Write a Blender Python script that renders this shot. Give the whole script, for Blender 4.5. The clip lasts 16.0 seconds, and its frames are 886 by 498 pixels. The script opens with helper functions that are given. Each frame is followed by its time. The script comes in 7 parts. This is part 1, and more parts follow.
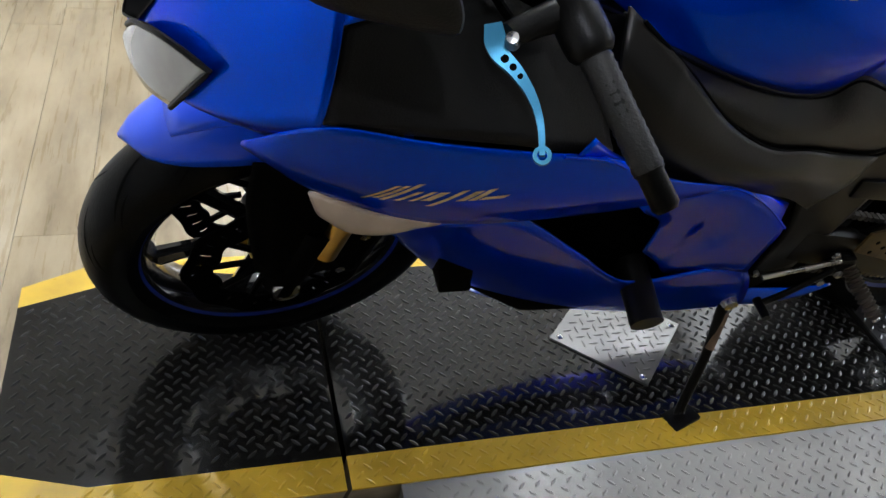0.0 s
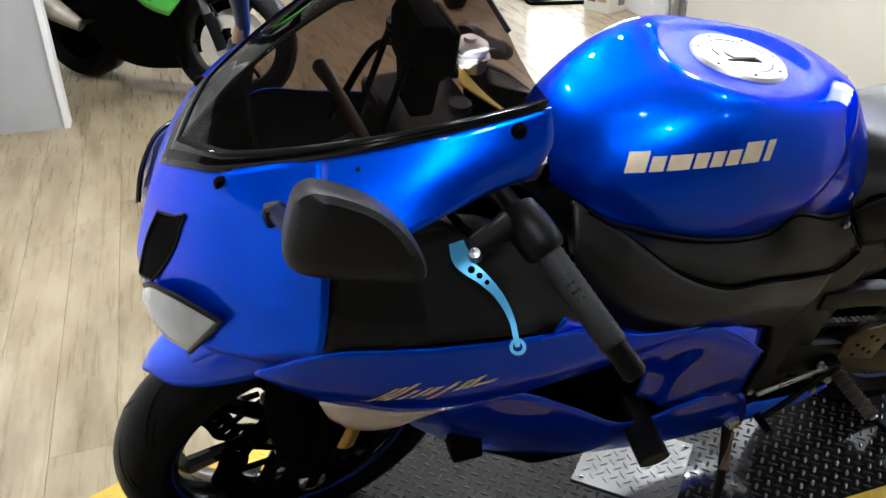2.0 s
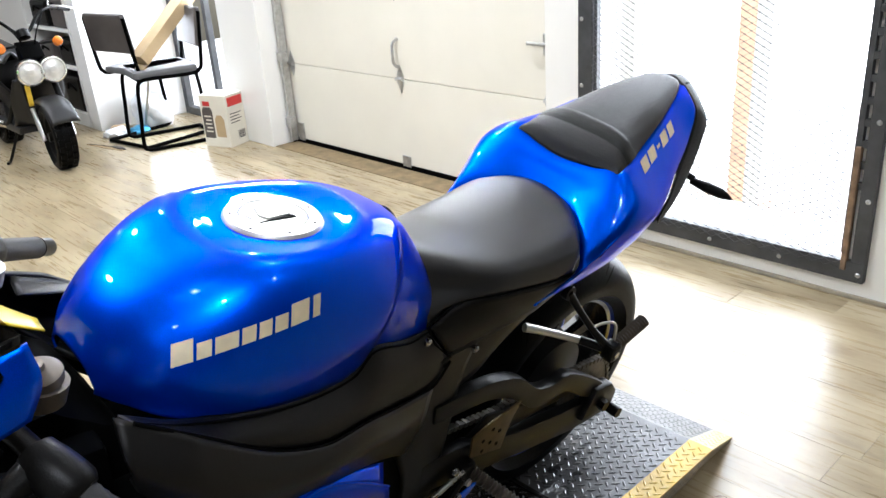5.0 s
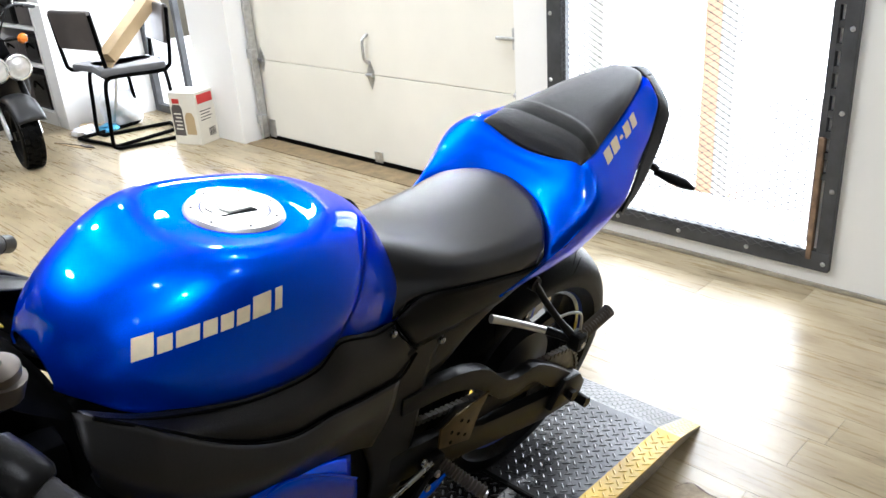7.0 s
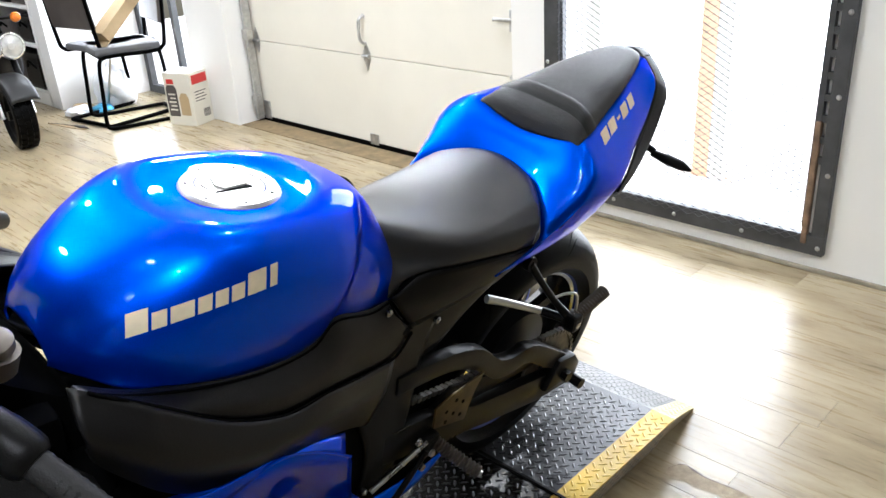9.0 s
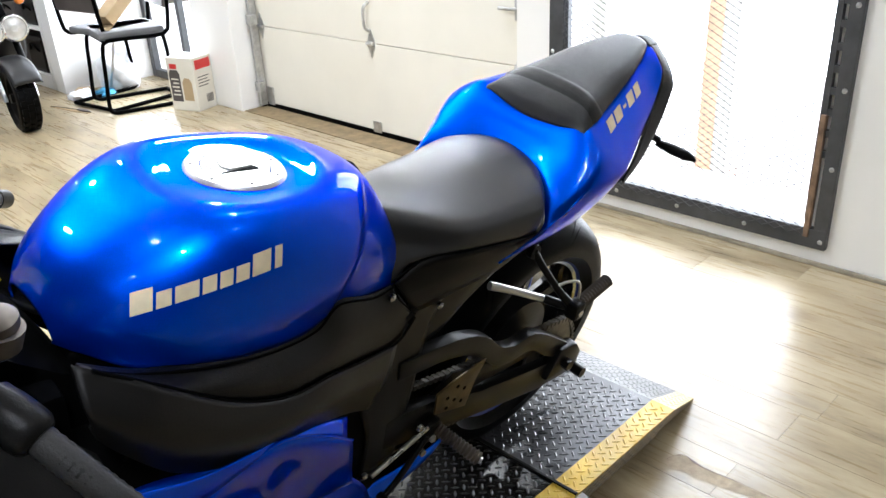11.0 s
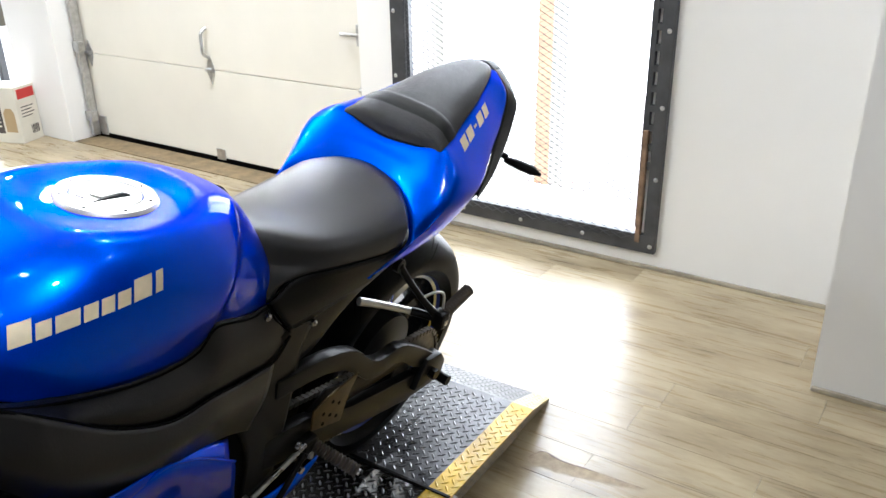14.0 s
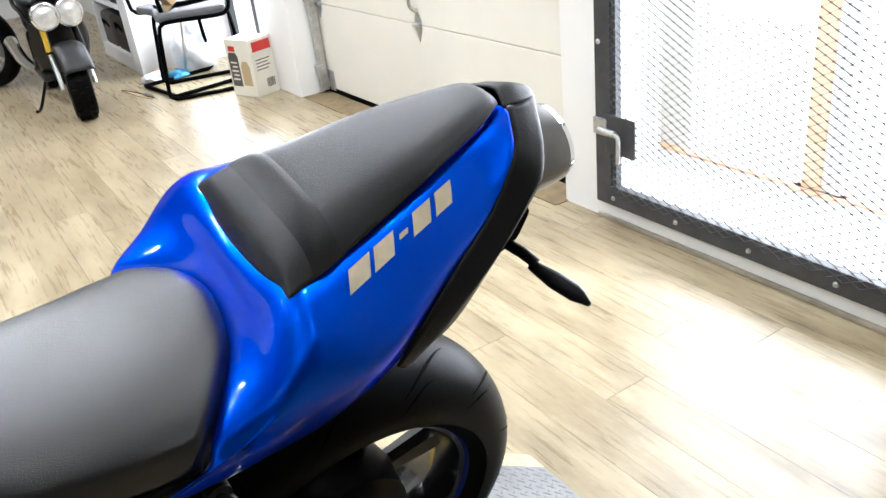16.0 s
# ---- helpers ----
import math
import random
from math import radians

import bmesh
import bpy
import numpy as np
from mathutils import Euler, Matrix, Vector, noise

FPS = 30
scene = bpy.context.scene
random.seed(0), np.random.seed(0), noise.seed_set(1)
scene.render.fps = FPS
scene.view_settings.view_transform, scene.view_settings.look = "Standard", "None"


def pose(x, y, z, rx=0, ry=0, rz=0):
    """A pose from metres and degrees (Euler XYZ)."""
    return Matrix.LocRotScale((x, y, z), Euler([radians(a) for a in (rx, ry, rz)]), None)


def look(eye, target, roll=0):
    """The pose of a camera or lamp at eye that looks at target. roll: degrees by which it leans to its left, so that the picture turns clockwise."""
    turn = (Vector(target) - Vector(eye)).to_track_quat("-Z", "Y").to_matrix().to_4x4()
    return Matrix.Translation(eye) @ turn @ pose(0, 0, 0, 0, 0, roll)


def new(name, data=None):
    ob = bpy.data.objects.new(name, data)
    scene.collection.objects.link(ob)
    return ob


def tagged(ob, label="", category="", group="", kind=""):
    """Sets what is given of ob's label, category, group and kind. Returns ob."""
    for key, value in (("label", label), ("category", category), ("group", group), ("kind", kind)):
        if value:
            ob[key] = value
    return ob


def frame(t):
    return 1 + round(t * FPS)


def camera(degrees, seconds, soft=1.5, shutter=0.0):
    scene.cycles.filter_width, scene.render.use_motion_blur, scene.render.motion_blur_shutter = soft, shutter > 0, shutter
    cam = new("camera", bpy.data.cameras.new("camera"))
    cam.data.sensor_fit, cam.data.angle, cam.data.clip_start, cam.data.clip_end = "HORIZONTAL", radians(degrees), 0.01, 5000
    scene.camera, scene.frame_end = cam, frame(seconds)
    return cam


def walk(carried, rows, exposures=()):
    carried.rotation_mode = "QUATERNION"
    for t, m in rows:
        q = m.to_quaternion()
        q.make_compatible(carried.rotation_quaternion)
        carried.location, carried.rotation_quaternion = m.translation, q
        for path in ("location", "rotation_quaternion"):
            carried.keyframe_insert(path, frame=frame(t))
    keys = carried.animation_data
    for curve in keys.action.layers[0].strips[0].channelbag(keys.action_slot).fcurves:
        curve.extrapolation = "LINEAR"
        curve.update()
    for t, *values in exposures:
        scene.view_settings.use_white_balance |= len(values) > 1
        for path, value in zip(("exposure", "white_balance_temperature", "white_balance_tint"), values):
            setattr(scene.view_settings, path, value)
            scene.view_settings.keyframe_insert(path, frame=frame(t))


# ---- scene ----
cam = camera(57.0, 16.0)
PATH = [
    (0, (-0.778, -1.04, 1.257), (-0.234, 0.423, 0.006), 10.0),
    (0.5, (-0.815, -1.042, 1.266), (-0.381, 0.463, 0.022), 10.1),
    (1, (-0.833, -1.051, 1.278), (-0.476, 0.479, 0.04), 9.4),
    (1.5, (-0.811, -1.066, 1.33), (-0.41, 0.537, 0.204), 4.5),
    (2, (-0.773, -1.086, 1.382), (-0.225, 0.557, 0.383), -0.2),
    (2.5, (-0.73, -1.119, 1.41), (-0.004, 0.502, 0.49), -1.6),
    (3, (-0.693, -1.132, 1.414), (0.189, 0.433, 0.534), -2.4),
    (3.5, (-0.664, -1.128, 1.415), (0.327, 0.378, 0.55), -2.1),
    (4, (-0.621, -1.11, 1.416), (0.497, 0.335, 0.602), -3.0),
    (4.5, (-0.605, -1.101, 1.42), (0.572, 0.307, 0.624), -2.9),
    (5, (-0.586, -1.099, 1.423), (0.657, 0.262, 0.648), -4.0),
    (7.5, (-0.579, -1.12, 1.413), (0.704, 0.19, 0.614), -3.9),
    (8, (-0.579, -1.118, 1.408), (0.702, 0.181, 0.588), -3.6),
    (8.5, (-0.579, -1.117, 1.408), (0.702, 0.179, 0.582), -3.5),
    (9, (-0.58, -1.116, 1.409), (0.697, 0.184, 0.586), -3.6),
    (11.5, (-0.586, -1.113, 1.401), (0.682, 0.181, 0.553), -2.7),
    (12, (-0.585, -1.113, 1.402), (0.687, 0.176, 0.553), -2.9),
    (12.5, (-0.58, -1.114, 1.41), (0.784, 0.086, 0.572), -3.1),
    (13, (-0.625, -1.12, 1.425), (0.8, 0.065, 0.673), -2.1),
    (13.5, (-0.661, -1.123, 1.421), (0.824, -0.024, 0.653), -2.9),
    (14, (-0.658, -1.123, 1.417), (0.866, -0.108, 0.613), -1.0),
    (14.5, (-0.429, -1.101, 1.394), (0.96, 0.071, 0.559), -4.5),
    (15, (-0.181, -1.103, 1.392), (1.074, 0.175, 0.502), -5.1),
    (15.5, (0.052, -1.004, 1.343), (1.121, 0.382, 0.376), -3.3),
    (16, (0.341, -0.968, 1.35), (1.262, 0.557, 0.441), -6.7),
]
walk(cam, [(t, look(eye, target, roll)) for t, eye, target, roll in PATH], exposures=[(0, -0.25, 5700, 10), (1, -0.22, 5700, 10), (2, -0.1, 5700, 10), (3.5, 0.08, 5700, 10), (16, 0.15, 5700, 10)])

from mathutils.bvhtree import BVHTree

# ---- world and lights ----
world = bpy.data.worlds.new("world")
scene.world = world
world.use_nodes = True
wn = world.node_tree
sky = wn.nodes.new("ShaderNodeTexSky")
sky.sky_type, sky.sun_disc = "NISHITA", False
sky.sun_elevation, sky.sun_rotation = radians(40), radians(90)
wn.links.new(sky.outputs[0], wn.nodes["Background"].inputs[0])
wn.nodes["Background"].inputs[1].default_value = 0.15


def area(name, m, sx, sy, watts, colour):
    d = bpy.data.lights.new(name, "AREA")
    d.shape, d.size, d.size_y, d.energy, d.color = "RECTANGLE", sx, sy, watts, colour
    ob = new(name, d)
    ob.matrix_world = m
    return ob


# daylight through the mesh gate and through the glass door
area("gate_daylight", look((2.62, 0.45, 1.25), (0.0, 0.2, 1.3)), 1.2, 2.1, 39.0, (1.0, 0.99, 0.97))
area("door_daylight", look((2.25, 4.62, 1.3), (0.5, 3.6, 1.5)), 0.9, 2.0, 84.0, (1.0, 0.99, 0.97))

# ---- materials ----
def material(name):
    m = bpy.data.materials.new(name)
    m.use_nodes = True
    return m, m.node_tree, m.node_tree.nodes["Principled BSDF"]


def coords(nt, scale=(1, 1, 1), kind="Object"):
    tc, mp = nt.nodes.new("ShaderNodeTexCoord"), nt.nodes.new("ShaderNodeMapping")
    nt.links.new(tc.outputs[kind], mp.inputs[0])
    mp.inputs["Scale"].default_value = scale
    return mp.outputs[0]


def noise_tex(nt, vec, scale, detail=4.0, rough=0.55):
    n = nt.nodes.new("ShaderNodeTexNoise")
    n.inputs["Scale"].default_value, n.inputs["Detail"].default_value, n.inputs["Roughness"].default_value = scale, detail, rough
    nt.links.new(vec, n.inputs["Vector"])
    return n.outputs["Fac"]


def ramp(nt, fac, stops):
    r = nt.nodes.new("ShaderNodeValToRGB")
    els = r.color_ramp.elements
    while len(els) < len(stops):
        els.new(0.5)
    for e, (p, c) in zip(els, stops):
        e.position, e.color = p, (*c, 1) if len(c) == 3 else c
    nt.links.new(fac, r.inputs[0])
    return r.outputs[0]


def bump(nt, bsdf, height, strength, distance=0.01):
    b = nt.nodes.new("ShaderNodeBump")
    b.inputs["Strength"].default_value, b.inputs["Distance"].default_value = strength, distance
    nt.links.new(height, b.inputs["Height"])
    nt.links.new(b.outputs[0], bsdf.inputs["Normal"])


def simple(name, colour, rough=0.5, metal=0.0, grain=0.0, grain_scale=300.0, vary=0.12, vary_scale=6.0, coat=0.0, coat_rough=0.03, rough_vary=0.0, spec=0.5):
    """A plain surface with slow colour variation and fine grain."""
    m, nt, b = material(name)
    vec = coords(nt)
    dark = tuple(c * (1 - vary) for c in colour)
    light = tuple(min(1.0, c * (1 + vary)) for c in colour)
    slow = noise_tex(nt, vec, vary_scale, 5.0)
    nt.links.new(ramp(nt, slow, [(0.3, dark), (0.7, light)]), b.inputs["Base Color"])
    b.inputs["Metallic"].default_value = metal
    b.inputs["Coat Weight"].default_value, b.inputs["Coat Roughness"].default_value = coat, coat_rough
    b.inputs["Specular IOR Level"].default_value = spec
    if rough_vary:
        lo, hi = max(0.02, rough - rough_vary), min(1.0, rough + rough_vary)
        nt.links.new(ramp(nt, noise_tex(nt, vec, vary_scale * 4, 6.0), [(0.3, (lo,) * 3), (0.7, (hi,) * 3)]), b.inputs["Roughness"])
    else:
        b.inputs["Roughness"].default_value = rough
    if grain:
        bump(nt, b, noise_tex(nt, vec, grain_scale, 3.0), grain, 0.002)
    return m


def glow(name, colour, strength):
    m, nt, b = material(name)
    b.inputs["Base Color"].default_value = (*colour, 1)
    b.inputs["Emission Color"].default_value = (*colour, 1)
    b.inputs["Emission Strength"].default_value = strength
    return m


def paint(name, deep, flake):
    """Pearl paint: a deep pigment with reflecting flakes, both under one clear coat."""
    m, nt, b = material(name)
    vec = coords(nt)
    fine = noise_tex(nt, vec, 900.0, 2.0)
    nt.links.new(ramp(nt, fine, [(0.35, tuple(0.9 * c for c in deep)), (0.65, deep)]), b.inputs["Base Color"])
    b.inputs["Roughness"].default_value, b.inputs["Specular IOR Level"].default_value = 0.4, 0.0
    g = nt.nodes.new("ShaderNodeBsdfPrincipled")
    nt.links.new(ramp(nt, fine, [(0.35, tuple(0.8 * c for c in flake)), (0.65, flake)]), g.inputs["Base Color"])
    g.inputs["Metallic"].default_value, g.inputs["Roughness"].default_value = 1.0, 0.35
    g.inputs["Specular Tint"].default_value = (*flake, 1)
    for p in (b, g):
        p.inputs["Coat Weight"].default_value, p.inputs["Coat Roughness"].default_value = 0.8, 0.01
        p.inputs["Coat IOR"].default_value = 1.3
        bump(nt, p, noise_tex(nt, vec, 9.0, 2.0), 0.02, 0.01)
    mix = nt.nodes.new("ShaderNodeMixShader")
    mix.inputs[0].default_value = 0.66
    nt.links.new(b.outputs[0], mix.inputs[1])
    nt.links.new(g.outputs[0], mix.inputs[2])
    nt.links.new(mix.outputs[0], nt.nodes["Material Output"].inputs["Surface"])
    return m


BLUE = paint("blue_pearl_paint", (0.0, 0.015, 0.28), (0.0, 0.11, 1.0))
BLUE_FLAT = simple("blue_fender_paint", (0.0, 0.075, 0.95), 0.35, coat=0.6, coat_rough=0.15)
BLACK = simple("black_plastic", (0.0032, 0.003, 0.0027), 0.4, grain=0.2, vary=0.3, spec=0.13)
SPAR = simple("satin_black_spar_paint", (0.0045, 0.0042, 0.0038), 0.36, vary=0.25, grain=0.1, spec=0.26)
GLOSSBLACK = simple("gloss_black_rim_paint", (0.004, 0.004, 0.004), 0.18, vary=0.2, coat=0.8, coat_rough=0.05, spec=0.4)
SCREENBLACK = simple("black_acrylic_edge", (0.002, 0.002, 0.002), 0.12, vary=0.2, spec=0.25)
# darker copy of the bare tread plate: the bike's shade is in the colour
PATCHPLATE = simple("shaded_bare_tread_plate", (0.13, 0.126, 0.118), 0.45, 0.7, vary=0.3, vary_scale=9.0, rough_vary=0.1)
MATTE = simple("grained_matte_plastic", (0.004, 0.0038, 0.0035), 0.4, grain=0.3, grain_scale=500.0, vary=0.2, spec=0.22)
SATIN = simple("satin_grey_black_plastic", (0.014, 0.014, 0.0145), 0.4, vary=0.2, grain=0.1, spec=0.4)
FRAME = simple("black_frame_paint", (0.0035, 0.0033, 0.003), 0.34, vary=0.3, grain=0.05, spec=0.15)
# near-black, almost no sheen: shade of insides, gaps and holes is in the colour
VOID = simple("near_black_dull", (0.0012, 0.0012, 0.0012), 0.6, vary=0.4, spec=0.02)
RUBBER = simple("tyre_rubber", (0.0026, 0.0026, 0.0026), 0.38, grain=0.2, vary=0.25, spec=0.06)
GRIP = simple("grip_rubber", (0.013, 0.0125, 0.012), 0.55, grain=0.4, spec=0.3)
VINYL = simple("seat_vinyl", (0.0035, 0.0035, 0.0037), 0.34, grain=0.3, grain_scale=700.0, vary=0.15, spec=0.8)
PADVINYL = simple("pillion_vinyl", (0.003, 0.003, 0.0032), 0.4, grain=0.4, grain_scale=700.0, vary=0.15, spec=0.34)
STEEL = simple("bare_steel", (0.45, 0.45, 0.45), 0.28, 1.0, vary=0.2, rough_vary=0.08)
ALU = simple("brushed_aluminium", (0.62, 0.62, 0.6), 0.35, 1.0, vary=0.1)
HEEL = simple("dull_gold_brown_plate", (0.075, 0.05, 0.016), 0.5, 0.5, vary=0.35, vary_scale=40.0)
GOLD = simple("gold_fork_tube", (0.62, 0.42, 0.13), 0.3, 1.0, vary=0.12)
DECAL = simple("cream_gold_decal", (0.6, 0.52, 0.36), 0.4, 0.3, vary=0.15, vary_scale=30.0)
GOLDLEAF = simple("gold_brush_decal", (0.62, 0.5, 0.28), 0.45, 0.0, vary=0.35, vary_scale=90.0)
DARKSTEEL = simple("heat_darkened_steel", (0.16, 0.155, 0.15), 0.3, 1.0, vary=0.3)
TAGYELLOW = simple("yellow_tag_plastic", (0.72, 0.54, 0.005), 0.4, vary=0.1)
TAGPRINT = simple("faint_tag_print", (0.25, 0.16, 0.01), 0.5)
STALK = simple("worn_grey_bronze_metal", (0.1, 0.085, 0.07), 0.5, 0.5, vary=0.2)
BRONZE = simple("bronze_sleeve_metal", (0.26, 0.15, 0.07), 0.45, 0.6, vary=0.2)
LEVER = simple("blue_anodised_alloy", (0.06, 0.25, 0.42), 0.42, 0.6, vary=0.1)
LENS = simple("clear_lamp_lens", (0.3, 0.3, 0.29), 0.2, 0.3, coat=1.0, vary=0.2, vary_scale=14.0)
PEACH = simple("clouded_indicator_lens", (0.42, 0.34, 0.28), 0.3, coat=0.6, vary=0.15, vary_scale=20.0)
RIMBLUE = simple("dark_blue_rim_tape", (0.0, 0.02, 0.25), 0.4)
LAMPLENS = simple("bright_lamp_lens", (0.6, 0.6, 0.58), 0.12, 0.2, coat=1.0, vary=0.2, vary_scale=20.0)
AMBER = simple("amber_lens", (0.8, 0.22, 0.02), 0.2, coat=1.0)
CHAIN = simple("chain_metal", (0.11, 0.1, 0.085), 0.42, 0.8, vary=0.4, vary_scale=60.0)
YELLOW = simple("yellow_safety_paint", (0.62, 0.4, 0.02), 0.42, vary=0.22, vary_scale=9.0, rough_vary=0.15)
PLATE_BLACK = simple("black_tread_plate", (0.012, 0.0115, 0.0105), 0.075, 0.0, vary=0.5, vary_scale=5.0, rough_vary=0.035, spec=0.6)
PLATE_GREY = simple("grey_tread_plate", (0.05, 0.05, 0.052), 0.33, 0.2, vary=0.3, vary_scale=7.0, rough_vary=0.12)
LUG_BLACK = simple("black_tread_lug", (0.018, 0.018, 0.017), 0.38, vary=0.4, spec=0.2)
# ramp plate and ramp edges, paler than the deck and its borders
PLATE_PALE = simple("pale_tread_plate", (0.15, 0.15, 0.15), 0.45, 0.3, vary=0.2, vary_scale=7.0, rough_vary=0.1)
YELLOW_PALE = simple("pale_yellow_paint", (0.62, 0.5, 0.2), 0.45, vary=0.2, vary_scale=9.0)
SKIRT = simple("dull_side_tread_plate", (0.36, 0.32, 0.25), 0.5, 0.2, vary=0.35, vary_scale=8.0)
CAPALU = simple("pale_cap_alloy", (0.62, 0.62, 0.6), 0.42, 0.8, vary=0.1, vary_scale=25.0)
PLATE_BARE = simple("bare_tread_plate", (0.34, 0.335, 0.32), 0.42, 0.85, vary=0.25, vary_scale=6.0, rough_vary=0.1)
WHITE = simple("white_wall_paint", (0.78, 0.77, 0.74), 0.55, vary=0.03, vary_scale=1.5, grain=0.05, grain_scale=120.0)
CEIL = simple("ceiling_paint", (0.85, 0.85, 0.84), 0.8, vary=0.03)
GREYWALL = simple("grey_wall_paint", (0.42, 0.42, 0.41), 0.6, vary=0.08, vary_scale=2.0)
DOORPAINT = simple("cream_door_paint", (0.74, 0.71, 0.62), 0.45, vary=0.04, vary_scale=2.0, grain=0.08, grain_scale=200.0)
ZINC = simple("galvanised_steel", (0.5, 0.5, 0.49), 0.4, 0.85, vary=0.2, vary_scale=30.0)
GATE = simple("dark_gate_steel", (0.05, 0.052, 0.055), 0.5, 0.2, vary=0.3, vary_scale=12.0)
RUST = simple("rusty_channel", (0.2, 0.13, 0.08), 0.6, 0.2, vary=0.5, vary_scale=20.0)
GREEN = simple("green_fairing_paint", (0.05, 0.38, 0.02), 0.3, coat=1.0, vary=0.1)
CARD = simple("cardboard", (0.42, 0.31, 0.17), 0.8, vary=0.1, grain=0.1)
BOXWHITE = simple("printed_carton", (0.66, 0.63, 0.54), 0.6, vary=0.06)
BOXRED = simple("carton_red_print", (0.5, 0.03, 0.025), 0.6, vary=0.1)
INK = simple("carton_dark_print", (0.07, 0.06, 0.055), 0.6, vary=0.2)
CHROME = simple("chrome", (0.8, 0.8, 0.8), 0.08, 1.0, vary=0.05)
MIRROR_GLASS = simple("mirror_glass", (0.9, 0.9, 0.9), 0.02, 1.0, vary=0.0)
SKYGLOW = glow("daylight_backdrop", (1.0, 0.99, 0.97), 6.5)
LAMPGLOW = glow("lamp_diffuser", (1.0, 0.95, 0.86), 90.0)
OUTGROUND = simple("bright_concrete", (0.7, 0.68, 0.64), 0.8, vary=0.06)
ORANGE = simple("orange_paint", (0.9, 0.55, 0.36), 0.6, vary=0.2)
CABLE = simple("yellow_cable", (0.6, 0.55, 0.05), 0.5)
BAGPLASTIC = simple("white_plastic_bag", (0.75, 0.76, 0.78), 0.3, vary=0.1, vary_scale=20.0)
DARKROOM = simple("dark_grey_wall_paint", (0.04, 0.04, 0.042), 0.6, vary=0.1)
PURPLEGREY = simple("grey_cloth_seat", (0.12, 0.12, 0.125), 0.8, vary=0.1, grain=0.2)
THRESHOLD = simple("dirty_brown_concrete", (0.2, 0.145, 0.075), 0.7, vary=0.3, vary_scale=14.0, grain=0.3, grain_scale=150.0)
BARED = simple("bared_plank_core", (0.36, 0.285, 0.185), 0.7, vary=0.3, vary_scale=40.0, grain=0.3, grain_scale=200.0)
DARKWOOD = simple("dark_brown_panel", (0.1, 0.05, 0.03), 0.5, vary=0.3)


def floor_material():
    m, nt, b = material("vinyl_plank")
    tc = nt.nodes.new("ShaderNodeTexCoord")
    oi = nt.nodes.new("ShaderNodeObjectInfo")
    off = nt.nodes.new("ShaderNodeVectorMath")
    off.operation = "MULTIPLY_ADD"
    nt.links.new(oi.outputs["Random"], off.inputs[0])
    off.inputs[1].default_value = (37.0, 23.0, 11.0)
    nt.links.new(tc.outputs["Object"], off.inputs[2])
    mp = nt.nodes.new("ShaderNodeMapping")
    mp.inputs["Scale"].default_value = (8.0, 1.9, 1.0)
    nt.links.new(off.outputs[0], mp.inputs[0])
    mp2 = nt.nodes.new("ShaderNodeMapping")
    mp2.inputs["Scale"].default_value = (70.0, 4.0, 1.0)
    nt.links.new(off.outputs[0], mp2.inputs[0])
    grain = noise_tex(nt, mp.outputs[0], 1.0, 6.0, 0.65)
    fine = noise_tex(nt, mp2.outputs[0], 1.0, 5.0, 0.6)
    col = ramp(nt, grain, [(0.22, (0.17, 0.13, 0.075)), (0.42, (0.3, 0.245, 0.152)), (0.56, (0.378, 0.317, 0.206)), (0.8, (0.422, 0.367, 0.256))])
    col2 = ramp(nt, fine, [(0.3, (0.95, 0.945, 0.94)), (0.6, (1, 1, 1))])
    mul = nt.nodes.new("ShaderNodeMix")
    mul.data_type, mul.blend_type = "RGBA", "MULTIPLY"
    mul.inputs["Factor"].default_value = 1.0
    nt.links.new(col, mul.inputs["A"])
    nt.links.new(col2, mul.inputs["B"])
    tone = nt.nodes.new("ShaderNodeMix")
    tone.data_type, tone.blend_type = "RGBA", "MULTIPLY"
    tone.inputs["Factor"].default_value = 1.0
    nt.links.new(mul.outputs["Result"], tone.inputs["A"])
    nt.links.new(ramp(nt, oi.outputs["Random"], [(0.0, (0.9, 0.88, 0.85)), (1.0, (1.06, 1.06, 1.06))]), tone.inputs["B"])
    worn = nt.nodes.new("ShaderNodeMix")
    worn.data_type, worn.blend_type = "RGBA", "MULTIPLY"
    worn.inputs["Factor"].default_value = 1.0
    geo = nt.nodes.new("ShaderNodeNewGeometry")
    mp3 = nt.nodes.new("ShaderNodeMapping")
    mp3.inputs["Scale"].default_value = (4.6, 1.1, 1.0)
    nt.links.new(geo.outputs["Position"], mp3.inputs[0])
    blotch = noise_tex(nt, mp3.outputs[0], 2.2, 6.0, 0.65)
    nt.links.new(tone.outputs["Result"], worn.inputs["A"])
    nt.links.new(ramp(nt, blotch, [(0.33, (0.62, 0.6, 0.57)), (0.46, (0.92, 0.9, 0.86)), (0.62, (1.06, 1.05, 1.03))]), worn.inputs["B"])
    nt.links.new(worn.outputs["Result"], b.inputs["Base Color"])
    nt.links.new(ramp(nt, fine, [(0.3, (0.24,) * 3), (0.7, (0.36,) * 3)]), b.inputs["Roughness"])
    bump(nt, b, fine, 0.03, 0.002)
    return m


PLANK = floor_material()
JOINT = simple("plank_joint", (0.27, 0.22, 0.15), 0.7, vary=0.2)


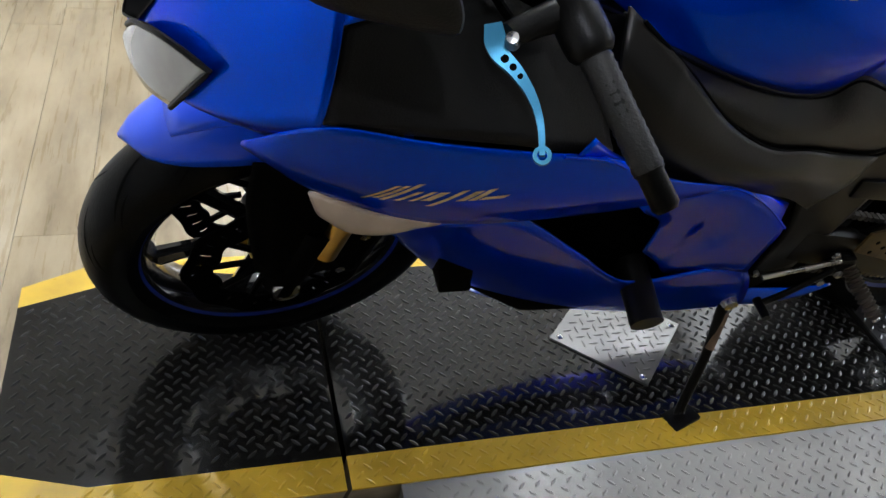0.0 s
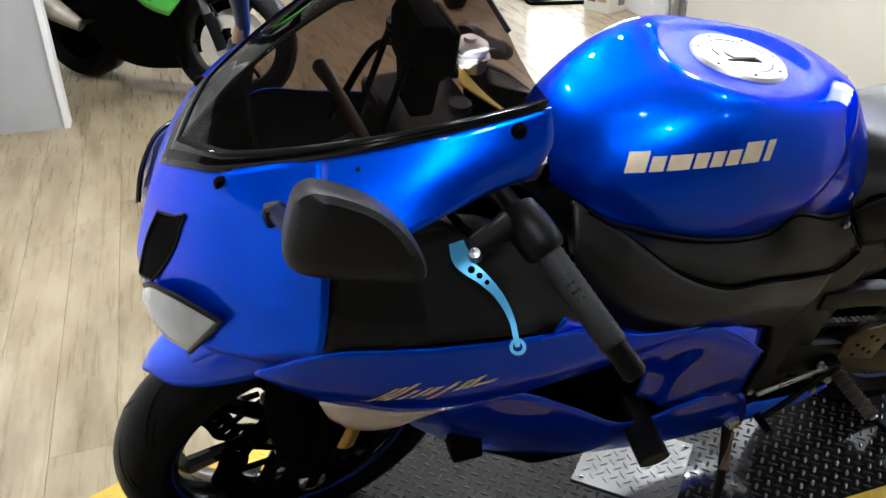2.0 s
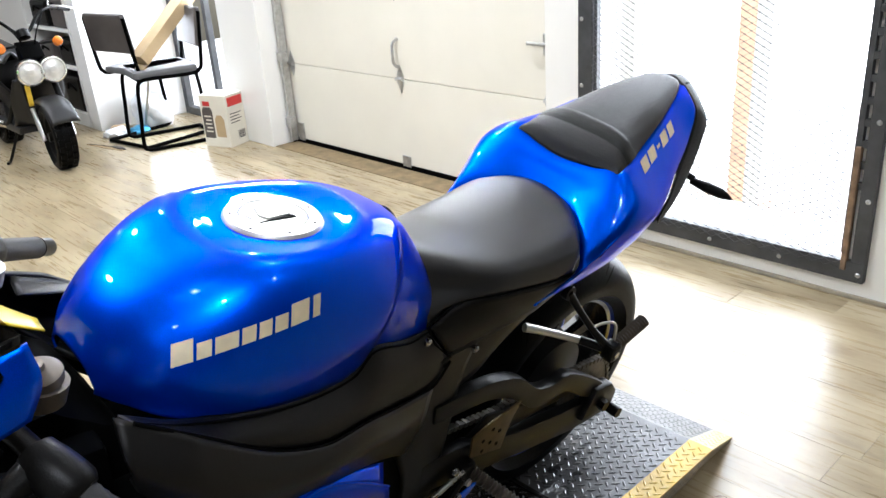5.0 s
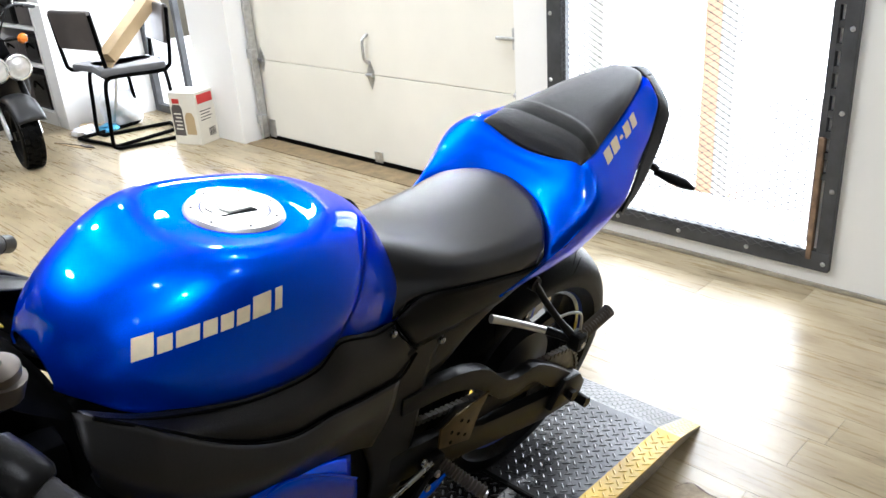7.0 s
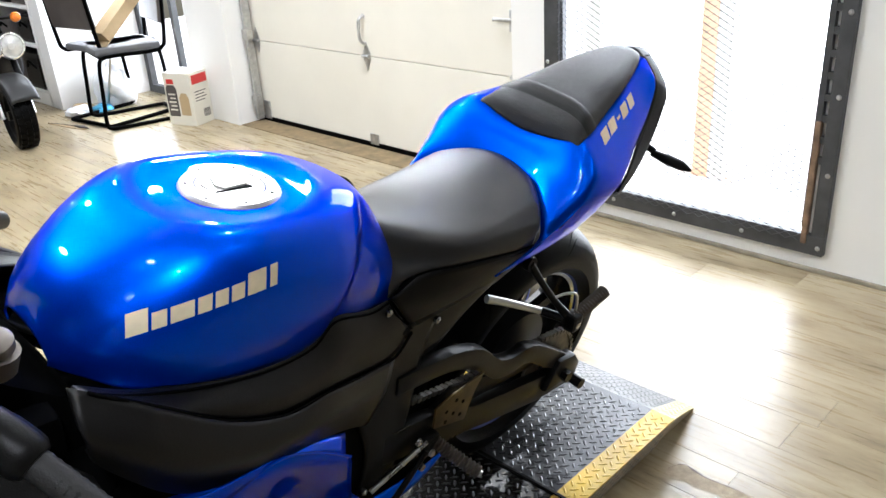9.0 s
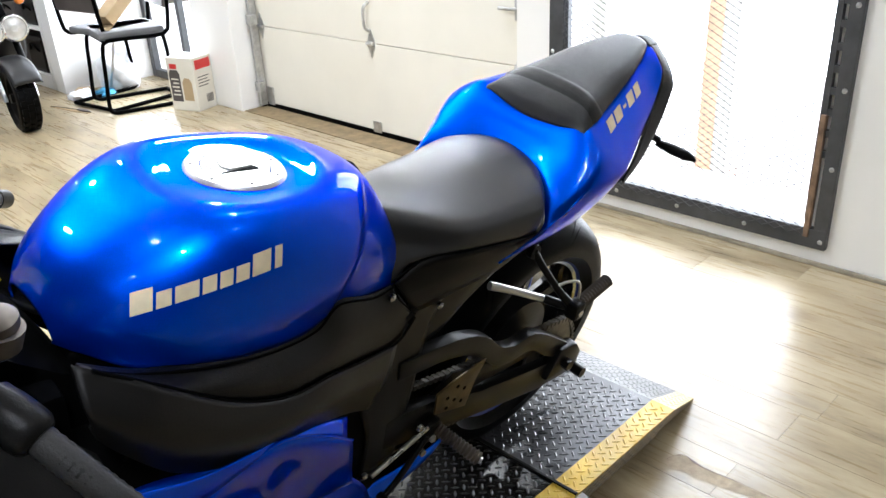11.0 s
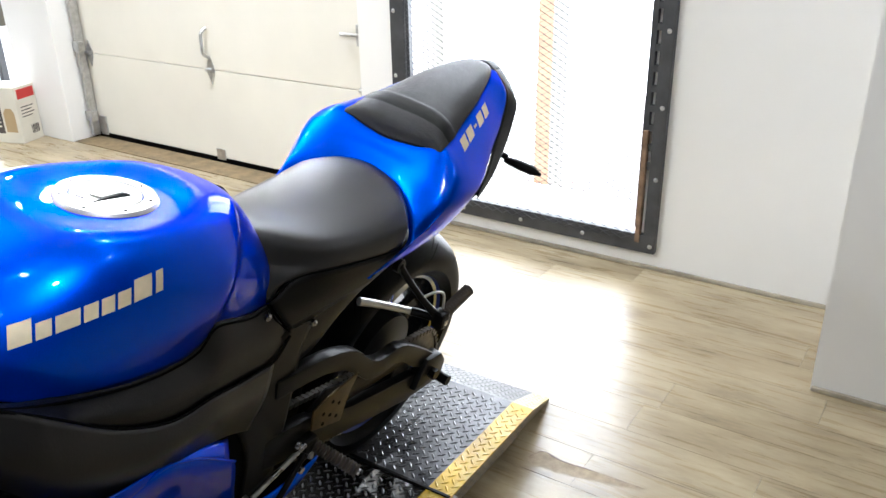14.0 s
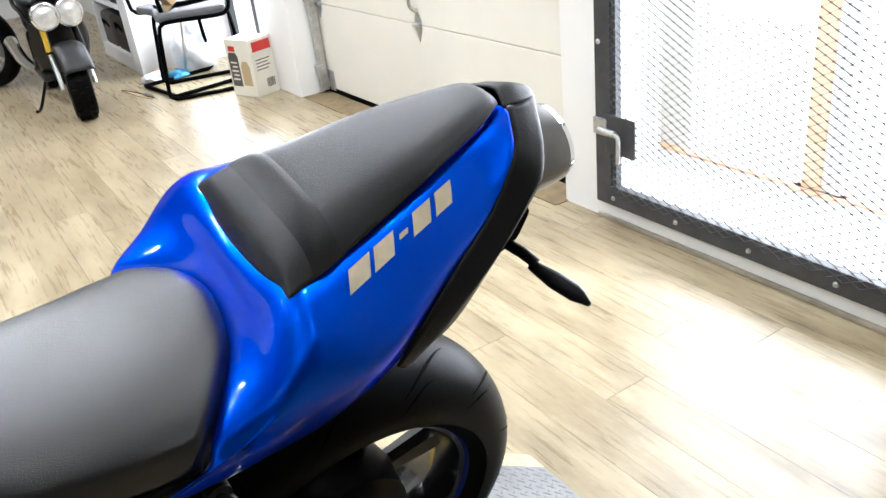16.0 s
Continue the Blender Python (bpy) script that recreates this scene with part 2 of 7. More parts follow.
def tinted():
    """Thin smoked acrylic: what passes is darkened, what is mirrored follows Fresnel."""
    m = bpy.data.materials.new("smoked_acrylic")
    m.use_nodes = True
    nt = m.node_tree
    nt.nodes.remove(nt.nodes["Principled BSDF"])
    tr, gl, mx, fr = (nt.nodes.new("ShaderNode" + k) for k in ("BsdfTransparent", "BsdfGlossy", "MixShader", "Fresnel"))
    tr.inputs[0].default_value = (0.24, 0.19, 0.17, 1)
    gl.inputs["Roughness"].default_value = 0.03
    fr.inputs[0].default_value = 1.22
    nt.links.new(fr.outputs[0], mx.inputs[0])
    nt.links.new(tr.outputs[0], mx.inputs[1])
    nt.links.new(gl.outputs[0], mx.inputs[2])
    nt.links.new(mx.outputs[0], nt.nodes["Material Output"].inputs[0])
    return m


SMOKE = tinted()


# ---- building helpers ----
def thing(name, m=Matrix(), label="", category="", group="", kind=""):
    ob = new(name)
    ob.matrix_world = m
    return tagged(ob, label, category, group, kind)


def mesh_object(name, verts, faces, mat, parent=None, label="", smooth=True, sharp=None):
    me = bpy.data.meshes.new(name)
    me.from_pydata([tuple(v) for v in verts], [], [tuple(f) for f in faces])
    me.update()
    bm = bmesh.new()
    bm.from_mesh(me)
    bmesh.ops.recalc_face_normals(bm, faces=bm.faces)
    bm.to_mesh(me)
    bm.free()
    me.materials.append(mat)
    for p in me.polygons:
        p.use_smooth = smooth
    if smooth:
        me.set_sharp_from_angle(angle=radians(sharp or 40))
    ob = new(name, me)
    ob.parent = parent
    if label:
        ob["label"] = label
    return ob


def part(name, bm, mat, parent, label="", smooth=False):
    me = bpy.data.meshes.new(name)
    bmesh.ops.recalc_face_normals(bm, faces=bm.faces)
    bm.to_mesh(me)
    bm.free()
    me.materials.append(mat)
    for p in me.polygons:
        p.use_smooth = smooth
    if smooth:
        me.set_sharp_from_angle(angle=radians(40))
    ob = new(name, me)
    ob.parent = parent
    if label:
        ob["label"] = label
    return ob


def box_bm(lo, hi, bevel=0.0, bm=None, m=None):
    bm = bm or bmesh.new()
    lo, hi = Vector(lo), Vector(hi)
    made = bmesh.ops.create_cube(bm, size=1.0, matrix=(m or Matrix()) @ Matrix.Translation((lo + hi) / 2) @ Matrix.Diagonal((*(hi - lo), 1)))
    if bevel:
        edges = list({e for v in made["verts"] for e in v.link_edges})
        bmesh.ops.bevel(bm, geom=edges, offset=bevel, segments=2, affect="EDGES", profile=0.6)
    return bm


def box(name, lo, hi, mat, parent=None, label="", bevel=0.0, m=None):
    return part(name, box_bm(lo, hi, bevel, m=m), mat, parent, label)


def spline(points, n):
    """Catmull-Rom through points (rows of any width), n samples."""
    p = np.asarray(points, float)
    k = len(p)
    if k == 2:
        return p[0] + (p[1] - p[0]) * np.linspace(0, 1, n)[:, None]
    ext = np.vstack([2 * p[0] - p[1], p, 2 * p[-1] - p[-2]])
    t = np.linspace(0, k - 1, n)
    i = np.minimum(t.astype(int), k - 2)
    f = (t - i)[:, None]
    a, b, c, d = ext[i], ext[i + 1], ext[i + 2], ext[i + 3]
    return 0.5 * (2 * b + (c - a) * f + (2 * a - 5 * b + 4 * c - d) * f**2 + (3 * b - a - 3 * c + d) * f**3)


def patch(curves, nu=24, nv=16):
    """A grid of points, nv x nu, through the curves."""
    rows = [spline(c, nu) for c in curves]
    cols = [spline([r[i] for r in rows], nv) for i in range(nu)]
    return np.array(cols).transpose(1, 0, 2)


def left(points):
    """(x, half width, z) on the bike's left side."""
    return [(x, -s, z) for x, s, z in points]


def grid_faces(nv, nu, start=0):
    return [(start + j * nu + i, start + j * nu + i + 1, start + (j + 1) * nu + i + 1, start + (j + 1) * nu + i) for j in range(nv - 1) for i in range(nu - 1)]


def sheet(name, grid, mat, parent, label="", thick=0.003, mirror=False):
    nv, nu, _ = grid.shape
    verts, faces = list(grid.reshape(-1, 3)), grid_faces(nv, nu)
    if mirror:
        k = len(verts)
        verts += [(x, -y, z) for x, y, z in verts[:k]]
        faces += grid_faces(nv, nu, k)
    ob = mesh_object(name, verts, faces, mat, parent, label, sharp=50)
    if mirror:
        bm = bmesh.new()
        bm.from_mesh(ob.data)
        bmesh.ops.remove_doubles(bm, verts=bm.verts, dist=0.002)
        bmesh.ops.recalc_face_normals(bm, faces=bm.faces)
        bm.to_mesh(ob.data)
        bm.free()
    if mat is BLUE:  # normals away from the middle of the bike
        out = sum(p.area * p.normal.dot(p.center - Vector((p.center.x * 0.85, -0.01, 0.62))) for p in ob.data.polygons)
        if out < 0:
            ob.data.flip_normals()
    if thick:
        s = ob.modifiers.new("thickness", "SOLIDIFY")
        s.thickness, s.offset = thick, -1
        if mat is BLUE:  # bare black plastic on the inner side
            ob.data.materials.append(VOID)
            s.material_offset = 1
    return ob


def pair(name, grid, mat, parent, label="", thick=0.003, mid_y=0.0):
    """The same panel on both sides of mid_y, each an object of its own."""
    a = sheet(name, grid, mat, parent, label, thick)
    flip = grid.copy()
    flip[:, :, 1] = 2 * mid_y - flip[:, :, 1]
    b = sheet(name, flip, mat, parent, label, thick)
    return a, b


def tube(name, points, radius, mat, parent=None, label="", n=10, samples=0, cap=True):
    pts = [Vector(p) for p in (spline(points, samples) if samples else points)]
    radii = radius if isinstance(radius, (list, tuple)) else [radius] * len(pts)
    if len(radii) != len(pts):
        radii = list(float(v) for v in np.interp(np.linspace(0, 1, len(pts)), np.linspace(0, 1, len(radii)), radii))
    verts, faces = [], []
    ref = Vector((0, 0, 1))
    for i, p in enumerate(pts):
        d = (pts[min(i + 1, len(pts) - 1)] - pts[max(i - 1, 0)]).normalized()
        if abs(d.dot(ref)) > 0.95:
            ref = Vector((1, 0, 0)) if abs(d.x) < 0.9 else Vector((0, 1, 0))
        a = d.cross(ref).normalized()
        b = a.cross(d)
        ref = b
        verts += [p + radii[i] * (math.cos(2 * math.pi * k / n) * a + math.sin(2 * math.pi * k / n) * b) for k in range(n)]
    for i in range(len(pts) - 1):
        faces += [(i * n + k, i * n + (k + 1) % n, (i + 1) * n + (k + 1) % n, (i + 1) * n + k) for k in range(n)]
    if cap:
        faces += [tuple(range(n)), tuple(range((len(pts) - 1) * n, len(pts) * n))]
    return mesh_object(name, verts, faces, mat, parent, label)


def lathe(name, profile, mat, parent=None, label="", n=48, centre=(0, 0, 0), closed=False, sharp=None):
    """Turns a profile of (radius, y) about the y axis through centre."""
    verts, faces = [], []
    k = len(profile)
    c = Vector(centre)
    for i in range(n):
        a = 2 * math.pi * i / n
        verts += [c + Vector((r * math.cos(a), y, r * math.sin(a))) for r, y in profile]
    for i in range(n):
        j = (i + 1) % n
        for p in range(k if closed else k - 1):
            q = (p + 1) % k
            faces.append((i * k + p, i * k + q, j * k + q, j * k + p))
    return mesh_object(name, verts, faces, mat, parent, label, sharp=sharp)


def slab(name, outline, y0, y1, mat, parent=None, label="", bevel=0.0, m=None, holes=()):
    """An outline of (x, z) given depth from y0 to y1, with rounded edges."""
    bm = bmesh.new()
    f = bm.faces.new([bm.verts.new((x, y0, z)) for x, z in outline])
    r = bmesh.ops.extrude_face_region(bm, geom=[f])
    bmesh.ops.translate(bm, vec=(0, y1 - y0, 0), verts=[g for g in r["geom"] if isinstance(g, bmesh.types.BMVert)])
    if bevel:
        bmesh.ops.bevel(bm, geom=list(bm.edges), offset=bevel, segments=2, affect="EDGES", profile=0.6)
    bmesh.ops.triangulate(bm, faces=[f for f in bm.faces if len(f.verts) > 4])
    if m is not None:
        bm.transform(m)
    return part(name, bm, mat, parent, label, smooth=bevel > 0)


def rod(name, a, b, r, mat, parent=None, label="", n=12):
    return tube(name, [a, b], r, mat, parent, label, n)


def decal_blocks(name, panel, start, end, up, blocks, mat, parent, lean=0.25, lift=0.0008, side=-1):
    """Flat film shapes laid on a panel along a base line; blocks hold (from, to, bottom, top) in parts of the line and of the height."""
    nv, nu, _ = panel.shape
    tree = BVHTree.FromPolygons([tuple(p) for p in panel.reshape(-1, 3)], grid_faces(nv, nu))
    start, end, up = Vector(start), Vector(end), Vector(up)
    along = end - start
    nrm = along.cross(up).normalized()
    if nrm.y * side < 0:
        nrm = -nrm
    for u0, u1, v0, v1 in blocks:
        verts, n, k = [], 5, 4
        for j in range(k + 1):
            v = v0 + (v1 - v0) * j / k
            for i in range(n + 1):
                u = u0 + (u1 - u0) * i / n
                p = start + along * u + up * v + along.normalized() * (lean * v * up.length)
                hit, n2, _, _ = tree.ray_cast(p + nrm * 0.08, -nrm)
                verts.append((hit or p) + nrm * lift)
        mesh_object(name, verts, grid_faces(k + 1, n + 1), mat, parent)


# ---- the room ----
def structure(name, lo, hi, mat, label, bevel=0.0):
    return tagged(box(name, lo, hi, mat, None, "", bevel), label, "wall", kind="structure")


WX = 2.30  # face of the gate wall
DX = 2.405  # face of the garage door
CZ = 3.0
tagged(box("subfloor", (-4.6, -4.0, -0.2), (2.75, 10.2, -0.004), JOINT), "dark floor base seen in the plank joints", "floor", kind="structure")
tagged(box("ceiling", (-4.6, -4.0, CZ), (2.75, 10.2, CZ + 0.15), CEIL), "plain off-white showroom ceiling", "ceiling", kind="structure")
structure("wall_gate_north", (WX, 1.10, 0), (2.62, 1.29, CZ), WHITE, "white painted wall post between gate and garage door")
structure("wall_gate_south", (WX, -0.88, 0), (2.62, -0.10, CZ), WHITE, "white painted wall beside the mesh gate")
structure("wall_gate_sill", (WX, -0.10, 0), (2.62, 1.10, 0.15), WHITE, "white painted sill under the mesh gate")
structure("wall_gate_head", (WX, -0.10, 2.25), (2.62, 1.10, CZ), WHITE, "white painted wall over the mesh gate")
structure("wall_return", (1.72, -4.0, 0), (2.62, -0.883, CZ), WHITE, "white painted wall return with a sharp corner")
structure("wall_door_head", (DX, 1.29, 2.16), (2.62, 3.58, CZ), WHITE, "white painted wall over the garage door")
structure("door_jamb", (2.22, 3.58, 0), (2.62, 4.06, CZ), WHITE, "cream painted pillar beside the garage door", 0.006)
structure("wall_glass_head", (2.36, 4.06, 2.1), (2.62, 5.16, CZ), WHITE, "white wall over the glass door")
structure("wall_recess", (1.70, 5.16, 0), (2.62, 5.34, CZ), WHITE, "white painted wall end beside the glass door")
structure("wall_east", (2.10, 5.34, 0), (2.62, 10.0, CZ), WHITE, "white wall behind the shelves")
structure("wall_far", (-4.6, 9.4, 0), (2.1, 9.6, CZ), WHITE, "white far wall of the showroom")
# south wall is never in view; added dark so the fairings mirror little light
structure("wall_south", (-4.6, -4.0, 0), (1.72, -3.85, CZ), DARKROOM, "unseen dark wall added behind the viewer to dim reflections")
structure("wall_west", (-4.6, -3.85, 0), (-4.45, 9.4, CZ), DARKROOM, "dark grey side wall of the showroom")
structure("partition_near", (-1.72, -1.5, 0), (-1.58, 1.84, 1.5), WHITE, "white low partition panel", 0.004)
structure("partition_grey", (-1.72, 1.84, 0), (-1.66, 2.80, 1.5), GREYWALL, "grey recessed partition wall")
structure("partition_end", (-1.72, 2.80, 0.0), (-1.30, 2.88, 1.5), GREYWALL, "light grey partition end panel with a pale edge")
structure("partition_trim", (-1.3, 2.79, 0.0), (-1.275, 2.89, 1.5), WHITE, "white edge trim of the partition")
tagged(box("baseboard", (-1.66, 1.845, 0), (-1.645, 2.795, 0.07), DARKWOOD), "dark baseboard along the grey partition", "baseboard", kind="structure")
tagged(tube("cable", [(-1.62, 2.3, 1.4), (-1.62, 2.36, 0.9), (-1.6, 2.44, 0.5), (-1.63, 2.5, 0.2), (-1.64, 2.4, 0.075)], 0.006, CABLE, samples=24), "yellow cable hanging down the grey partition", "cable")
tagged(box("far_doorway", (-1.2, 9.34, 0), (0.1, 9.398, 2.1), DARKWOOD, bevel=0.01), "dark brown doorway in the far wall", "door", kind="structure")

# outside: bright daylight behind gate and glass door
tagged(box("backdrop", (5.2, -5.0, -0.5), (5.25, 9.0, 5.0), SKYGLOW), "bright hazy daylight outside", "backdrop", kind="structure")
tagged(box("pavement", (2.62, -5.0, -0.25), (5.2, 9.0, -0.012), OUTGROUND), "pale concrete outside the gate", "pavement", kind="structure")
post = thing("orange_post", pose(3.03, 0.69, -0.012), "orange painted steel post outside the gate", "post")
box("shaft", (-0.04, -0.04, 0), (0.04, 0.04, 2.6), ORANGE, post, bevel=0.006)
box("flank", (-0.035, -0.115, 0), (0.035, -0.0405, 2.6), WHITE, post, "pale flank of the post", 0.004)
box("base_plate", (-0.07, -0.14, 0), (0.07, 0.07, 0.012), ORANGE, post)
structure("outer_wall", (3.02, 1.30, -0.012), (3.14, 2.7, 2.6), WHITE, "pale wall end outside the gate")
curb = thing("orange_kerb_line", pose(3.0, 0.5, -0.012), "orange painted low kerb outside the gate", "kerb")
box("kerb", (-0.02, -1.5, 0), (0.02, 1.4, 0.012), ORANGE, curb, bevel=0.003)

tagged(box("floor_trim", (WX - 0.014, -0.88, 0.0), (WX - 0.0005, 1.10, 0.016), SKIRT, bevel=0.004), "grimy tan trim along the foot of the wall", "trim", kind="structure")
tagged(box("floor_trim", (1.706, -3.8, 0.0), (1.7195, -0.886, 0.016), SKIRT, bevel=0.004), "grimy tan trim along the foot of the wall", "trim", kind="structure")

# lamps: rows of small downlights under the ceiling
for lx, ly, watts in ((0.95, -0.4, 8), (0.85, -2.15, 4), (-1.05, -0.65, 4), (-1.1, -2.2, 3), (-1.15, 1.7, 40), (-0.35, 1.85, 16), (-2.5, 2.3, 22), (-2.6, -1.9, 5), (1.9, 2.0, 52), (0.35, 1.65, 18), (-0.3, 4.6, 48), (-0.5, 7.0, 44)):
    for off in (-0.07, 0.07):
        lamp = thing("ceiling_spotlight", pose(lx, ly + off, CZ), "small round white ceiling spotlight", "lamp", "ceiling spotlights")
        lathe("housing", [(0.0, -0.0), (0.055, 0.0), (0.06, -0.09), (0.05, -0.09), (0.045, -0.06)], ALU, lamp, n=20).matrix_local = pose(0, 0, 0, 90, 0, 0)
        lathe("diffuser", [(0.0, -0.07), (0.046, -0.07)], LAMPGLOW, lamp, n=20).matrix_local = pose(0, 0, 0, 90, 0, 0)
    d = bpy.data.lights.new("spot_light", "AREA")
    d.shape, d.size, d.size_y, d.energy, d.color = "ELLIPSE", 0.10, 0.24, watts, (1.0, 0.975, 0.94)
    lo = new("spot_light", d)
    lo.matrix_world = pose(lx, ly, CZ - 0.1)
# three extra beams added at lamp positions to brighten seat, tank and cowl
for name, eye, aim, cone, watts in (("added_bike_beam", (1.9, 2.0, CZ - 0.12), (0.3, -0.1, 0.9), 46, 110.0), ("added_bike_beam", (-0.35, 1.85, CZ - 0.12), (-0.42, -0.1, 0.92), 46, 130.0), ("added_bike_beam", (-1.1, -2.2, CZ - 0.12), (-0.46, -0.2, 1.24), 22, 230.0)):
    beam = bpy.data.lights.new(name, "SPOT")
    beam.energy, beam.color, beam.spot_size, beam.spot_blend, beam.shadow_soft_size = watts, (1.0, 0.975, 0.94), radians(cone), 0.7, 0.06
    new(name, beam).matrix_world = look(eye, aim)

# ---- garage door ----
tagged(box("door_threshold", (DX - 0.17, 1.28, 0.0), (DX - 0.002, 3.58, 0.004), THRESHOLD), "dirty brown concrete strip before the garage door", "threshold", kind="structure")
gd = thing("garage_door", pose(DX, 1.30, 0.0), "cream sectional garage door, closed, with steel hinges", "garage door")
DW, PH = 2.26, 0.505
for i in range(4):
    z0 = 0.03 + i * PH
    p = box("door_panel", (0.0, 0.0, z0 + 0.0015), (0.045, DW, z0 + PH - 0.0015), DOORPAINT, gd, bevel=0.004)
box("bottom_seal", (-0.004, 0.0, 0.0), (0.03, DW, 0.031), VOID, gd, bevel=0.004)


def hinge(y, z, tall=0.16):
    h = thing_part("hinge", gd, (0, y, z))
    slab("leaf", [(-0.028, -0.02), (0.0, -tall / 2), (0.028, -0.02), (0.028, 0.02), (0.0, tall / 2), (-0.028, 0.02)], -0.004, 0.0, ZINC, h, m=Matrix.Rotation(radians(-90), 4, "Z"))
    rod("knuckle", (-0.012, -0.026, 0), (-0.012, 0.026, 0), 0.011, ZINC, h)
    return h


def thing_part(name, parent, at):
    ob = new(name)
    ob.parent = parent
    ob.location = at
    return ob


for i in (1, 2, 3):
    zz = 0.03 + i * PH
    for y in (0.05, DW / 2, DW - 0.05):
        hinge(y, zz)
for y in (0.06, DW / 2, DW - 0.06):
    box("bottom_bracket", (-0.006, y - 0.035, 0.02), (0.0, y + 0.035, 0.085 if abs(y - DW / 2) < 0.1 else 0.14), ZINC, gd, bevel=0.002)
tube("lift_handle", [(-0.004, DW / 2, 0.60), (-0.035, DW / 2 + 0.005, 0.625), (-0.04, DW / 2 + 0.006, 0.68), (-0.035, DW / 2 + 0.005, 0.735), (-0.004, DW / 2, 0.76)], 0.009, ZINC, gd, "bent steel lift handle", samples=20)
box("latch_body", (-0.02, 0.015, 0.75), (0.0, 0.075, 0.85), ZINC, gd, "steel slide latch", 0.004)
rod("latch_bolt", (-0.02, 0.05, 0.80), (-0.02, 0.17, 0.80), 0.009, ZINC, gd)
track = thing("door_track", pose(DX - 0.06, 3.535, 0), "galvanised vertical door track with roller brackets", "door track", kind="structure")
box("rail", (0.0, 0.0, 0.02), (0.05, 0.03, 2.3), ZINC, track, bevel=0.003)
box("weather_strip", (0.03, 0.03, 0.0), (0.06, 0.042, 2.2), VOID, track)
for z in (0.12, 0.55, 1.06, 1.55):
    box("bracket", (-0.015, -0.03, z), (0.03, 0.03, z + 0.06), ZINC, track, bevel=0.003)

# ---- mesh gate ----
GX = WX - 0.03
GY0, GY1, GZ0, GZ1 = -0.18, 1.085, 0.075, 2.3
gate = thing("mesh_gate", pose(GX, 0, 0), "dark steel gate with expanded metal mesh, bolted", "gate")
FW = 0.075
box("frame_bottom", (0, GY0, GZ0), (0.03, GY1, GZ0 + FW), GATE, gate, bevel=0.003)
box("frame_side", (0, GY1 - FW, GZ0 + FW), (0.03, GY1, GZ1), GATE, gate, bevel=0.003)
box("frame_side", (0, GY0, GZ0 + FW), (0.03, GY0 + 0.05, GZ1), GATE, gate, bevel=0.003)
box("frame_top", (0, GY0, GZ1), (0.03, GY1, GZ1 + FW), GATE, gate, bevel=0.003)
box("inner_channel", (0.004, GY0 + 0.068, GZ0 + FW + 0.03), (0.03, GY0 + 0.09, GZ1), GATE, gate)
box("inner_channel", (0.004, GY1 - FW - 0.022, GZ0 + FW), (0.03, GY1 - FW - 0.006, GZ1), GATE, gate)
box("rusty_stub", (-0.006, GY0 + 0.064, GZ0 + 0.04), (0.02, GY0 + 0.084, GZ0 + 0.5), RUST, gate, "rusty channel stub", 0.004)
# punched slots seen as light along the side
for i in range(24):
    box("slot_bar", (0.006, GY0 + 0.05, 0.42 + i * 0.075), (0.026, GY0 + 0.068, 0.445 + i * 0.075), GATE, gate)
for y, z in [(GY0 + 0.02 + i * 0.29, GZ0 + 0.03) for i in range(5)] + [(GY0 + 0.02, GZ0 + 0.03 + i * 0.28) for i in range(1, 8)] + [(GY1 - 0.02, GZ0 + 0.03 + i * 0.28) for i in range(1, 8)]:
    b = lathe("bolt", [(0.0, 0.007), (0.006, 0.006), (0.0095, 0.0)], ZINC, gate, n=12)
    b.matrix_local = pose(0.0, y, z, 0, 0, 90)
box("latch_plate", (-0.008, 0.89, 0.28), (0.0, 1.03, 0.42), GATE, gate, "dark latch plate", 0.003)
rod("latch_pin", (-0.02, 1.05, 0.36), (-0.02, 0.97, 0.36), 0.012, ZINC, gate)
tube("latch_handle", [(-0.02, 0.97, 0.36), (-0.035, 0.94, 0.355), (-0.04, 0.935, 0.30), (-0.04, 0.935, 0.27)], 0.008, ZINC, gate, samples=12)
box("latch_strap", (-0.012, 1.02, 0.34), (0.0, 1.085, 0.40), ZINC, gate, bevel=0.003)

# expanded metal: zigzag strands
verts, faces = [], []
MY0, MY1, MZ0, MZ1 = GY0 + 0.09, GY1 - FW + 0.02, GZ0 + FW - 0.03, GZ1
DYW, DZH = 0.05, 0.0132
ny, nz = int((MY1 - MY0) / DYW), int((MZ1 - MZ0) / DZH)
for j in range(nz):
    z0 = MZ0 + j * DZH
    for sgn in (1, -1):
        for i in range(ny):
            ya, yb, yc = MY0 + i * DYW, MY0 + (i + 0.5) * DYW, MY0 + (i + 1) * DYW
            za, zb = (z0, z0 + DZH) if (j % 2 == 0) else (z0 + DZH, z0)
            if sgn == 1:
                continue
            for (p, q), (r, s) in (((ya, za), (yb, zb)), ((yb, zb), (yc, za))):
                k = len(verts)
                for f, half in ((0.0, 0.002), (0.22, 0.0007), (0.78, 0.0007), (1.0, 0.002)):
                    y, z = p + (r - p) * f, q + (s - q) * f
                    verts += [(-0.005, y, z - half), (-0.002, y, z + half)]
                faces += [(k, k + 2, k + 3, k + 1), (k + 2, k + 4, k + 5, k + 3), (k + 4, k + 6, k + 7, k + 5)]
mesh_object("mesh", verts, faces, GATE, gate, "expanded metal mesh", smooth=False)["kind"] = "stuff"

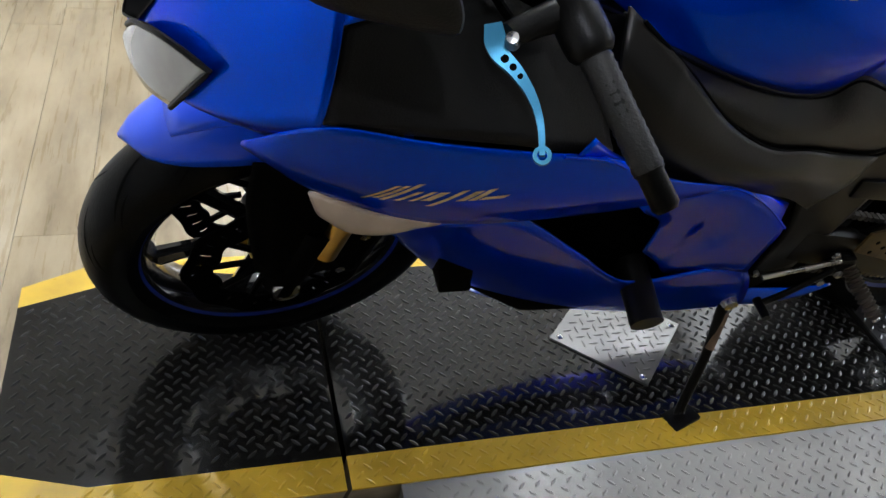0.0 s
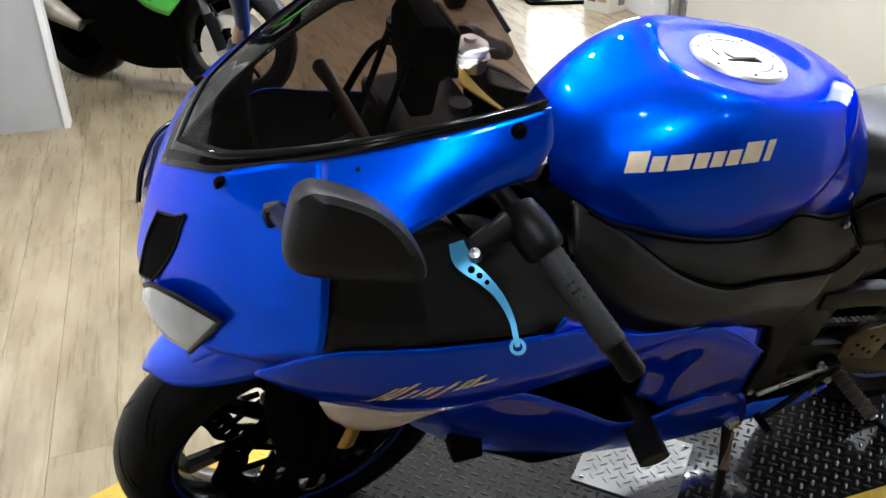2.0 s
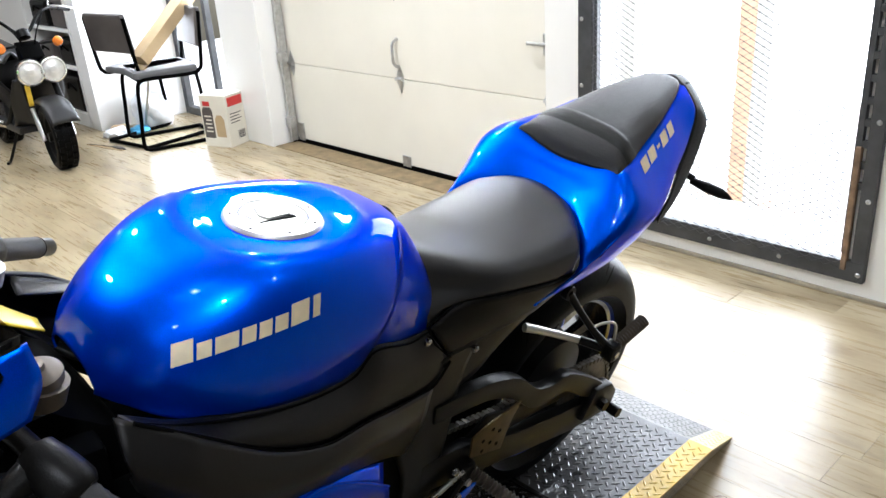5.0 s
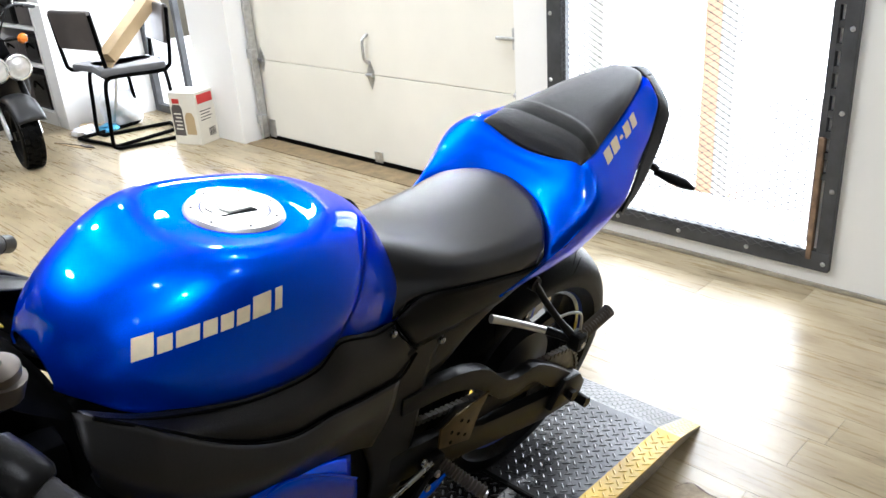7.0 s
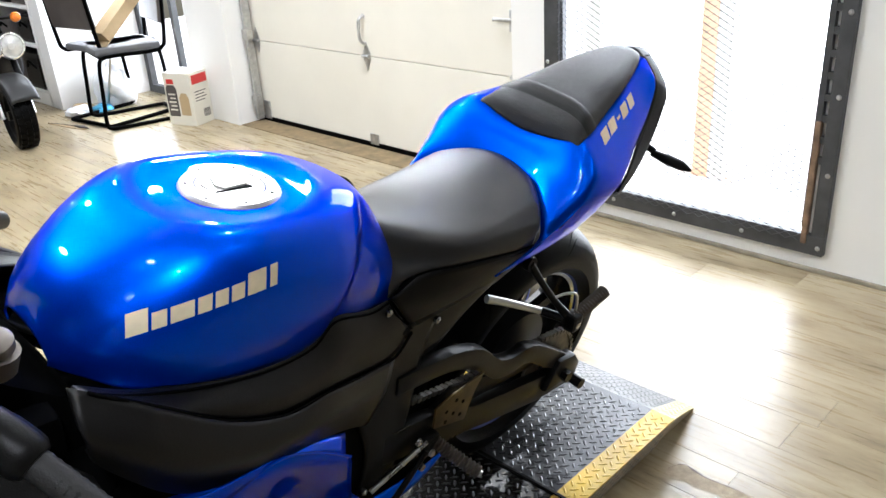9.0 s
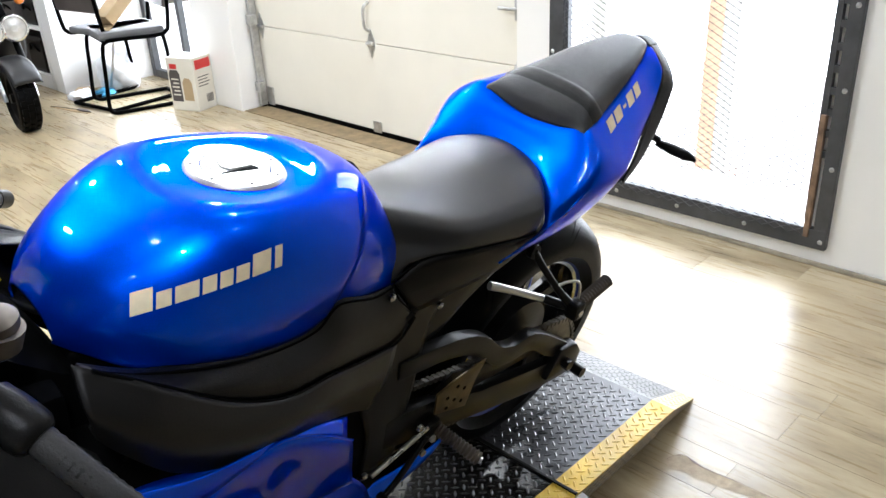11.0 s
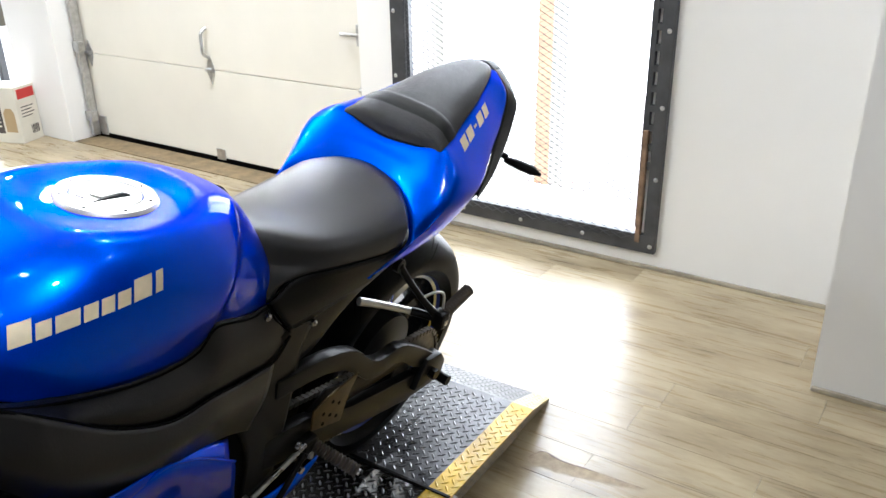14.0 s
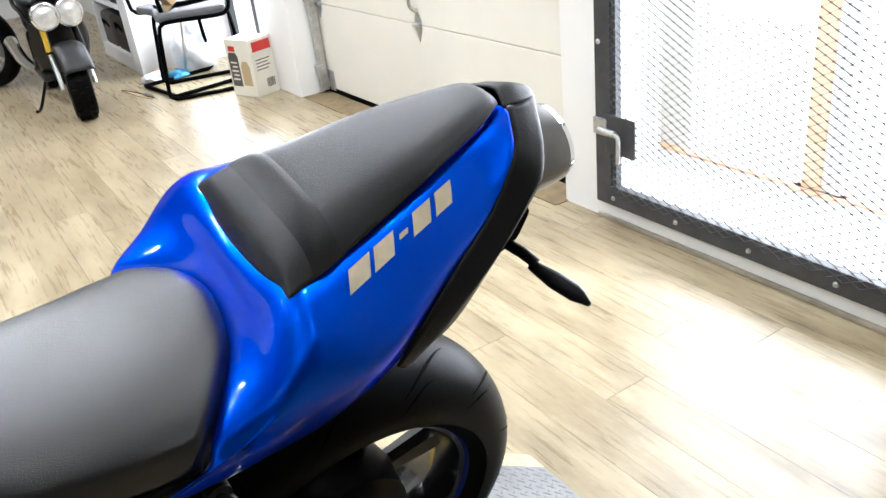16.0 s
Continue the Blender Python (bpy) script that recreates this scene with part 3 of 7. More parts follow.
# ---- glass door with daylight, shelves ----
gdoor = thing("glass_door", pose(2.40, 4.06, 0), "glazed door, flooded with daylight", "glass door")
for y0, y1 in ((0.0, 0.06), (1.03, 1.09)):
    box("frame", (0, y0, 0), (0.05, y1, 2.1), GATE, gdoor, bevel=0.003)
box("frame", (0, 0.06, 2.02), (0.05, 1.03, 2.1), GATE, gdoor, bevel=0.003)
box("frame", (0, 0.06, 0), (0.05, 1.03, 0.06), GATE, gdoor, bevel=0.003)
box("stile", (0, 0.50, 0.06), (0.045, 0.545, 2.02), GATE, gdoor, bevel=0.003)
box("sign_board", (-0.02, 0.06, 0.95), (0.0, 0.36, 1.3), INK, gdoor, "dark sign panel", 0.004)


# ---- platform of tread plate ----
def lugs(name, spots, parent, mat, place=None):
    """Raised almond lugs, alternately turned: (x, y, z, turn, slope) rows; place maps them onto another face."""
    verts, faces = [], []
    for n, (x, y, z, turn, nx) in enumerate(spots):
        a = radians(turn)
        L, W, H = 0.0116, 0.0031, 0.0018
        c, s = math.cos(a), math.sin(a)
        k = len(verts)
        for px, py, pz in ((L, 0, 0), (0.4 * L, W, 0), (-0.4 * L, W, 0), (-L, 0, 0), (-0.4 * L, -W, 0), (0.4 * L, -W, 0), (0.5 * L, 0, H), (-0.5 * L, 0, H)):
            dx, dy = px * c - py * s, px * s + py * c
            p = (x + dx, y + dy, z + pz + nx * dx)
            verts.append(place(*p) if place else p)
        faces += [(k, k + 1, k + 6), (k + 1, k + 2, k + 7, k + 6), (k + 2, k + 3, k + 7), (k + 3, k + 4, k + 7), (k + 4, k + 5, k + 6, k + 7), (k + 5, k, k + 6)]
    ob = mesh_object(name, verts, faces, mat, parent, smooth=False)
    ob["kind"] = "stuff"
    return ob


def lug_grid(x0, x1, y0, y1, z, inside=None, step=0.0205, slope=0.0, xs=0.0):
    out = []
    r = math.sqrt(0.5)
    n = int((x1 - x0 + y1 - y0) / step) + 2
    for i in range(-n, n):
        for j in range(-n, n):
            x, y = x0 + 0.3 * step + (i - j) * step * r, y0 + 0.5 * step + (i + j) * step * r
            if x0 + 0.009 < x < x1 - 0.009 and y0 + 0.006 < y < y1 - 0.006 and (inside is None or inside(x, y)):
                out.append((x, y, z + slope * (x - xs), 45 if (i + j) % 2 else -45, slope))
    return out


PZ = 0.12
YI, YO = 0.232, 0.297  # inner and outer edge of the yellow borders
platform = thing("display_platform", pose(0, 0.005, 0), "black tread plate motorcycle platform with yellow borders", "platform")


def plate(name, outline, z0, z1, mat, label="", parent=platform, under=1.0):
    """A flat plate from an (x, y) outline."""
    bm = bmesh.new()
    f = bm.faces.new([bm.verts.new((x, y, z0)) for x, y in outline])
    r = bmesh.ops.extrude_face_region(bm, geom=[f])
    bmesh.ops.translate(bm, vec=(0, 0, z1 - z0), verts=[g for g in r["geom"] if isinstance(g, bmesh.types.BMVert)])
    for v in bm.verts:
        if v.co.z < z0 + 0.001:
            v.co.y *= under
    return part(name, bm, mat, parent, label)


XF, X1, X2, XB, XE = -1.13, -0.585, 0.60, 1.02, 1.245
UNDER = 0.83  # the side plates lean in towards the floor
TAPER = 0.8  # and so does the ramp
# front section, tapered at the corners
plate("front_deck", [(XF, -YI + 0.05), (-0.98, -YI), (X1 - 0.004, -YI), (X1 - 0.004, YI), (-0.98, YI), (XF, YI - 0.05)], 0.0, PZ, PLATE_BLACK)
for s in (-1, 1):
    plate("yellow_border", [(XF, s * (YI - 0.05)), (-0.98, s * YI), (X1 - 0.004, s * YI), (X1 - 0.004, s * YO), (-1.0, s * YO), (XF, s * (YO - 0.06))], PZ - 0.004, PZ, YELLOW)
    plate("side_skirt", [(XF + 0.002, s * (YI - 0.05)), (-0.98, s * (YI + 0.001)), (X1 - 0.004, s * (YI + 0.001)), (X1 - 0.004, s * (YO - 0.002)), (-1.0, s * (YO - 0.002)), (XF + 0.002, s * (YO - 0.062))], 0.0, PZ - 0.004, SKIRT, under=UNDER)
plate("middle_deck", [(X1 + 0.004, -YI), (X2 - 0.003, -YI), (X2 - 0.003, YI), (X1 + 0.004, YI)], 0.0, PZ, PLATE_BLACK)
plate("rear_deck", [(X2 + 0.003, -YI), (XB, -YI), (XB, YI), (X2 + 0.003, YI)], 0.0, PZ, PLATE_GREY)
for s in (-1, 1):
    plate("yellow_border", [(X1 + 0.004, s * YI), (X2 - 0.003, s * YI), (X2 - 0.003, s * YO), (X1 + 0.004, s * YO)], PZ - 0.004, PZ, YELLOW)
    plate("yellow_border", [(X2 + 0.003, s * YI), (XB, s * YI), (XB, s * YO), (X2 + 0.003, s * YO)], PZ - 0.004, PZ, YELLOW)
    plate("side_skirt", [(X1 + 0.004, s * (YI + 0.001)), (XB, s * (YI + 0.001)), (XB, s * (YO - 0.002)), (X1 + 0.004, s * (YO - 0.002))], 0.0, PZ - 0.004, SKIRT, under=UNDER)


def wedge(name, y0, y1, mat):
    k = TAPER
    v = [(XB, y0, PZ), (XB, y1, PZ), (XE, y1 * k, 0.006), (XE, y0 * k, 0.006), (XB, y0 * k, 0), (XB, y1 * k, 0), (XE, y1 * k, 0), (XE, y0 * k, 0)]
    return mesh_object(name, v, [(0, 1, 2, 3), (4, 5, 6, 7), (0, 3, 7, 4), (1, 2, 6, 5), (3, 2, 6, 7), (0, 1, 5, 4)], mat, platform, smooth=False)


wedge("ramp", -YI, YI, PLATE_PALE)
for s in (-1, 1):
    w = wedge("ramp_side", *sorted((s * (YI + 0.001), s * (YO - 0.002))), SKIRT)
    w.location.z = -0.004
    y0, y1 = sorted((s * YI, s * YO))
    mesh_object("yellow_ramp_edge", [(XB, y0, PZ - 0.004), (XB, y1, PZ - 0.004), (XE, y1 * TAPER, 0.002), (XE, y0 * TAPER, 0.002), (XB, y0, PZ), (XB, y1, PZ), (XE, y1 * TAPER, 0.006), (XE, y0 * TAPER, 0.006)], [(0, 1, 2, 3), (4, 5, 6, 7), (0, 3, 7, 4), (1, 2, 6, 5), (3, 2, 6, 7), (0, 1, 5, 4)], YELLOW_PALE, platform, "pale yellow ramp edge", smooth=False)
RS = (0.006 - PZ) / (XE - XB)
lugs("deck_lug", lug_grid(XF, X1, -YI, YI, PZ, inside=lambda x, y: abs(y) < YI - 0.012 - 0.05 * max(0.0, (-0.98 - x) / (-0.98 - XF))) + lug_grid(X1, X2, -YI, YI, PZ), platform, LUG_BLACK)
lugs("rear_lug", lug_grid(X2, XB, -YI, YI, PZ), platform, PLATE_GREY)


def on_ramp(x, y, z):
    return (x, y * (1 - (1 - TAPER) * (x - XB) / (XE - XB)), z)


def on_skirt(x, y, z):
    """The outward side: y runs down it, z stands off it."""
    f = y / (PZ - 0.004)
    return (x, -(YO - 0.002) * (1 - (1 - UNDER) * f) - z, PZ - 0.004 - y)


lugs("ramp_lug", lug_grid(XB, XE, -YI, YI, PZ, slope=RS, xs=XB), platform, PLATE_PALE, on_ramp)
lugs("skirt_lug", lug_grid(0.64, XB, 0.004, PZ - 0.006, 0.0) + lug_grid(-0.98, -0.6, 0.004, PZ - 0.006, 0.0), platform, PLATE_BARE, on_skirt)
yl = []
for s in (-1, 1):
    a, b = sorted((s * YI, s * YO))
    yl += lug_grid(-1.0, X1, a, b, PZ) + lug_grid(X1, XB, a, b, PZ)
    lugs("ramp_border_lug", lug_grid(XB, XE, a, b, PZ, slope=RS, xs=XB), platform, YELLOW_PALE, on_ramp)
lugs("border_lug", yl, platform, YELLOW)
# raised strip over the plate joint
box("joint_strip", (X2 - 0.004, -YO, PZ), (X2 + 0.004, YI, PZ + 0.005), FRAME, platform, bevel=0.001)
# bare side plate that slopes to the floor
mesh_object("side_plate", [(-0.50, -YO, PZ - 0.004), (0.62, -YO, PZ - 0.004), (0.62, -0.62, 0.006), (-0.50, -0.62, 0.006), (-0.50, -YO, 0), (0.62, -YO, 0), (0.62, -0.62, 0), (-0.50, -0.62, 0)],
    [(0, 1, 2, 3), (4, 5, 6, 7), (0, 3, 7, 4), (1, 2, 6, 5), (3, 2, 6, 7), (0, 1, 5, 4)], PLATE_BARE, platform, "bare steel side ramp", smooth=False)
SS = (PZ - 0.01) / (0.62 - YO)
lugs("side_lug", [(x, y, PZ - 0.004 + SS * (y + YO), t, 0.0) for x, y, z, t, _ in lug_grid(-0.49, 0.61, -0.61, -YO, 0)], platform, PLATE_BARE)
# bare square of tread plate screwed on under the bike
bp = thing("tread_patch", pose(0.013, -0.004, PZ, 0, 0, 46), "bare square of tread plate with corner screws", "metal plate")
box("square", (-0.105, -0.105, 0.0), (0.105, 0.105, 0.005), PATCHPLATE, bp, bevel=0.001)
lugs("patch_lug", lug_grid(-0.1, 0.1, -0.1, 0.1, 0.005), bp, PATCHPLATE)
for x, y in ((-0.09, 0.09), (0.09, 0.09), (0.09, -0.09), (-0.09, -0.09)):
    lathe("screw", [(0.0, 0.008), (0.006, 0.007), (0.008, 0.005)], STEEL, bp, n=10).matrix_local = pose(x, y, 0, 90, 0, 0)


# ---- the blue sport motorcycle ----
LEANING = 12.5
bike = thing("sport_motorcycle", pose(0, 0.03, PZ, LEANING, 0, 0), "blue sport motorcycle leaning on its side stand on the platform", "motorcycle")
FA, RA = (-0.682, 0, 0.296), (0.665, 0, 0.318)
FROLL = pose(0, 0.03, PZ, LEANING).inverted() @ pose(0, 0.125, PZ, 17.5)
ROLL = pose(0, 0.03, PZ, LEANING).inverted() @ pose(0, 0.085, PZ, 16.5)  # wheels stand a little steeper than the body panels


def sub(name, parent, m=Matrix(), label=""):
    ob = new(name)
    ob.parent = parent
    ob.matrix_local = m
    if label:
        ob["label"] = label
    return ob


def grooves(name, spec, major, minor_w, minor_h, parent, count):
    """Curved tread grooves laid into the tyre's crown."""
    verts, faces = [], []
    for c in range(count):
        base = 2 * math.pi * c / count
        for sgn in (-1, 1):
            for a0, a1, t0, t1, w in spec:
                off = 0 if sgn < 0 else math.pi / count
                prev = None
                for i in range(9):
                    f = i / 8
                    ang = base + off + a0 + (a1 - a0) * f
                    tt = t0 + (t1 - t0) * f**1.3
                    ww = 0.03 * w * (1 - 0.7 * abs(2 * f - 1))
                    row = []
                    for d in (-1, 1):
                        t2 = tt + d * ww * 0.78 / (minor_w * 1.57)
                        an = ang - d * ww * 0.62 / major
                        r = major - minor_h + (minor_h + 0.0006) * math.cos(t2 * math.pi / 2)
                        y = sgn * (minor_w + 0.0006) * math.sin(t2 * math.pi / 2)
                        verts.append((r * math.cos(an), y, r * math.sin(an)))
                        row.append(len(verts) - 1)
                    if prev:
                        faces.append((prev[0], prev[1], row[1], row[0]))
                    prev = row
    ob = mesh_object(name, verts, faces, VOID, parent)
    ob["kind"] = "stuff"
    return ob


def wheel(name, centre, R, halfw, crown, rim_r, steer=0.0, label="", count=14, spoke=0.0135):
    w = sub(name, bike, (FROLL if centre is FA else ROLL) @ Matrix.Translation(centre) @ Matrix.Rotation(steer, 4, "Z"), label)
    prof = []
    for i in range(25):
        t = -1 + 2 * i / 24
        prof.append((R - crown + crown * math.cos(t * math.pi / 2), halfw * math.sin(t * math.pi / 2)))
    side = [(R - crown - 0.018, halfw * 0.985), (rim_r + 0.012, halfw * 0.86), (rim_r, halfw * 0.78)]
    prof = [(r, -y) for r, y in reversed(side)] + prof + side
    tyre = lathe("tyre", prof, RUBBER, w, "worn black tyre with curved grooves", n=96)
    g = grooves("tread_groove", [(0.0, 0.34, 0.10, 0.66, 0.10), (0.16, 0.36, 0.5, 0.86, 0.075)], R, halfw, crown, w, count)
    rim = lathe("rim", [(rim_r + 0.004, -halfw * 0.8), (rim_r + 0.004, -halfw * 0.72), (rim_r - 0.012, -halfw * 0.66), (rim_r - 0.028, -halfw * 0.2), (rim_r - 0.028, halfw * 0.2), (rim_r - 0.012, halfw * 0.66),
        (rim_r + 0.004, halfw * 0.72), (rim_r + 0.004, halfw * 0.8)], GLOSSBLACK, w, "gloss black rim", n=72)
    for s in (-1, 1):
        lathe("rim_stripe", [(rim_r + 0.0045, s * halfw * 0.795), (rim_r - 0.004, s * (halfw * 0.70))], RIMBLUE, w, "thin blue rim stripe", n=72)
    for i in range(6):
        a = 2 * math.pi * i / 6 + 0.2
        c, s = math.cos(a), math.sin(a)
        tube("spoke", [(0.03 * c, 0, 0.03 * s), (0.09 * c, 0, 0.09 * s), ((rim_r - 0.02) * c, 0, (rim_r - 0.02) * s)], [0.03, spoke, spoke, spoke * 1.25], GLOSSBLACK, w, n=8, samples=6)
    lathe("hub", [(0.0, -0.06), (0.04, -0.06), (0.045, -0.03), (0.035, 0), (0.045, 0.03), (0.04, 0.06), (0.0, 0.06)], FRAME, w, n=24)
    return w


def brake_disc(parent, y, r0, r1, petals=10):
    """A wave-edged disc with drilled holes, on carrier arms."""
    verts, faces = [], []
    n = petals * 12
    for i in range(n):
        a = 2 * math.pi * i / n
        ro = r1 + 0.004 * math.cos(petals * a)
        ri = r0 + 0.004 * math.cos(petals * a)
        for r in (ri, (2 * ri + ro) / 3, (ri + 2 * ro) / 3, ro):
            for yy in (-0.002, 0.002):
                verts.append((r * math.cos(a), y + yy, r * math.sin(a)))
    for i in range(n):
        j = (i + 1) % n
        for k in range(3):
            if k == 1 and i % 4 == 0:
                continue
            for s in (0, 1):
                faces.append((i * 8 + 2 * k + s, i * 8 + 2 * k + 2 + s, j * 8 + 2 * k + 2 + s, j * 8 + 2 * k + s))
        faces.append((i * 8, i * 8 + 1, j * 8 + 1, j * 8))
        faces.append((i * 8 + 6, i * 8 + 7, j * 8 + 7, j * 8 + 6))
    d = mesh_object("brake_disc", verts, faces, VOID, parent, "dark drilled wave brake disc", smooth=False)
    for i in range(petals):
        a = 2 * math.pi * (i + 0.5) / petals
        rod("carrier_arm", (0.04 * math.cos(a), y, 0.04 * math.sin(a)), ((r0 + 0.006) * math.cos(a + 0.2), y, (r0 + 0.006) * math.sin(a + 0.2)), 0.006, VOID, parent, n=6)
    return d


STEER = radians(6)
fw = wheel("front_wheel", FA, 0.293, 0.058, 0.045, 0.212, STEER, "black front wheel with worn tyre")
brake_disc(fw, -0.066, 0.10, 0.15)
brake_disc(fw, 0.066, 0.10, 0.15)
rw = wheel("rear_wheel", RA, 0.318, 0.092, 0.062, 0.216, 0.0, "black rear wheel with wide tyre", 13, 0.021)
lathe("drive_hub", [(0.0, 0.045), (0.10, 0.04), (0.108, 0.0), (0.10, -0.06), (0.0, -0.075)], FRAME, rw, "black drive hub", n=32)
brake_disc(rw, 0.07, 0.07, 0.11, 8)

# steered front end
FORKM = (FROLL @ Matrix.Translation(FA) @ Matrix.Rotation(STEER, 4, "Z"))
fork = sub("front_fork", bike, FORKM, "upside-down fork with gold tubes")
for s in (-1, 1):
    y = 0.098 * s
    up = Vector((0.20, y, 0.60))
    lowp = Vector((-0.005, y, -0.01))
    d = (up - lowp).normalized()
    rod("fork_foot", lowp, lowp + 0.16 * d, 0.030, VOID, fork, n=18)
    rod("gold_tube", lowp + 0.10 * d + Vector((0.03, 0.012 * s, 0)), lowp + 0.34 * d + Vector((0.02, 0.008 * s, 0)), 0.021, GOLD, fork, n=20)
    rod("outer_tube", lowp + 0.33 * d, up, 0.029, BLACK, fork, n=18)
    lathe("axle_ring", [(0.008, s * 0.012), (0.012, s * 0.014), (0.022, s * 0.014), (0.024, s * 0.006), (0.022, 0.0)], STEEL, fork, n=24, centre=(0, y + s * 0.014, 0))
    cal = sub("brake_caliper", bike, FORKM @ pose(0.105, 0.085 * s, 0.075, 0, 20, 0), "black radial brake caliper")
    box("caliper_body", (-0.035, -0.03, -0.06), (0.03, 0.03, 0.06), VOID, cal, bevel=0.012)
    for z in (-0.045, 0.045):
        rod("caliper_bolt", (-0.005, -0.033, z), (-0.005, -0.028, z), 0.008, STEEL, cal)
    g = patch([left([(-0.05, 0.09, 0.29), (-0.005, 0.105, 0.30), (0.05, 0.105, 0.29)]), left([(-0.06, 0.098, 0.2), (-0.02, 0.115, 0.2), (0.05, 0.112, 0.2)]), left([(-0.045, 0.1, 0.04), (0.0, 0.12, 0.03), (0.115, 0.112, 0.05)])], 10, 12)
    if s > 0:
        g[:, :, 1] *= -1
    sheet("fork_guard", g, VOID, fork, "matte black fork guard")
# front fender: a beak over the tyre
fend = []
for k in range(29):
    f = k / 28
    a = radians(128 - 88 * f)
    rtop = 0.338 - 0.008 * f + 0.006 * math.sin(math.pi * min(1.0, 2 * f))
    g = min(1.0, f * 2.6)
    wid = 0.004 + 0.070 * math.sqrt(1 - (1 - g) ** 2)
    low = 0.002 + 0.066 * math.sqrt(1 - (1 - g) ** 2)
    row = []
    for t in np.linspace(-1, 1, 21):
        r = rtop - low * abs(t) ** 2.6
        row.append((r * math.cos(a), wid * math.sin(t * math.pi / 2) * 1.05, r * math.sin(a)))
    fend.append(row)
sheet("front_fender", np.array(fend), BLUE_FLAT, fork, "blue front fender", 0.004)
rib = np.array(fend)[4:17, 5:16].copy()
rib *= 1.012
sheet("fender_step", rib, BLUE_FLAT, fork, "raised centre of the blue fender", 0.006)
rod("lower_clamp", (0.15, -0.11, 0.46), (0.15, 0.11, 0.46), 0.032, BLACK, fork)
box("top_clamp", (0.16, -0.125, 0.585), (0.285, 0.125, 0.612), BLACK, fork, "black top clamp", 0.01)

# ---- fairing ----
c1 = [(-0.80, 0.0, 0.905), (-0.775, 0.05, 0.93), (-0.74, 0.095, 0.95), (-0.70, 0.125, 0.97), (-0.65, 0.152, 0.99)]
c2 = [(-0.825, 0.0, 0.87), (-0.805, 0.065, 0.885), (-0.765, 0.127, 0.912), (-0.715, 0.169, 0.935), (-0.658, 0.196, 0.955)]
d1 = [(-0.85, 0.0, 0.80), (-0.83, 0.08, 0.812), (-0.785, 0.160, 0.84), (-0.73, 0.208, 0.876), (-0.662, 0.233, 0.911)]
d2 = [(-0.857, 0.0, 0.76), (-0.84, 0.088, 0.77), (-0.795, 0.168, 0.792), (-0.735, 0.224, 0.82), (-0.672, 0.258, 0.85)]
d2b = [(-0.85, 0.0, 0.73), (-0.838, 0.088, 0.752), (-0.802, 0.164, 0.768), (-0.745, 0.22, 0.786), (-0.679, 0.258, 0.81)]
d3 = [(-0.82, 0.0, 0.70), (-0.81, 0.075, 0.722), (-0.785, 0.13, 0.735), (-0.735, 0.175, 0.735), (-0.675, 0.215, 0.74)]
nose = patch([left(c1), left(c2), left(d1), left(d2), left(d2b), left(d3)], 32, 34)
sheet("nose_cowl", nose, BLUE, bike, "blue pearl nose cowl", mirror=True)
b1_ = [(-0.65, 0.152, 0.99), (-0.60, 0.172, 1.008), (-0.55, 0.19, 1.025), (-0.49, 0.203, 1.042), (-0.435, 0.213, 1.057)]
b2_ = [(-0.658, 0.196, 0.955), (-0.61, 0.212, 0.975), (-0.56, 0.221, 0.992), (-0.49, 0.225, 1.008), (-0.432, 0.222, 1.02)]
b3_ = [(-0.662, 0.233, 0.911), (-0.61, 0.243, 0.939), (-0.56, 0.242, 0.96), (-0.50, 0.229, 0.974), (-0.448, 0.224, 0.984)]
pair("upper_cowl", patch([left(b1_), left(b2_), left(b3_)], 24, 12), BLUE, bike, "blue pearl upper cowl blade")
e1 = [(-0.745, 0.205, 0.748), (-0.678, 0.262, 0.82), (-0.575, 0.272, 0.808), (-0.468, 0.270, 0.79), (-0.355, 0.25, 0.757), (-0.25, 0.232, 0.70), (-0.11, 0.20, 0.645)]
e2 = [(-0.745, 0.205, 0.742), (-0.70, 0.238, 0.745), (-0.59, 0.262, 0.735), (-0.48, 0.268, 0.72), (-0.36, 0.255, 0.70), (-0.25, 0.232, 0.672), (-0.11, 0.20, 0.64)]
e3 = [(-0.742, 0.2, 0.733), (-0.68, 0.22, 0.694), (-0.60, 0.235, 0.665), (-0.53, 0.242, 0.65), (-0.43, 0.244, 0.65), (-0.256, 0.222, 0.641), (-0.115, 0.195, 0.632)]
mid = patch([left(e1), left(e2), left(e3)], 48, 14)
fairings = pair("side_fairing", mid, BLUE, bike, "blue pearl side fairing with gold dashes")
decal_blocks("fairing_emblem", mid, (-0.628, -0.25, 0.702), (-0.478, -0.268, 0.722), (0.006, -0.001, 0.034),
    [(0.0, 0.035, 0, 1.0), (0.06, 0.10, 0.1, 1.0), (0.125, 0.17, 0, 1.1), (0.23, 0.275, 0.0, 0.65), (0.33, 0.37, 0, 0.65), (0.40, 0.47, 0.05, 0.6), (0.54, 0.59, -0.35, 0.65), (0.655, 0.72, 0.0, 0.55), (0.74, 0.80, 0.0, 0.6), (0.82, 1.0, 0.0, 0.17)], GOLDLEAF, fairings[0], lean=0.8)
f1 = [(-0.61, 0.215, 0.64), (-0.52, 0.235, 0.645), (-0.431, 0.236, 0.645), (-0.31, 0.21, 0.535), (-0.185, 0.185, 0.42), (-0.05, 0.165, 0.405), (0.05, 0.152, 0.405)]
f2 = [(-0.555, 0.17, 0.54), (-0.49, 0.185, 0.52), (-0.40, 0.188, 0.48), (-0.28, 0.172, 0.40), (-0.17, 0.162, 0.34), (-0.02, 0.155, 0.325), (0.10, 0.148, 0.33)]
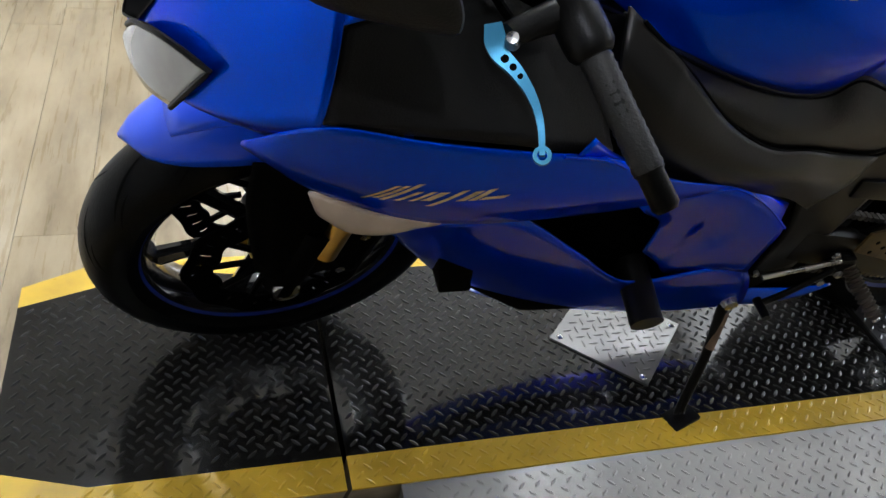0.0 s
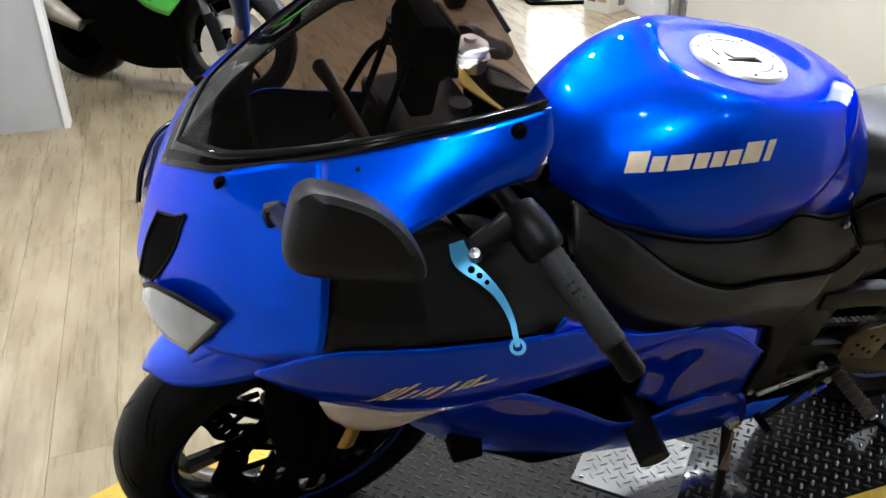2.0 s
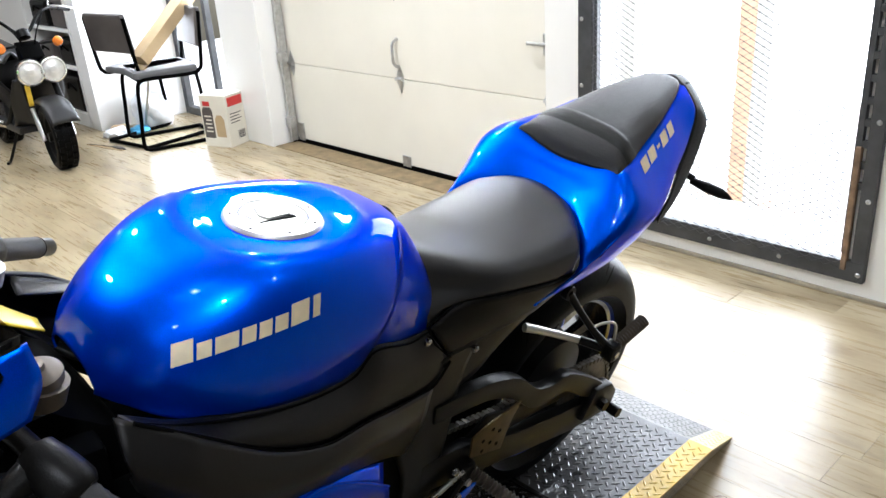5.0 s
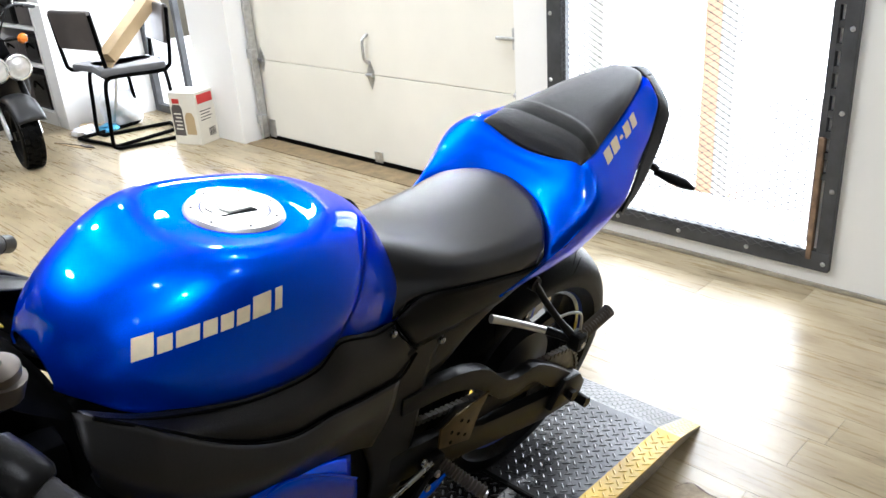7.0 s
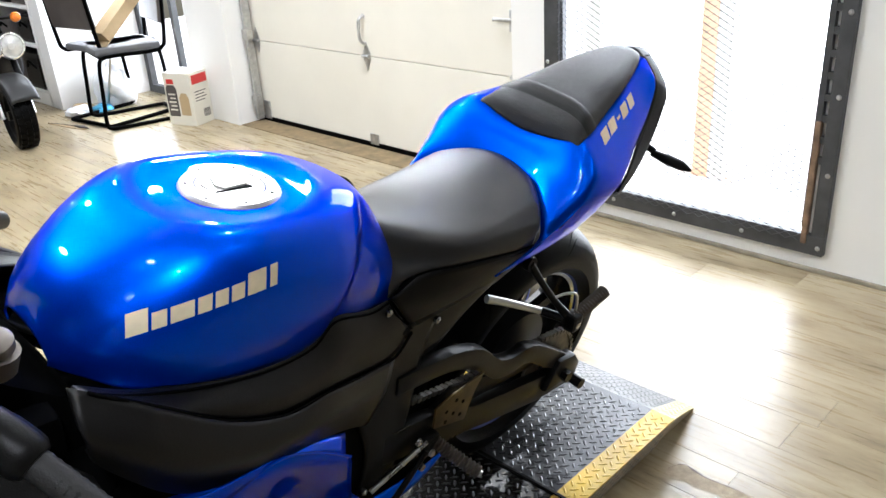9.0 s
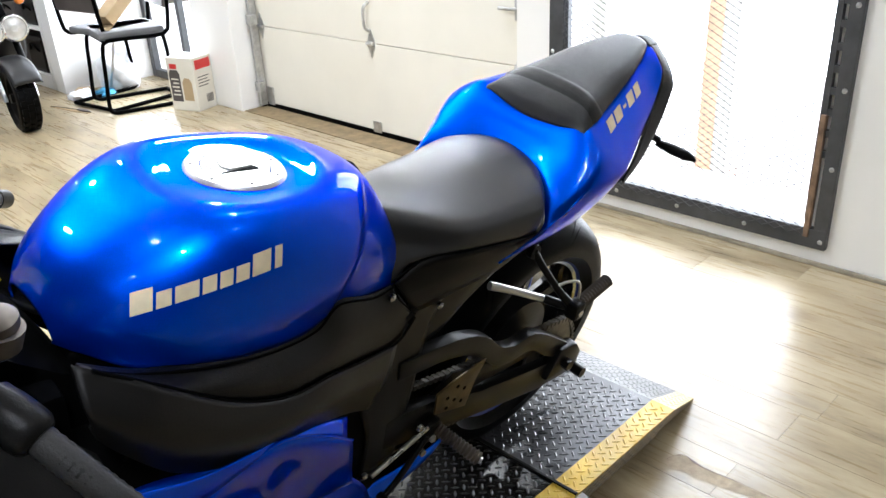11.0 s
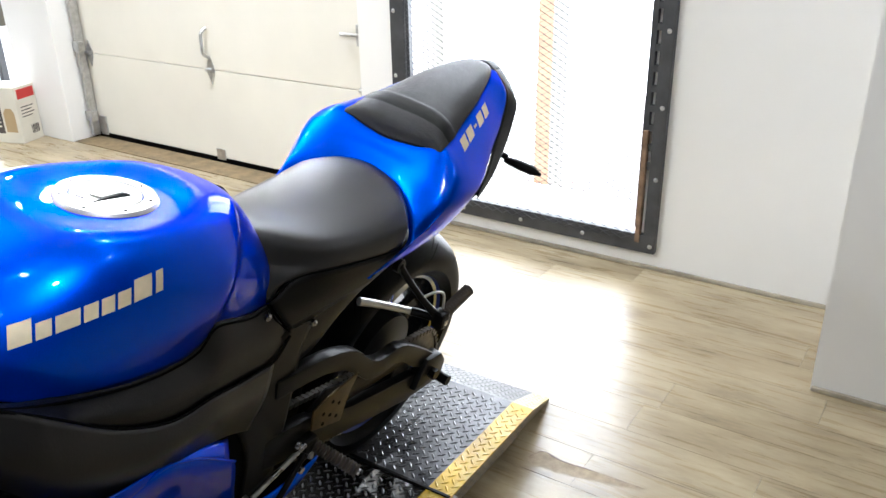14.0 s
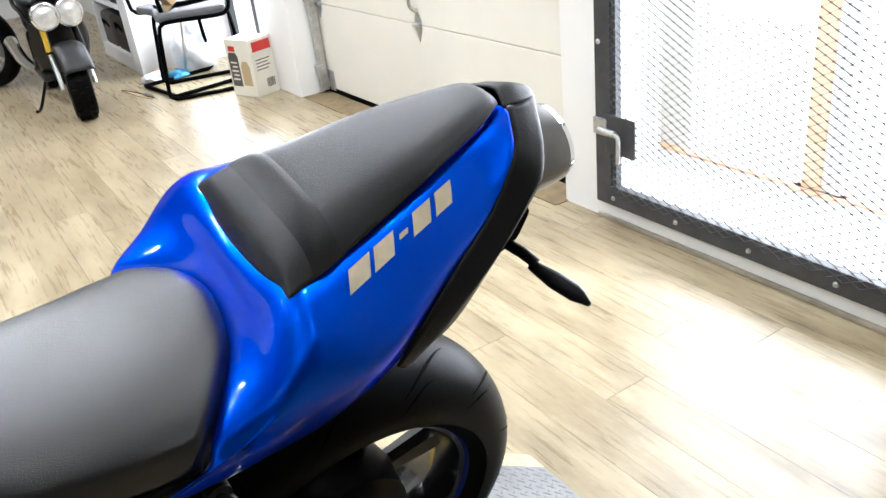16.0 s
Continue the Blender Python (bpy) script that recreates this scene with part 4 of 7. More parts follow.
f3 = [(-0.50, 0.12, 0.44), (-0.46, 0.105, 0.37), (-0.39, 0.10, 0.30), (-0.28, 0.105, 0.25), (-0.17, 0.11, 0.232), (-0.03, 0.12, 0.222), (0.13, 0.13, 0.237)]
f4 = [(-0.47, 0.03, 0.44), (-0.43, 0.03, 0.36), (-0.37, 0.03, 0.28), (-0.28, 0.03, 0.225), (-0.17, 0.03, 0.21), (-0.03, 0.03, 0.20), (0.13, 0.03, 0.215)]
pair("lower_cowl", patch([left(f1), left(f2), left(f3), left(f4)], 40, 18), BLUE, bike, "blue pearl belly cowl")
g1 = [(-0.27, 0.225, 0.645), (-0.19, 0.213, 0.655), (-0.12, 0.206, 0.648), (-0.05, 0.20, 0.605), (0.015, 0.196, 0.548)]
g1b = [(-0.255, 0.224, 0.63), (-0.185, 0.212, 0.635), (-0.115, 0.206, 0.622), (-0.047, 0.20, 0.58), (0.02, 0.194, 0.525)]
g2 = [(-0.20, 0.20, 0.575), (-0.15, 0.188, 0.53), (-0.09, 0.18, 0.52), (-0.02, 0.178, 0.48), (0.036, 0.178, 0.455)]
g3 = [(-0.19, 0.19, 0.50), (-0.14, 0.176, 0.45), (-0.10, 0.165, 0.405), (-0.02, 0.16, 0.40), (0.054, 0.163, 0.39)]
j1 = [(-0.395, 0.262, 0.80), (-0.36, 0.245, 0.765), (-0.30, 0.215, 0.715), (-0.22, 0.203, 0.672), (-0.12, 0.193, 0.637), (-0.04, 0.18, 0.608), (0.03, 0.165, 0.565)]
j2 = [(-0.41, 0.267, 0.78), (-0.36, 0.248, 0.745), (-0.28, 0.228, 0.695), (-0.2, 0.212, 0.655), (-0.12, 0.20, 0.635), (-0.05, 0.194, 0.598), (0.012, 0.188, 0.545)]
pair("upper_side_panel", patch([left(j1), left(j2)], 30, 4), BLUE, bike, "dark blue strip along the frame")
tube("edge_bead", left([(-0.43, 0.272, 0.786), (-0.36, 0.253, 0.757), (-0.28, 0.232, 0.70), (-0.19, 0.214, 0.656), (-0.12, 0.207, 0.649), (-0.05, 0.201, 0.606), (0.015, 0.197, 0.549)]), 0.0022, BLUE, bike, "rounded upper edge of the fairing", n=6, samples=40)
pair("rear_fairing", patch([left(g1), left(g1b), left(g2), left(g3)], 24, 16), BLUE, bike, "blue pearl rear fairing panel")
rod("frame_slider", (-0.15, -0.10, 0.405), (-0.15, -0.236, 0.378), 0.026, BLACK, bike, "black frame slider", 18)
rod("frame_slider", (-0.15, 0.10, 0.405), (-0.15, 0.236, 0.378), 0.026, BLACK, bike, "black frame slider", 18)
t1 = [(0.10, 0.105, 0.262), (0.22, 0.10, 0.238), (0.31, 0.096, 0.226), (0.372, 0.09, 0.222)]
t2 = [(0.10, 0.118, 0.22), (0.22, 0.108, 0.2), (0.31, 0.1, 0.202), (0.374, 0.09, 0.214)]
t3 = [(0.10, 0.05, 0.195), (0.22, 0.05, 0.18), (0.31, 0.055, 0.188), (0.37, 0.07, 0.208)]
pair("cowl_tail", patch([left(t1), left(t2), left(t3)], 16, 10), BLUE, bike, "blue pearl rear blade of the belly cowl")
# engine and insides, near-black so that their shade sits in the colour
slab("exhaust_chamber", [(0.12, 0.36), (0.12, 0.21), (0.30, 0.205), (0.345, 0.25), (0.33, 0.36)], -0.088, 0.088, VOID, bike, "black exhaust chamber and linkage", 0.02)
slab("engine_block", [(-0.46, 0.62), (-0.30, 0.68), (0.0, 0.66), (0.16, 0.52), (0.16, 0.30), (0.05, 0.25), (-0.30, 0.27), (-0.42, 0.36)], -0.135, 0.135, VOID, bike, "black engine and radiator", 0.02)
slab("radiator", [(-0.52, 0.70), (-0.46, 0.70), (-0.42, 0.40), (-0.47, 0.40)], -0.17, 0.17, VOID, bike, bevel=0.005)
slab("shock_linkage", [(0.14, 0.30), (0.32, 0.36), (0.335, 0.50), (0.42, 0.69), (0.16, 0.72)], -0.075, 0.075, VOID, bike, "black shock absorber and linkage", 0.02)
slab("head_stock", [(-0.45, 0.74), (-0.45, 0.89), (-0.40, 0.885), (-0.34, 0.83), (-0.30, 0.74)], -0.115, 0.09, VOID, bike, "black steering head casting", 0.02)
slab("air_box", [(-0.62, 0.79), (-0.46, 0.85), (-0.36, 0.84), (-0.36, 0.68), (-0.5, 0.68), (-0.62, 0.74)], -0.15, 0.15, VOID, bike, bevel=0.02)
h1 = [(-0.66, 0.23, 0.905), (-0.60, 0.205, 0.925), (-0.50, 0.18, 0.91), (-0.42, 0.18, 0.86), (-0.365, 0.21, 0.80)]
h2 = [(-0.672, 0.255, 0.85), (-0.60, 0.24, 0.86), (-0.50, 0.225, 0.85), (-0.42, 0.22, 0.82), (-0.36, 0.23, 0.775)]
h3 = [(-0.676, 0.262, 0.824), (-0.575, 0.268, 0.812), (-0.468, 0.266, 0.795), (-0.415, 0.256, 0.775), (-0.352, 0.238, 0.758)]
sheet("inner_cover", patch([left(h1), left(h2), left(h3)], 18, 10), MATTE, bike, "matte black cockpit side cover")
# frame spar and covers
k1 = [(-0.36, 0.17, 0.895), (-0.30, 0.196, 0.855), (-0.272, 0.202, 0.832), (-0.19, 0.205, 0.762), (-0.105, 0.20, 0.714), (-0.02, 0.184, 0.692), (0.05, 0.168, 0.666), (0.14, 0.152, 0.643)]
k2 = [(-0.365, 0.20, 0.855), (-0.315, 0.22, 0.81), (-0.27, 0.226, 0.765), (-0.19, 0.222, 0.715), (-0.11, 0.213, 0.682), (-0.03, 0.196, 0.656), (0.045, 0.176, 0.625), (0.12, 0.157, 0.59)]
k3 = [(-0.36, 0.20, 0.81), (-0.338, 0.208, 0.778), (-0.285, 0.212, 0.712), (-0.225, 0.208, 0.671), (-0.161, 0.203, 0.646), (-0.053, 0.185, 0.612), (0.021, 0.17, 0.579), (0.09, 0.15, 0.53)]
k4 = [(-0.355, 0.17, 0.80), (-0.333, 0.175, 0.765), (-0.28, 0.178, 0.70), (-0.222, 0.175, 0.66), (-0.158, 0.17, 0.635), (-0.05, 0.155, 0.60), (0.024, 0.145, 0.568), (0.092, 0.13, 0.52)]
pair("frame_spar", np.vstack([patch([left(k1), left(k2), left(k3)], 48, 14), patch([left(k3), left(k4)], 48, 4)[1:]]), SPAR, bike, "satin black frame spar", 0.006)
m1 = [(-0.345, 0.14, 0.868), (-0.285, 0.156, 0.838), (-0.2, 0.162, 0.81), (-0.11, 0.158, 0.782), (-0.03, 0.146, 0.768), (0.02, 0.143, 0.785), (0.09, 0.134, 0.757), (0.135, 0.131, 0.752)]
m2 = [(-0.343, 0.162, 0.874), (-0.28, 0.184, 0.834), (-0.195, 0.19, 0.786), (-0.11, 0.186, 0.748), (-0.025, 0.17, 0.728), (0.035, 0.16, 0.727), (0.115, 0.147, 0.705), (0.16, 0.14, 0.712)]
m3 = [(-0.34, 0.172, 0.878), (-0.27, 0.192, 0.830), (-0.19, 0.196, 0.762), (-0.105, 0.192, 0.714), (-0.02, 0.177, 0.692), (0.05, 0.161, 0.666), (0.14, 0.146, 0.646), (0.187, 0.139, 0.67)]
pair("tank_side_cover", patch([left(m1), left(m2), left(m3)], 40, 12), MATTE, bike, "black panel under the tank")
n1 = [(0.138, 0.134, 0.757), (0.20, 0.1355, 0.777), (0.273, 0.157, 0.774), (0.38, 0.172, 0.763), (0.46, 0.174, 0.754)]
n2 = [(0.15, 0.14, 0.735), (0.22, 0.148, 0.732), (0.32, 0.158, 0.733), (0.41, 0.163, 0.73), (0.46, 0.16, 0.726)]
n3 = [(0.187, 0.136, 0.678), (0.24, 0.14, 0.682), (0.30, 0.146, 0.69), (0.37, 0.15, 0.693), (0.40, 0.15, 0.705)]
pair("seat_side_cover", patch([left(n1), left(n2), left(n3)], 24, 8), BLACK, bike, "black cover under the seat", mid_y=-0.02)
h1 = [(0.235, 0.132, 0.70), (0.30, 0.134, 0.702), (0.36, 0.137, 0.705), (0.43, 0.141, 0.712)]
h2 = [(0.225, 0.132, 0.64), (0.285, 0.134, 0.648), (0.335, 0.136, 0.668), (0.42, 0.139, 0.695)]
h3 = [(0.215, 0.13, 0.585), (0.268, 0.13, 0.596), (0.33, 0.132, 0.638), (0.415, 0.136, 0.684)]
pair("subframe_cover", patch([left(h1), left(h2), left(h3)], 16, 8), FRAME, bike, "satin black subframe cover", 0.006)
p1 = [(0.10, 0.142, 0.65), (0.16, 0.142, 0.68), (0.232, 0.138, 0.70), (0.265, 0.136, 0.69)]
p2 = [(0.07, 0.14, 0.57), (0.12, 0.142, 0.585), (0.18, 0.14, 0.61), (0.225, 0.138, 0.62)]
p3 = [(0.10, 0.14, 0.45), (0.13, 0.142, 0.47), (0.18, 0.14, 0.49), (0.205, 0.138, 0.50)]
p4 = [(0.09, 0.14, 0.34), (0.115, 0.14, 0.34), (0.15, 0.14, 0.345), (0.175, 0.138, 0.36)]
pair("pivot_plate", patch([left(p1), left(p2), left(p3), left(p4)], 12, 20), FRAME, bike, "satin black swingarm pivot plate", 0.012)
for x, z, s in ((0.131, 0.735, 0.142), (0.242, 0.67, 0.146), (0.096, 0.36, 0.15)):
    lathe("cover_bolt", [(0.0, -0.003), (0.004, -0.002), (0.0065, 0.0), (0.0065, 0.006)], STEEL, bike, n=12, centre=(x, -s, z))


# dark tubes laid along the panel gaps in place of their shade
for pts, r in (
    ([(0.131, 0.134, 0.76), (0.16, 0.133, 0.768), (0.20, 0.136, 0.7785), (0.273, 0.157, 0.7755), (0.38, 0.172, 0.7645), (0.45, 0.175, 0.756)], 0.0016),
    ([(-0.345, 0.181, 0.886), (-0.272, 0.199, 0.832), (-0.19, 0.202, 0.762), (-0.105, 0.197, 0.714), (-0.02, 0.181, 0.692), (0.05, 0.165, 0.666), (0.14, 0.149, 0.645), (0.185, 0.142, 0.672)], 0.0024),
    ([(0.133, 0.136, 0.757), (0.15, 0.139, 0.72), (0.186, 0.1405, 0.678)], 0.0018),
    ([(-0.335, 0.163, 0.865), (-0.285, 0.168, 0.837), (-0.2, 0.175, 0.806), (-0.11, 0.17, 0.777), (-0.03, 0.157, 0.762), (0.015, 0.15, 0.782), (0.09, 0.142, 0.755), (0.135, 0.134, 0.75)], 0.0019),
):
    tube("panel_seam", left(pts), r, VOID, bike, "dark line standing in for the shaded gap between panels", n=6, samples=40)


# ---- tank ----
def section(x, half, lean=()):
    """A full section over the top from (half width, z) rows; the x may run along with the row."""
    xs = x if isinstance(x, (list, tuple)) else [x] * len(half)
    l = [(xx, -s, z) for xx, (s, z) in zip(xs, half)]
    return l[::-1] + [(a, -b, c) for a, b, c in l[1:]]


T = [
    section(-0.345, [(0, 0.885), (0.02, 0.884), (0.04, 0.879), (0.055, 0.87), (0.064, 0.86), (0.062, 0.85)]),
    section(-0.325, [(0, 0.92), (0.035, 0.917), (0.06, 0.905), (0.085, 0.888), (0.098, 0.868), (0.094, 0.845)]),
    section(-0.28, [(0, 0.956), (0.05, 0.956), (0.085, 0.943), (0.117, 0.912), (0.138, 0.87), (0.142, 0.832)]),
    section(-0.18, [(0, 0.988), (0.06, 0.992), (0.10, 0.986), (0.14, 0.96), (0.174, 0.89), (0.160, 0.798)]),
    section(-0.06, [(0, 0.97), (0.06, 0.976), (0.10, 0.975), (0.142, 0.952), (0.176, 0.868), (0.152, 0.766)]),
    section(0.04, [(0, 0.956), (0.058, 0.959), (0.095, 0.948), (0.132, 0.912), (0.155, 0.842), (0.130, 0.766)]),
    section(0.11, [(0, 0.928), (0.05, 0.925), (0.08, 0.91), (0.11, 0.873), (0.13, 0.822), (0.118, 0.75)]),
    section(0.15, [(0, 0.90), (0.035, 0.896), (0.065, 0.878), (0.092, 0.848), (0.112, 0.80), (0.112, 0.744)]),
    section(0.165, [(0, 0.86), (0.03, 0.858), (0.055, 0.848), (0.08, 0.825), (0.10, 0.788), (0.104, 0.74)]),
]
tank = patch(T, 101, 96)
tank[:, :, 1] -= 0.02
# the top dips to a level seat for the fuel cap
for row in tank:
    for p in row:
        if p[2] > 0.93:
            dip = min(1.0, max(0.0, (0.15 - math.hypot(p[0] + 0.066, p[1] + 0.024)) / 0.08))
            seat_z = 0.966 - 0.13 * (p[0] + 0.066) - 0.02 * (p[1] + 0.024)
            p[2] += dip * dip * (3 - 2 * dip) * (seat_z - p[2])


def relax(grid, times):
    for _ in range(times):
        inner = grid[1:-1, 1:-1]
        inner += 0.5 * ((grid[:-2, 1:-1] + grid[2:, 1:-1] + grid[1:-1, :-2] + grid[1:-1, 2:]) / 4 - inner)


relax(tank, 140)
tank[:, :, 1] += 0.02
# knee recess pressed into each rear flank
for row in tank:
    for p in row:
        edge = float(np.interp(p[2], [0.76, 0.80, 0.83, 0.86, 0.89, 0.915, 0.935], [0.0, 0.002, 0.006, 0.03, 0.052, 0.085, 0.12]))
        f = min(1.0, max(0.0, (p[0] - edge) / 0.014))
        p[1] -= math.copysign(0.010 * f * f * (3 - 2 * f) * min(1.0, max(0.0, (0.93 - p[2]) / 0.02)), p[1])
# the crown stands fuller round the cap's seat
for row in tank:
    for p in row:
        f = min(1.0, max(0.0, (math.hypot(p[0] + 0.066, p[1] - 0.02 + 0.024) - 0.075) / 0.06))
        g = min(1.0, max(0.0, (p[2] - 0.87) / 0.07))
        p[2] += 0.010 * f * f * (3 - 2 * f) * g * g * (3 - 2 * g) * min(1.0, max(0.0, (p[0] + 0.27) / 0.1))
# below a crease the flanks tuck in towards the frame
for row in tank:
    for p in row:
        crease = float(np.interp(p[0], [-0.33, -0.236, -0.164, -0.092, -0.019, 0.05], [0.888, 0.872, 0.855, 0.842, 0.836, 0.84]))
        if p[2] < crease:
            p[1] -= math.copysign(min(0.016, 0.22 * (crease - p[2])), p[1]) * min(1.0, max(0.0, (0.06 - p[0]) / 0.06))
tank[:, :, 1] -= 0.02
relax(tank, 3)
tank_ob = sheet("fuel_tank", tank, BLUE, bike, "blue pearl fuel tank with cream lettering blocks", 0.003)
cap = sub("fuel_cap", bike, Matrix.Translation((-0.066, -0.024, 0.9645)) @ pose(0, 0, 0, -1, 7.5, 0), "brushed alloy fuel cap with key flap")
up = Matrix.Rotation(radians(90), 4, "X")
lathe("cap_ring", [(0.046, 0.006), (0.047, 0.008), (0.063, 0.0075), (0.067, 0.002), (0.067, -0.01)], CAPALU, cap, n=48).matrix_local = up
lathe("cap_lid", [(0.0, 0.009), (0.038, 0.0085), (0.0445, 0.007), (0.045, -0.006)], CAPALU, cap, n=40).matrix_local = up
slab("key_flap", [(-0.016, -0.022), (0.014, -0.022), (0.024, 0.0), (0.018, 0.012), (-0.018, 0.014), (-0.024, 0.0)], 0.008, 0.0115, CAPALU, cap, bevel=0.001).matrix_local = up
slab("key_recess", [(-0.032, 0.017), (0.02, 0.013), (0.021, 0.021)], 0.008, 0.0098, VOID, cap).matrix_local = up
slab("thumb_recess", [(-0.036, 0.004), (-0.038, -0.01), (-0.03, -0.024), (-0.018, -0.031), (-0.014, -0.025), (-0.023, -0.016), (-0.028, -0.004)], 0.008, 0.0098, DARKSTEEL, cap).matrix_local = up
for i in range(7):
    a = 2 * math.pi * i / 7
    lathe("cap_screw", [(0.0, 0.0095), (0.002, 0.009), (0.0028, 0.007)], DARKSTEEL, cap, n=10).matrix_local = Matrix.Translation((0.056 * math.cos(a), 0.056 * math.sin(a), 0)) @ up

decal_blocks("tank_emblem", tank, (-0.281, -0.142, 0.90), (-0.099, -0.186, 0.921), (0.002, 0.0125, 0.0225),
    [(0.0, 0.13, 0, 1), (0.15, 0.24, 0.0, 0.72), (0.26, 0.405, 0, 0.72), (0.425, 0.515, 0.0, 0.72), (0.535, 0.62, 0.0, 0.72), (0.64, 0.73, 0.0, 0.72), (0.75, 0.88, 0, 1), (0.91, 0.965, 0, 1)], DECAL, tank_ob)

# ---- seats and tail ----
S = [
    section(0.14, [(0, 0.872), (0.025, 0.869), (0.045, 0.86), (0.06, 0.842), (0.078, 0.81), (0.102, 0.775), (0.112, 0.755)]),
    section(0.19, [(0, 0.853), (0.04, 0.851), (0.068, 0.843), (0.085, 0.826), (0.098, 0.80), (0.113, 0.780), (0.104, 0.772)]),
    section(0.28, [(0, 0.832), (0.062, 0.829), (0.104, 0.82), (0.123, 0.808), (0.132, 0.793), (0.1365, 0.776), (0.128, 0.767)]),
    section(0.37, [(0, 0.831), (0.075, 0.827), (0.118, 0.817), (0.139, 0.804), (0.147, 0.79), (0.151, 0.767), (0.143, 0.757)]),
    section([0.45, 0.447, 0.44, 0.435, 0.43, 0.425, 0.42], [(0, 0.84), (0.075, 0.834), (0.122, 0.822), (0.144, 0.808), (0.153, 0.798), (0.157, 0.772), (0.15, 0.757)]),
    section([0.51, 0.50, 0.475, 0.458, 0.447, 0.438, 0.432], [(0, 0.846), (0.07, 0.839), (0.118, 0.825), (0.141, 0.811), (0.153, 0.797), (0.156, 0.78), (0.155, 0.762)]),
    section([0.53, 0.52, 0.49, 0.47, 0.457, 0.448, 0.442], [(0, 0.832), (0.07, 0.822), (0.118, 0.806), (0.138, 0.793), (0.148, 0.782), (0.15, 0.77), (0.15, 0.755)]),
]
Sg = patch(S, 61, 46)
Sg[:, :, 1] = np.where(Sg[:, :, 1] > 0, 0.87 * Sg[:, :, 1], Sg[:, :, 1]) - 0.02
seat = sheet("rider_seat", Sg, VINYL, bike, "black vinyl rider seat", 0.01)
lathe("seat_mark", [(0.0, 0.0), (0.0035, 0.0), (0.0035, 0.004)], DARKSTEEL, bike, "small round emblem on the seat", 14).matrix_local = Matrix.Translation((0.485, -0.005, 0.8435)) @ Matrix.Rotation(radians(-90), 4, "X")
U = [
    section([0.52, 0.508, 0.478, 0.456, 0.444, 0.40, 0.345], [(0, 0.828), (0.07, 0.818), (0.12, 0.80), (0.15, 0.785), (0.156, 0.762), (0.152, 0.742), (0.150, 0.730)]),
    section([0.528, 0.518, 0.488, 0.464, 0.45, 0.405, 0.35], [(0, 0.842), (0.07, 0.834), (0.124, 0.818), (0.158, 0.80), (0.166, 0.775), (0.16, 0.752), (0.155, 0.734)]),
    section([0.54, 0.536, 0.522, 0.504, 0.488, 0.435, 0.38], [(0, 0.862), (0.07, 0.860), (0.128, 0.851), (0.168, 0.828), (0.176, 0.798), (0.166, 0.765), (0.157, 0.735)]),
    section([0.556, 0.558, 0.562, 0.55, 0.53, 0.478, 0.42], [(0, 0.886), (0.06, 0.892), (0.125, 0.902), (0.174, 0.871), (0.186, 0.832), (0.172, 0.778), (0.157, 0.736)]),
    section([0.60, 0.60, 0.60, 0.592, 0.58, 0.54, 0.50], [(0, 0.903), (0.066, 0.906), (0.118, 0.911), (0.168, 0.880), (0.189, 0.836), (0.176, 0.782), (0.158, 0.739)]),
    section([0.66, 0.66, 0.66, 0.655, 0.65, 0.63, 0.61], [(0, 0.916), (0.068, 0.918), (0.106, 0.920), (0.148, 0.890), (0.180, 0.843), (0.170, 0.790), (0.150, 0.747)]),
    section(0.74, [(0, 0.93), (0.06, 0.935), (0.090, 0.938), (0.122, 0.912), (0.143, 0.873), (0.134, 0.815), (0.115, 0.78)]),
    section(0.81, [(0, 0.94), (0.04, 0.945), (0.064, 0.952), (0.096, 0.928), (0.117, 0.90), (0.11, 0.855), (0.10, 0.825)]),
    section(0.86, [(0, 0.955), (0.03, 0.96), (0.048, 0.965), (0.072, 0.955), (0.092, 0.94), (0.09, 0.90), (0.085, 0.87)]),
    section(0.89, [(0, 0.966), (0.018, 0.969), (0.028, 0.972), (0.036, 0.972), (0.046, 0.965), (0.06, 0.93), (0.065, 0.90)]),
]
tail = patch(U, 73, 72)
tail[:, :, 1] -= 0.02
tail_ob = sheet("tail_cowl", tail, BLUE, bike, "blue pearl tail cowl with cream lettering blocks", 0.003)
decal_blocks("tail_emblem", tail, (0.617, -0.165, 0.893), (0.770, -0.124, 0.926), (0.0, 0.0165, 0.0135),
    [(0.0, 0.19, 0, 1), (0.23, 0.41, 0, 1), (0.46, 0.54, 0.38, 0.62), (0.59, 0.76, 0, 1), (0.81, 0.98, 0, 1)], DECAL, tail_ob, lean=0.5)
V = [
    section([0.558, 0.559, 0.562, 0.562], [(0, 0.888), (0.06, 0.894), (0.10, 0.90), (0.126, 0.903)]),
    section([0.57, 0.571, 0.574, 0.572], [(0, 0.925), (0.06, 0.925), (0.10, 0.922), (0.127, 0.908)]),
    section(0.61, [(0, 0.948), (0.06, 0.946), (0.098, 0.935), (0.12, 0.915)]),
    section(0.67, [(0, 0.962), (0.056, 0.958), (0.087, 0.946), (0.105, 0.93)]),
    section(0.75, [(0, 0.975), (0.05, 0.972), (0.073, 0.963), (0.085, 0.952)]),
    section(0.83, [(0, 0.985), (0.035, 0.983), (0.050, 0.976), (0.057, 0.968)]),
    section(0.87, [(0, 0.988), (0.02, 0.987), (0.032, 0.983), (0.038, 0.976)]),
    section(0.887, [(0, 0.98), (0.01, 0.98), (0.02, 0.978), (0.025, 0.974)]),
]
Vg = patch(V, 33, 44)
Vg[:, :, 1] = np.where(Vg[:, :, 1] > 0, 0.85 * Vg[:, :, 1], Vg[:, :, 1]) - 0.02
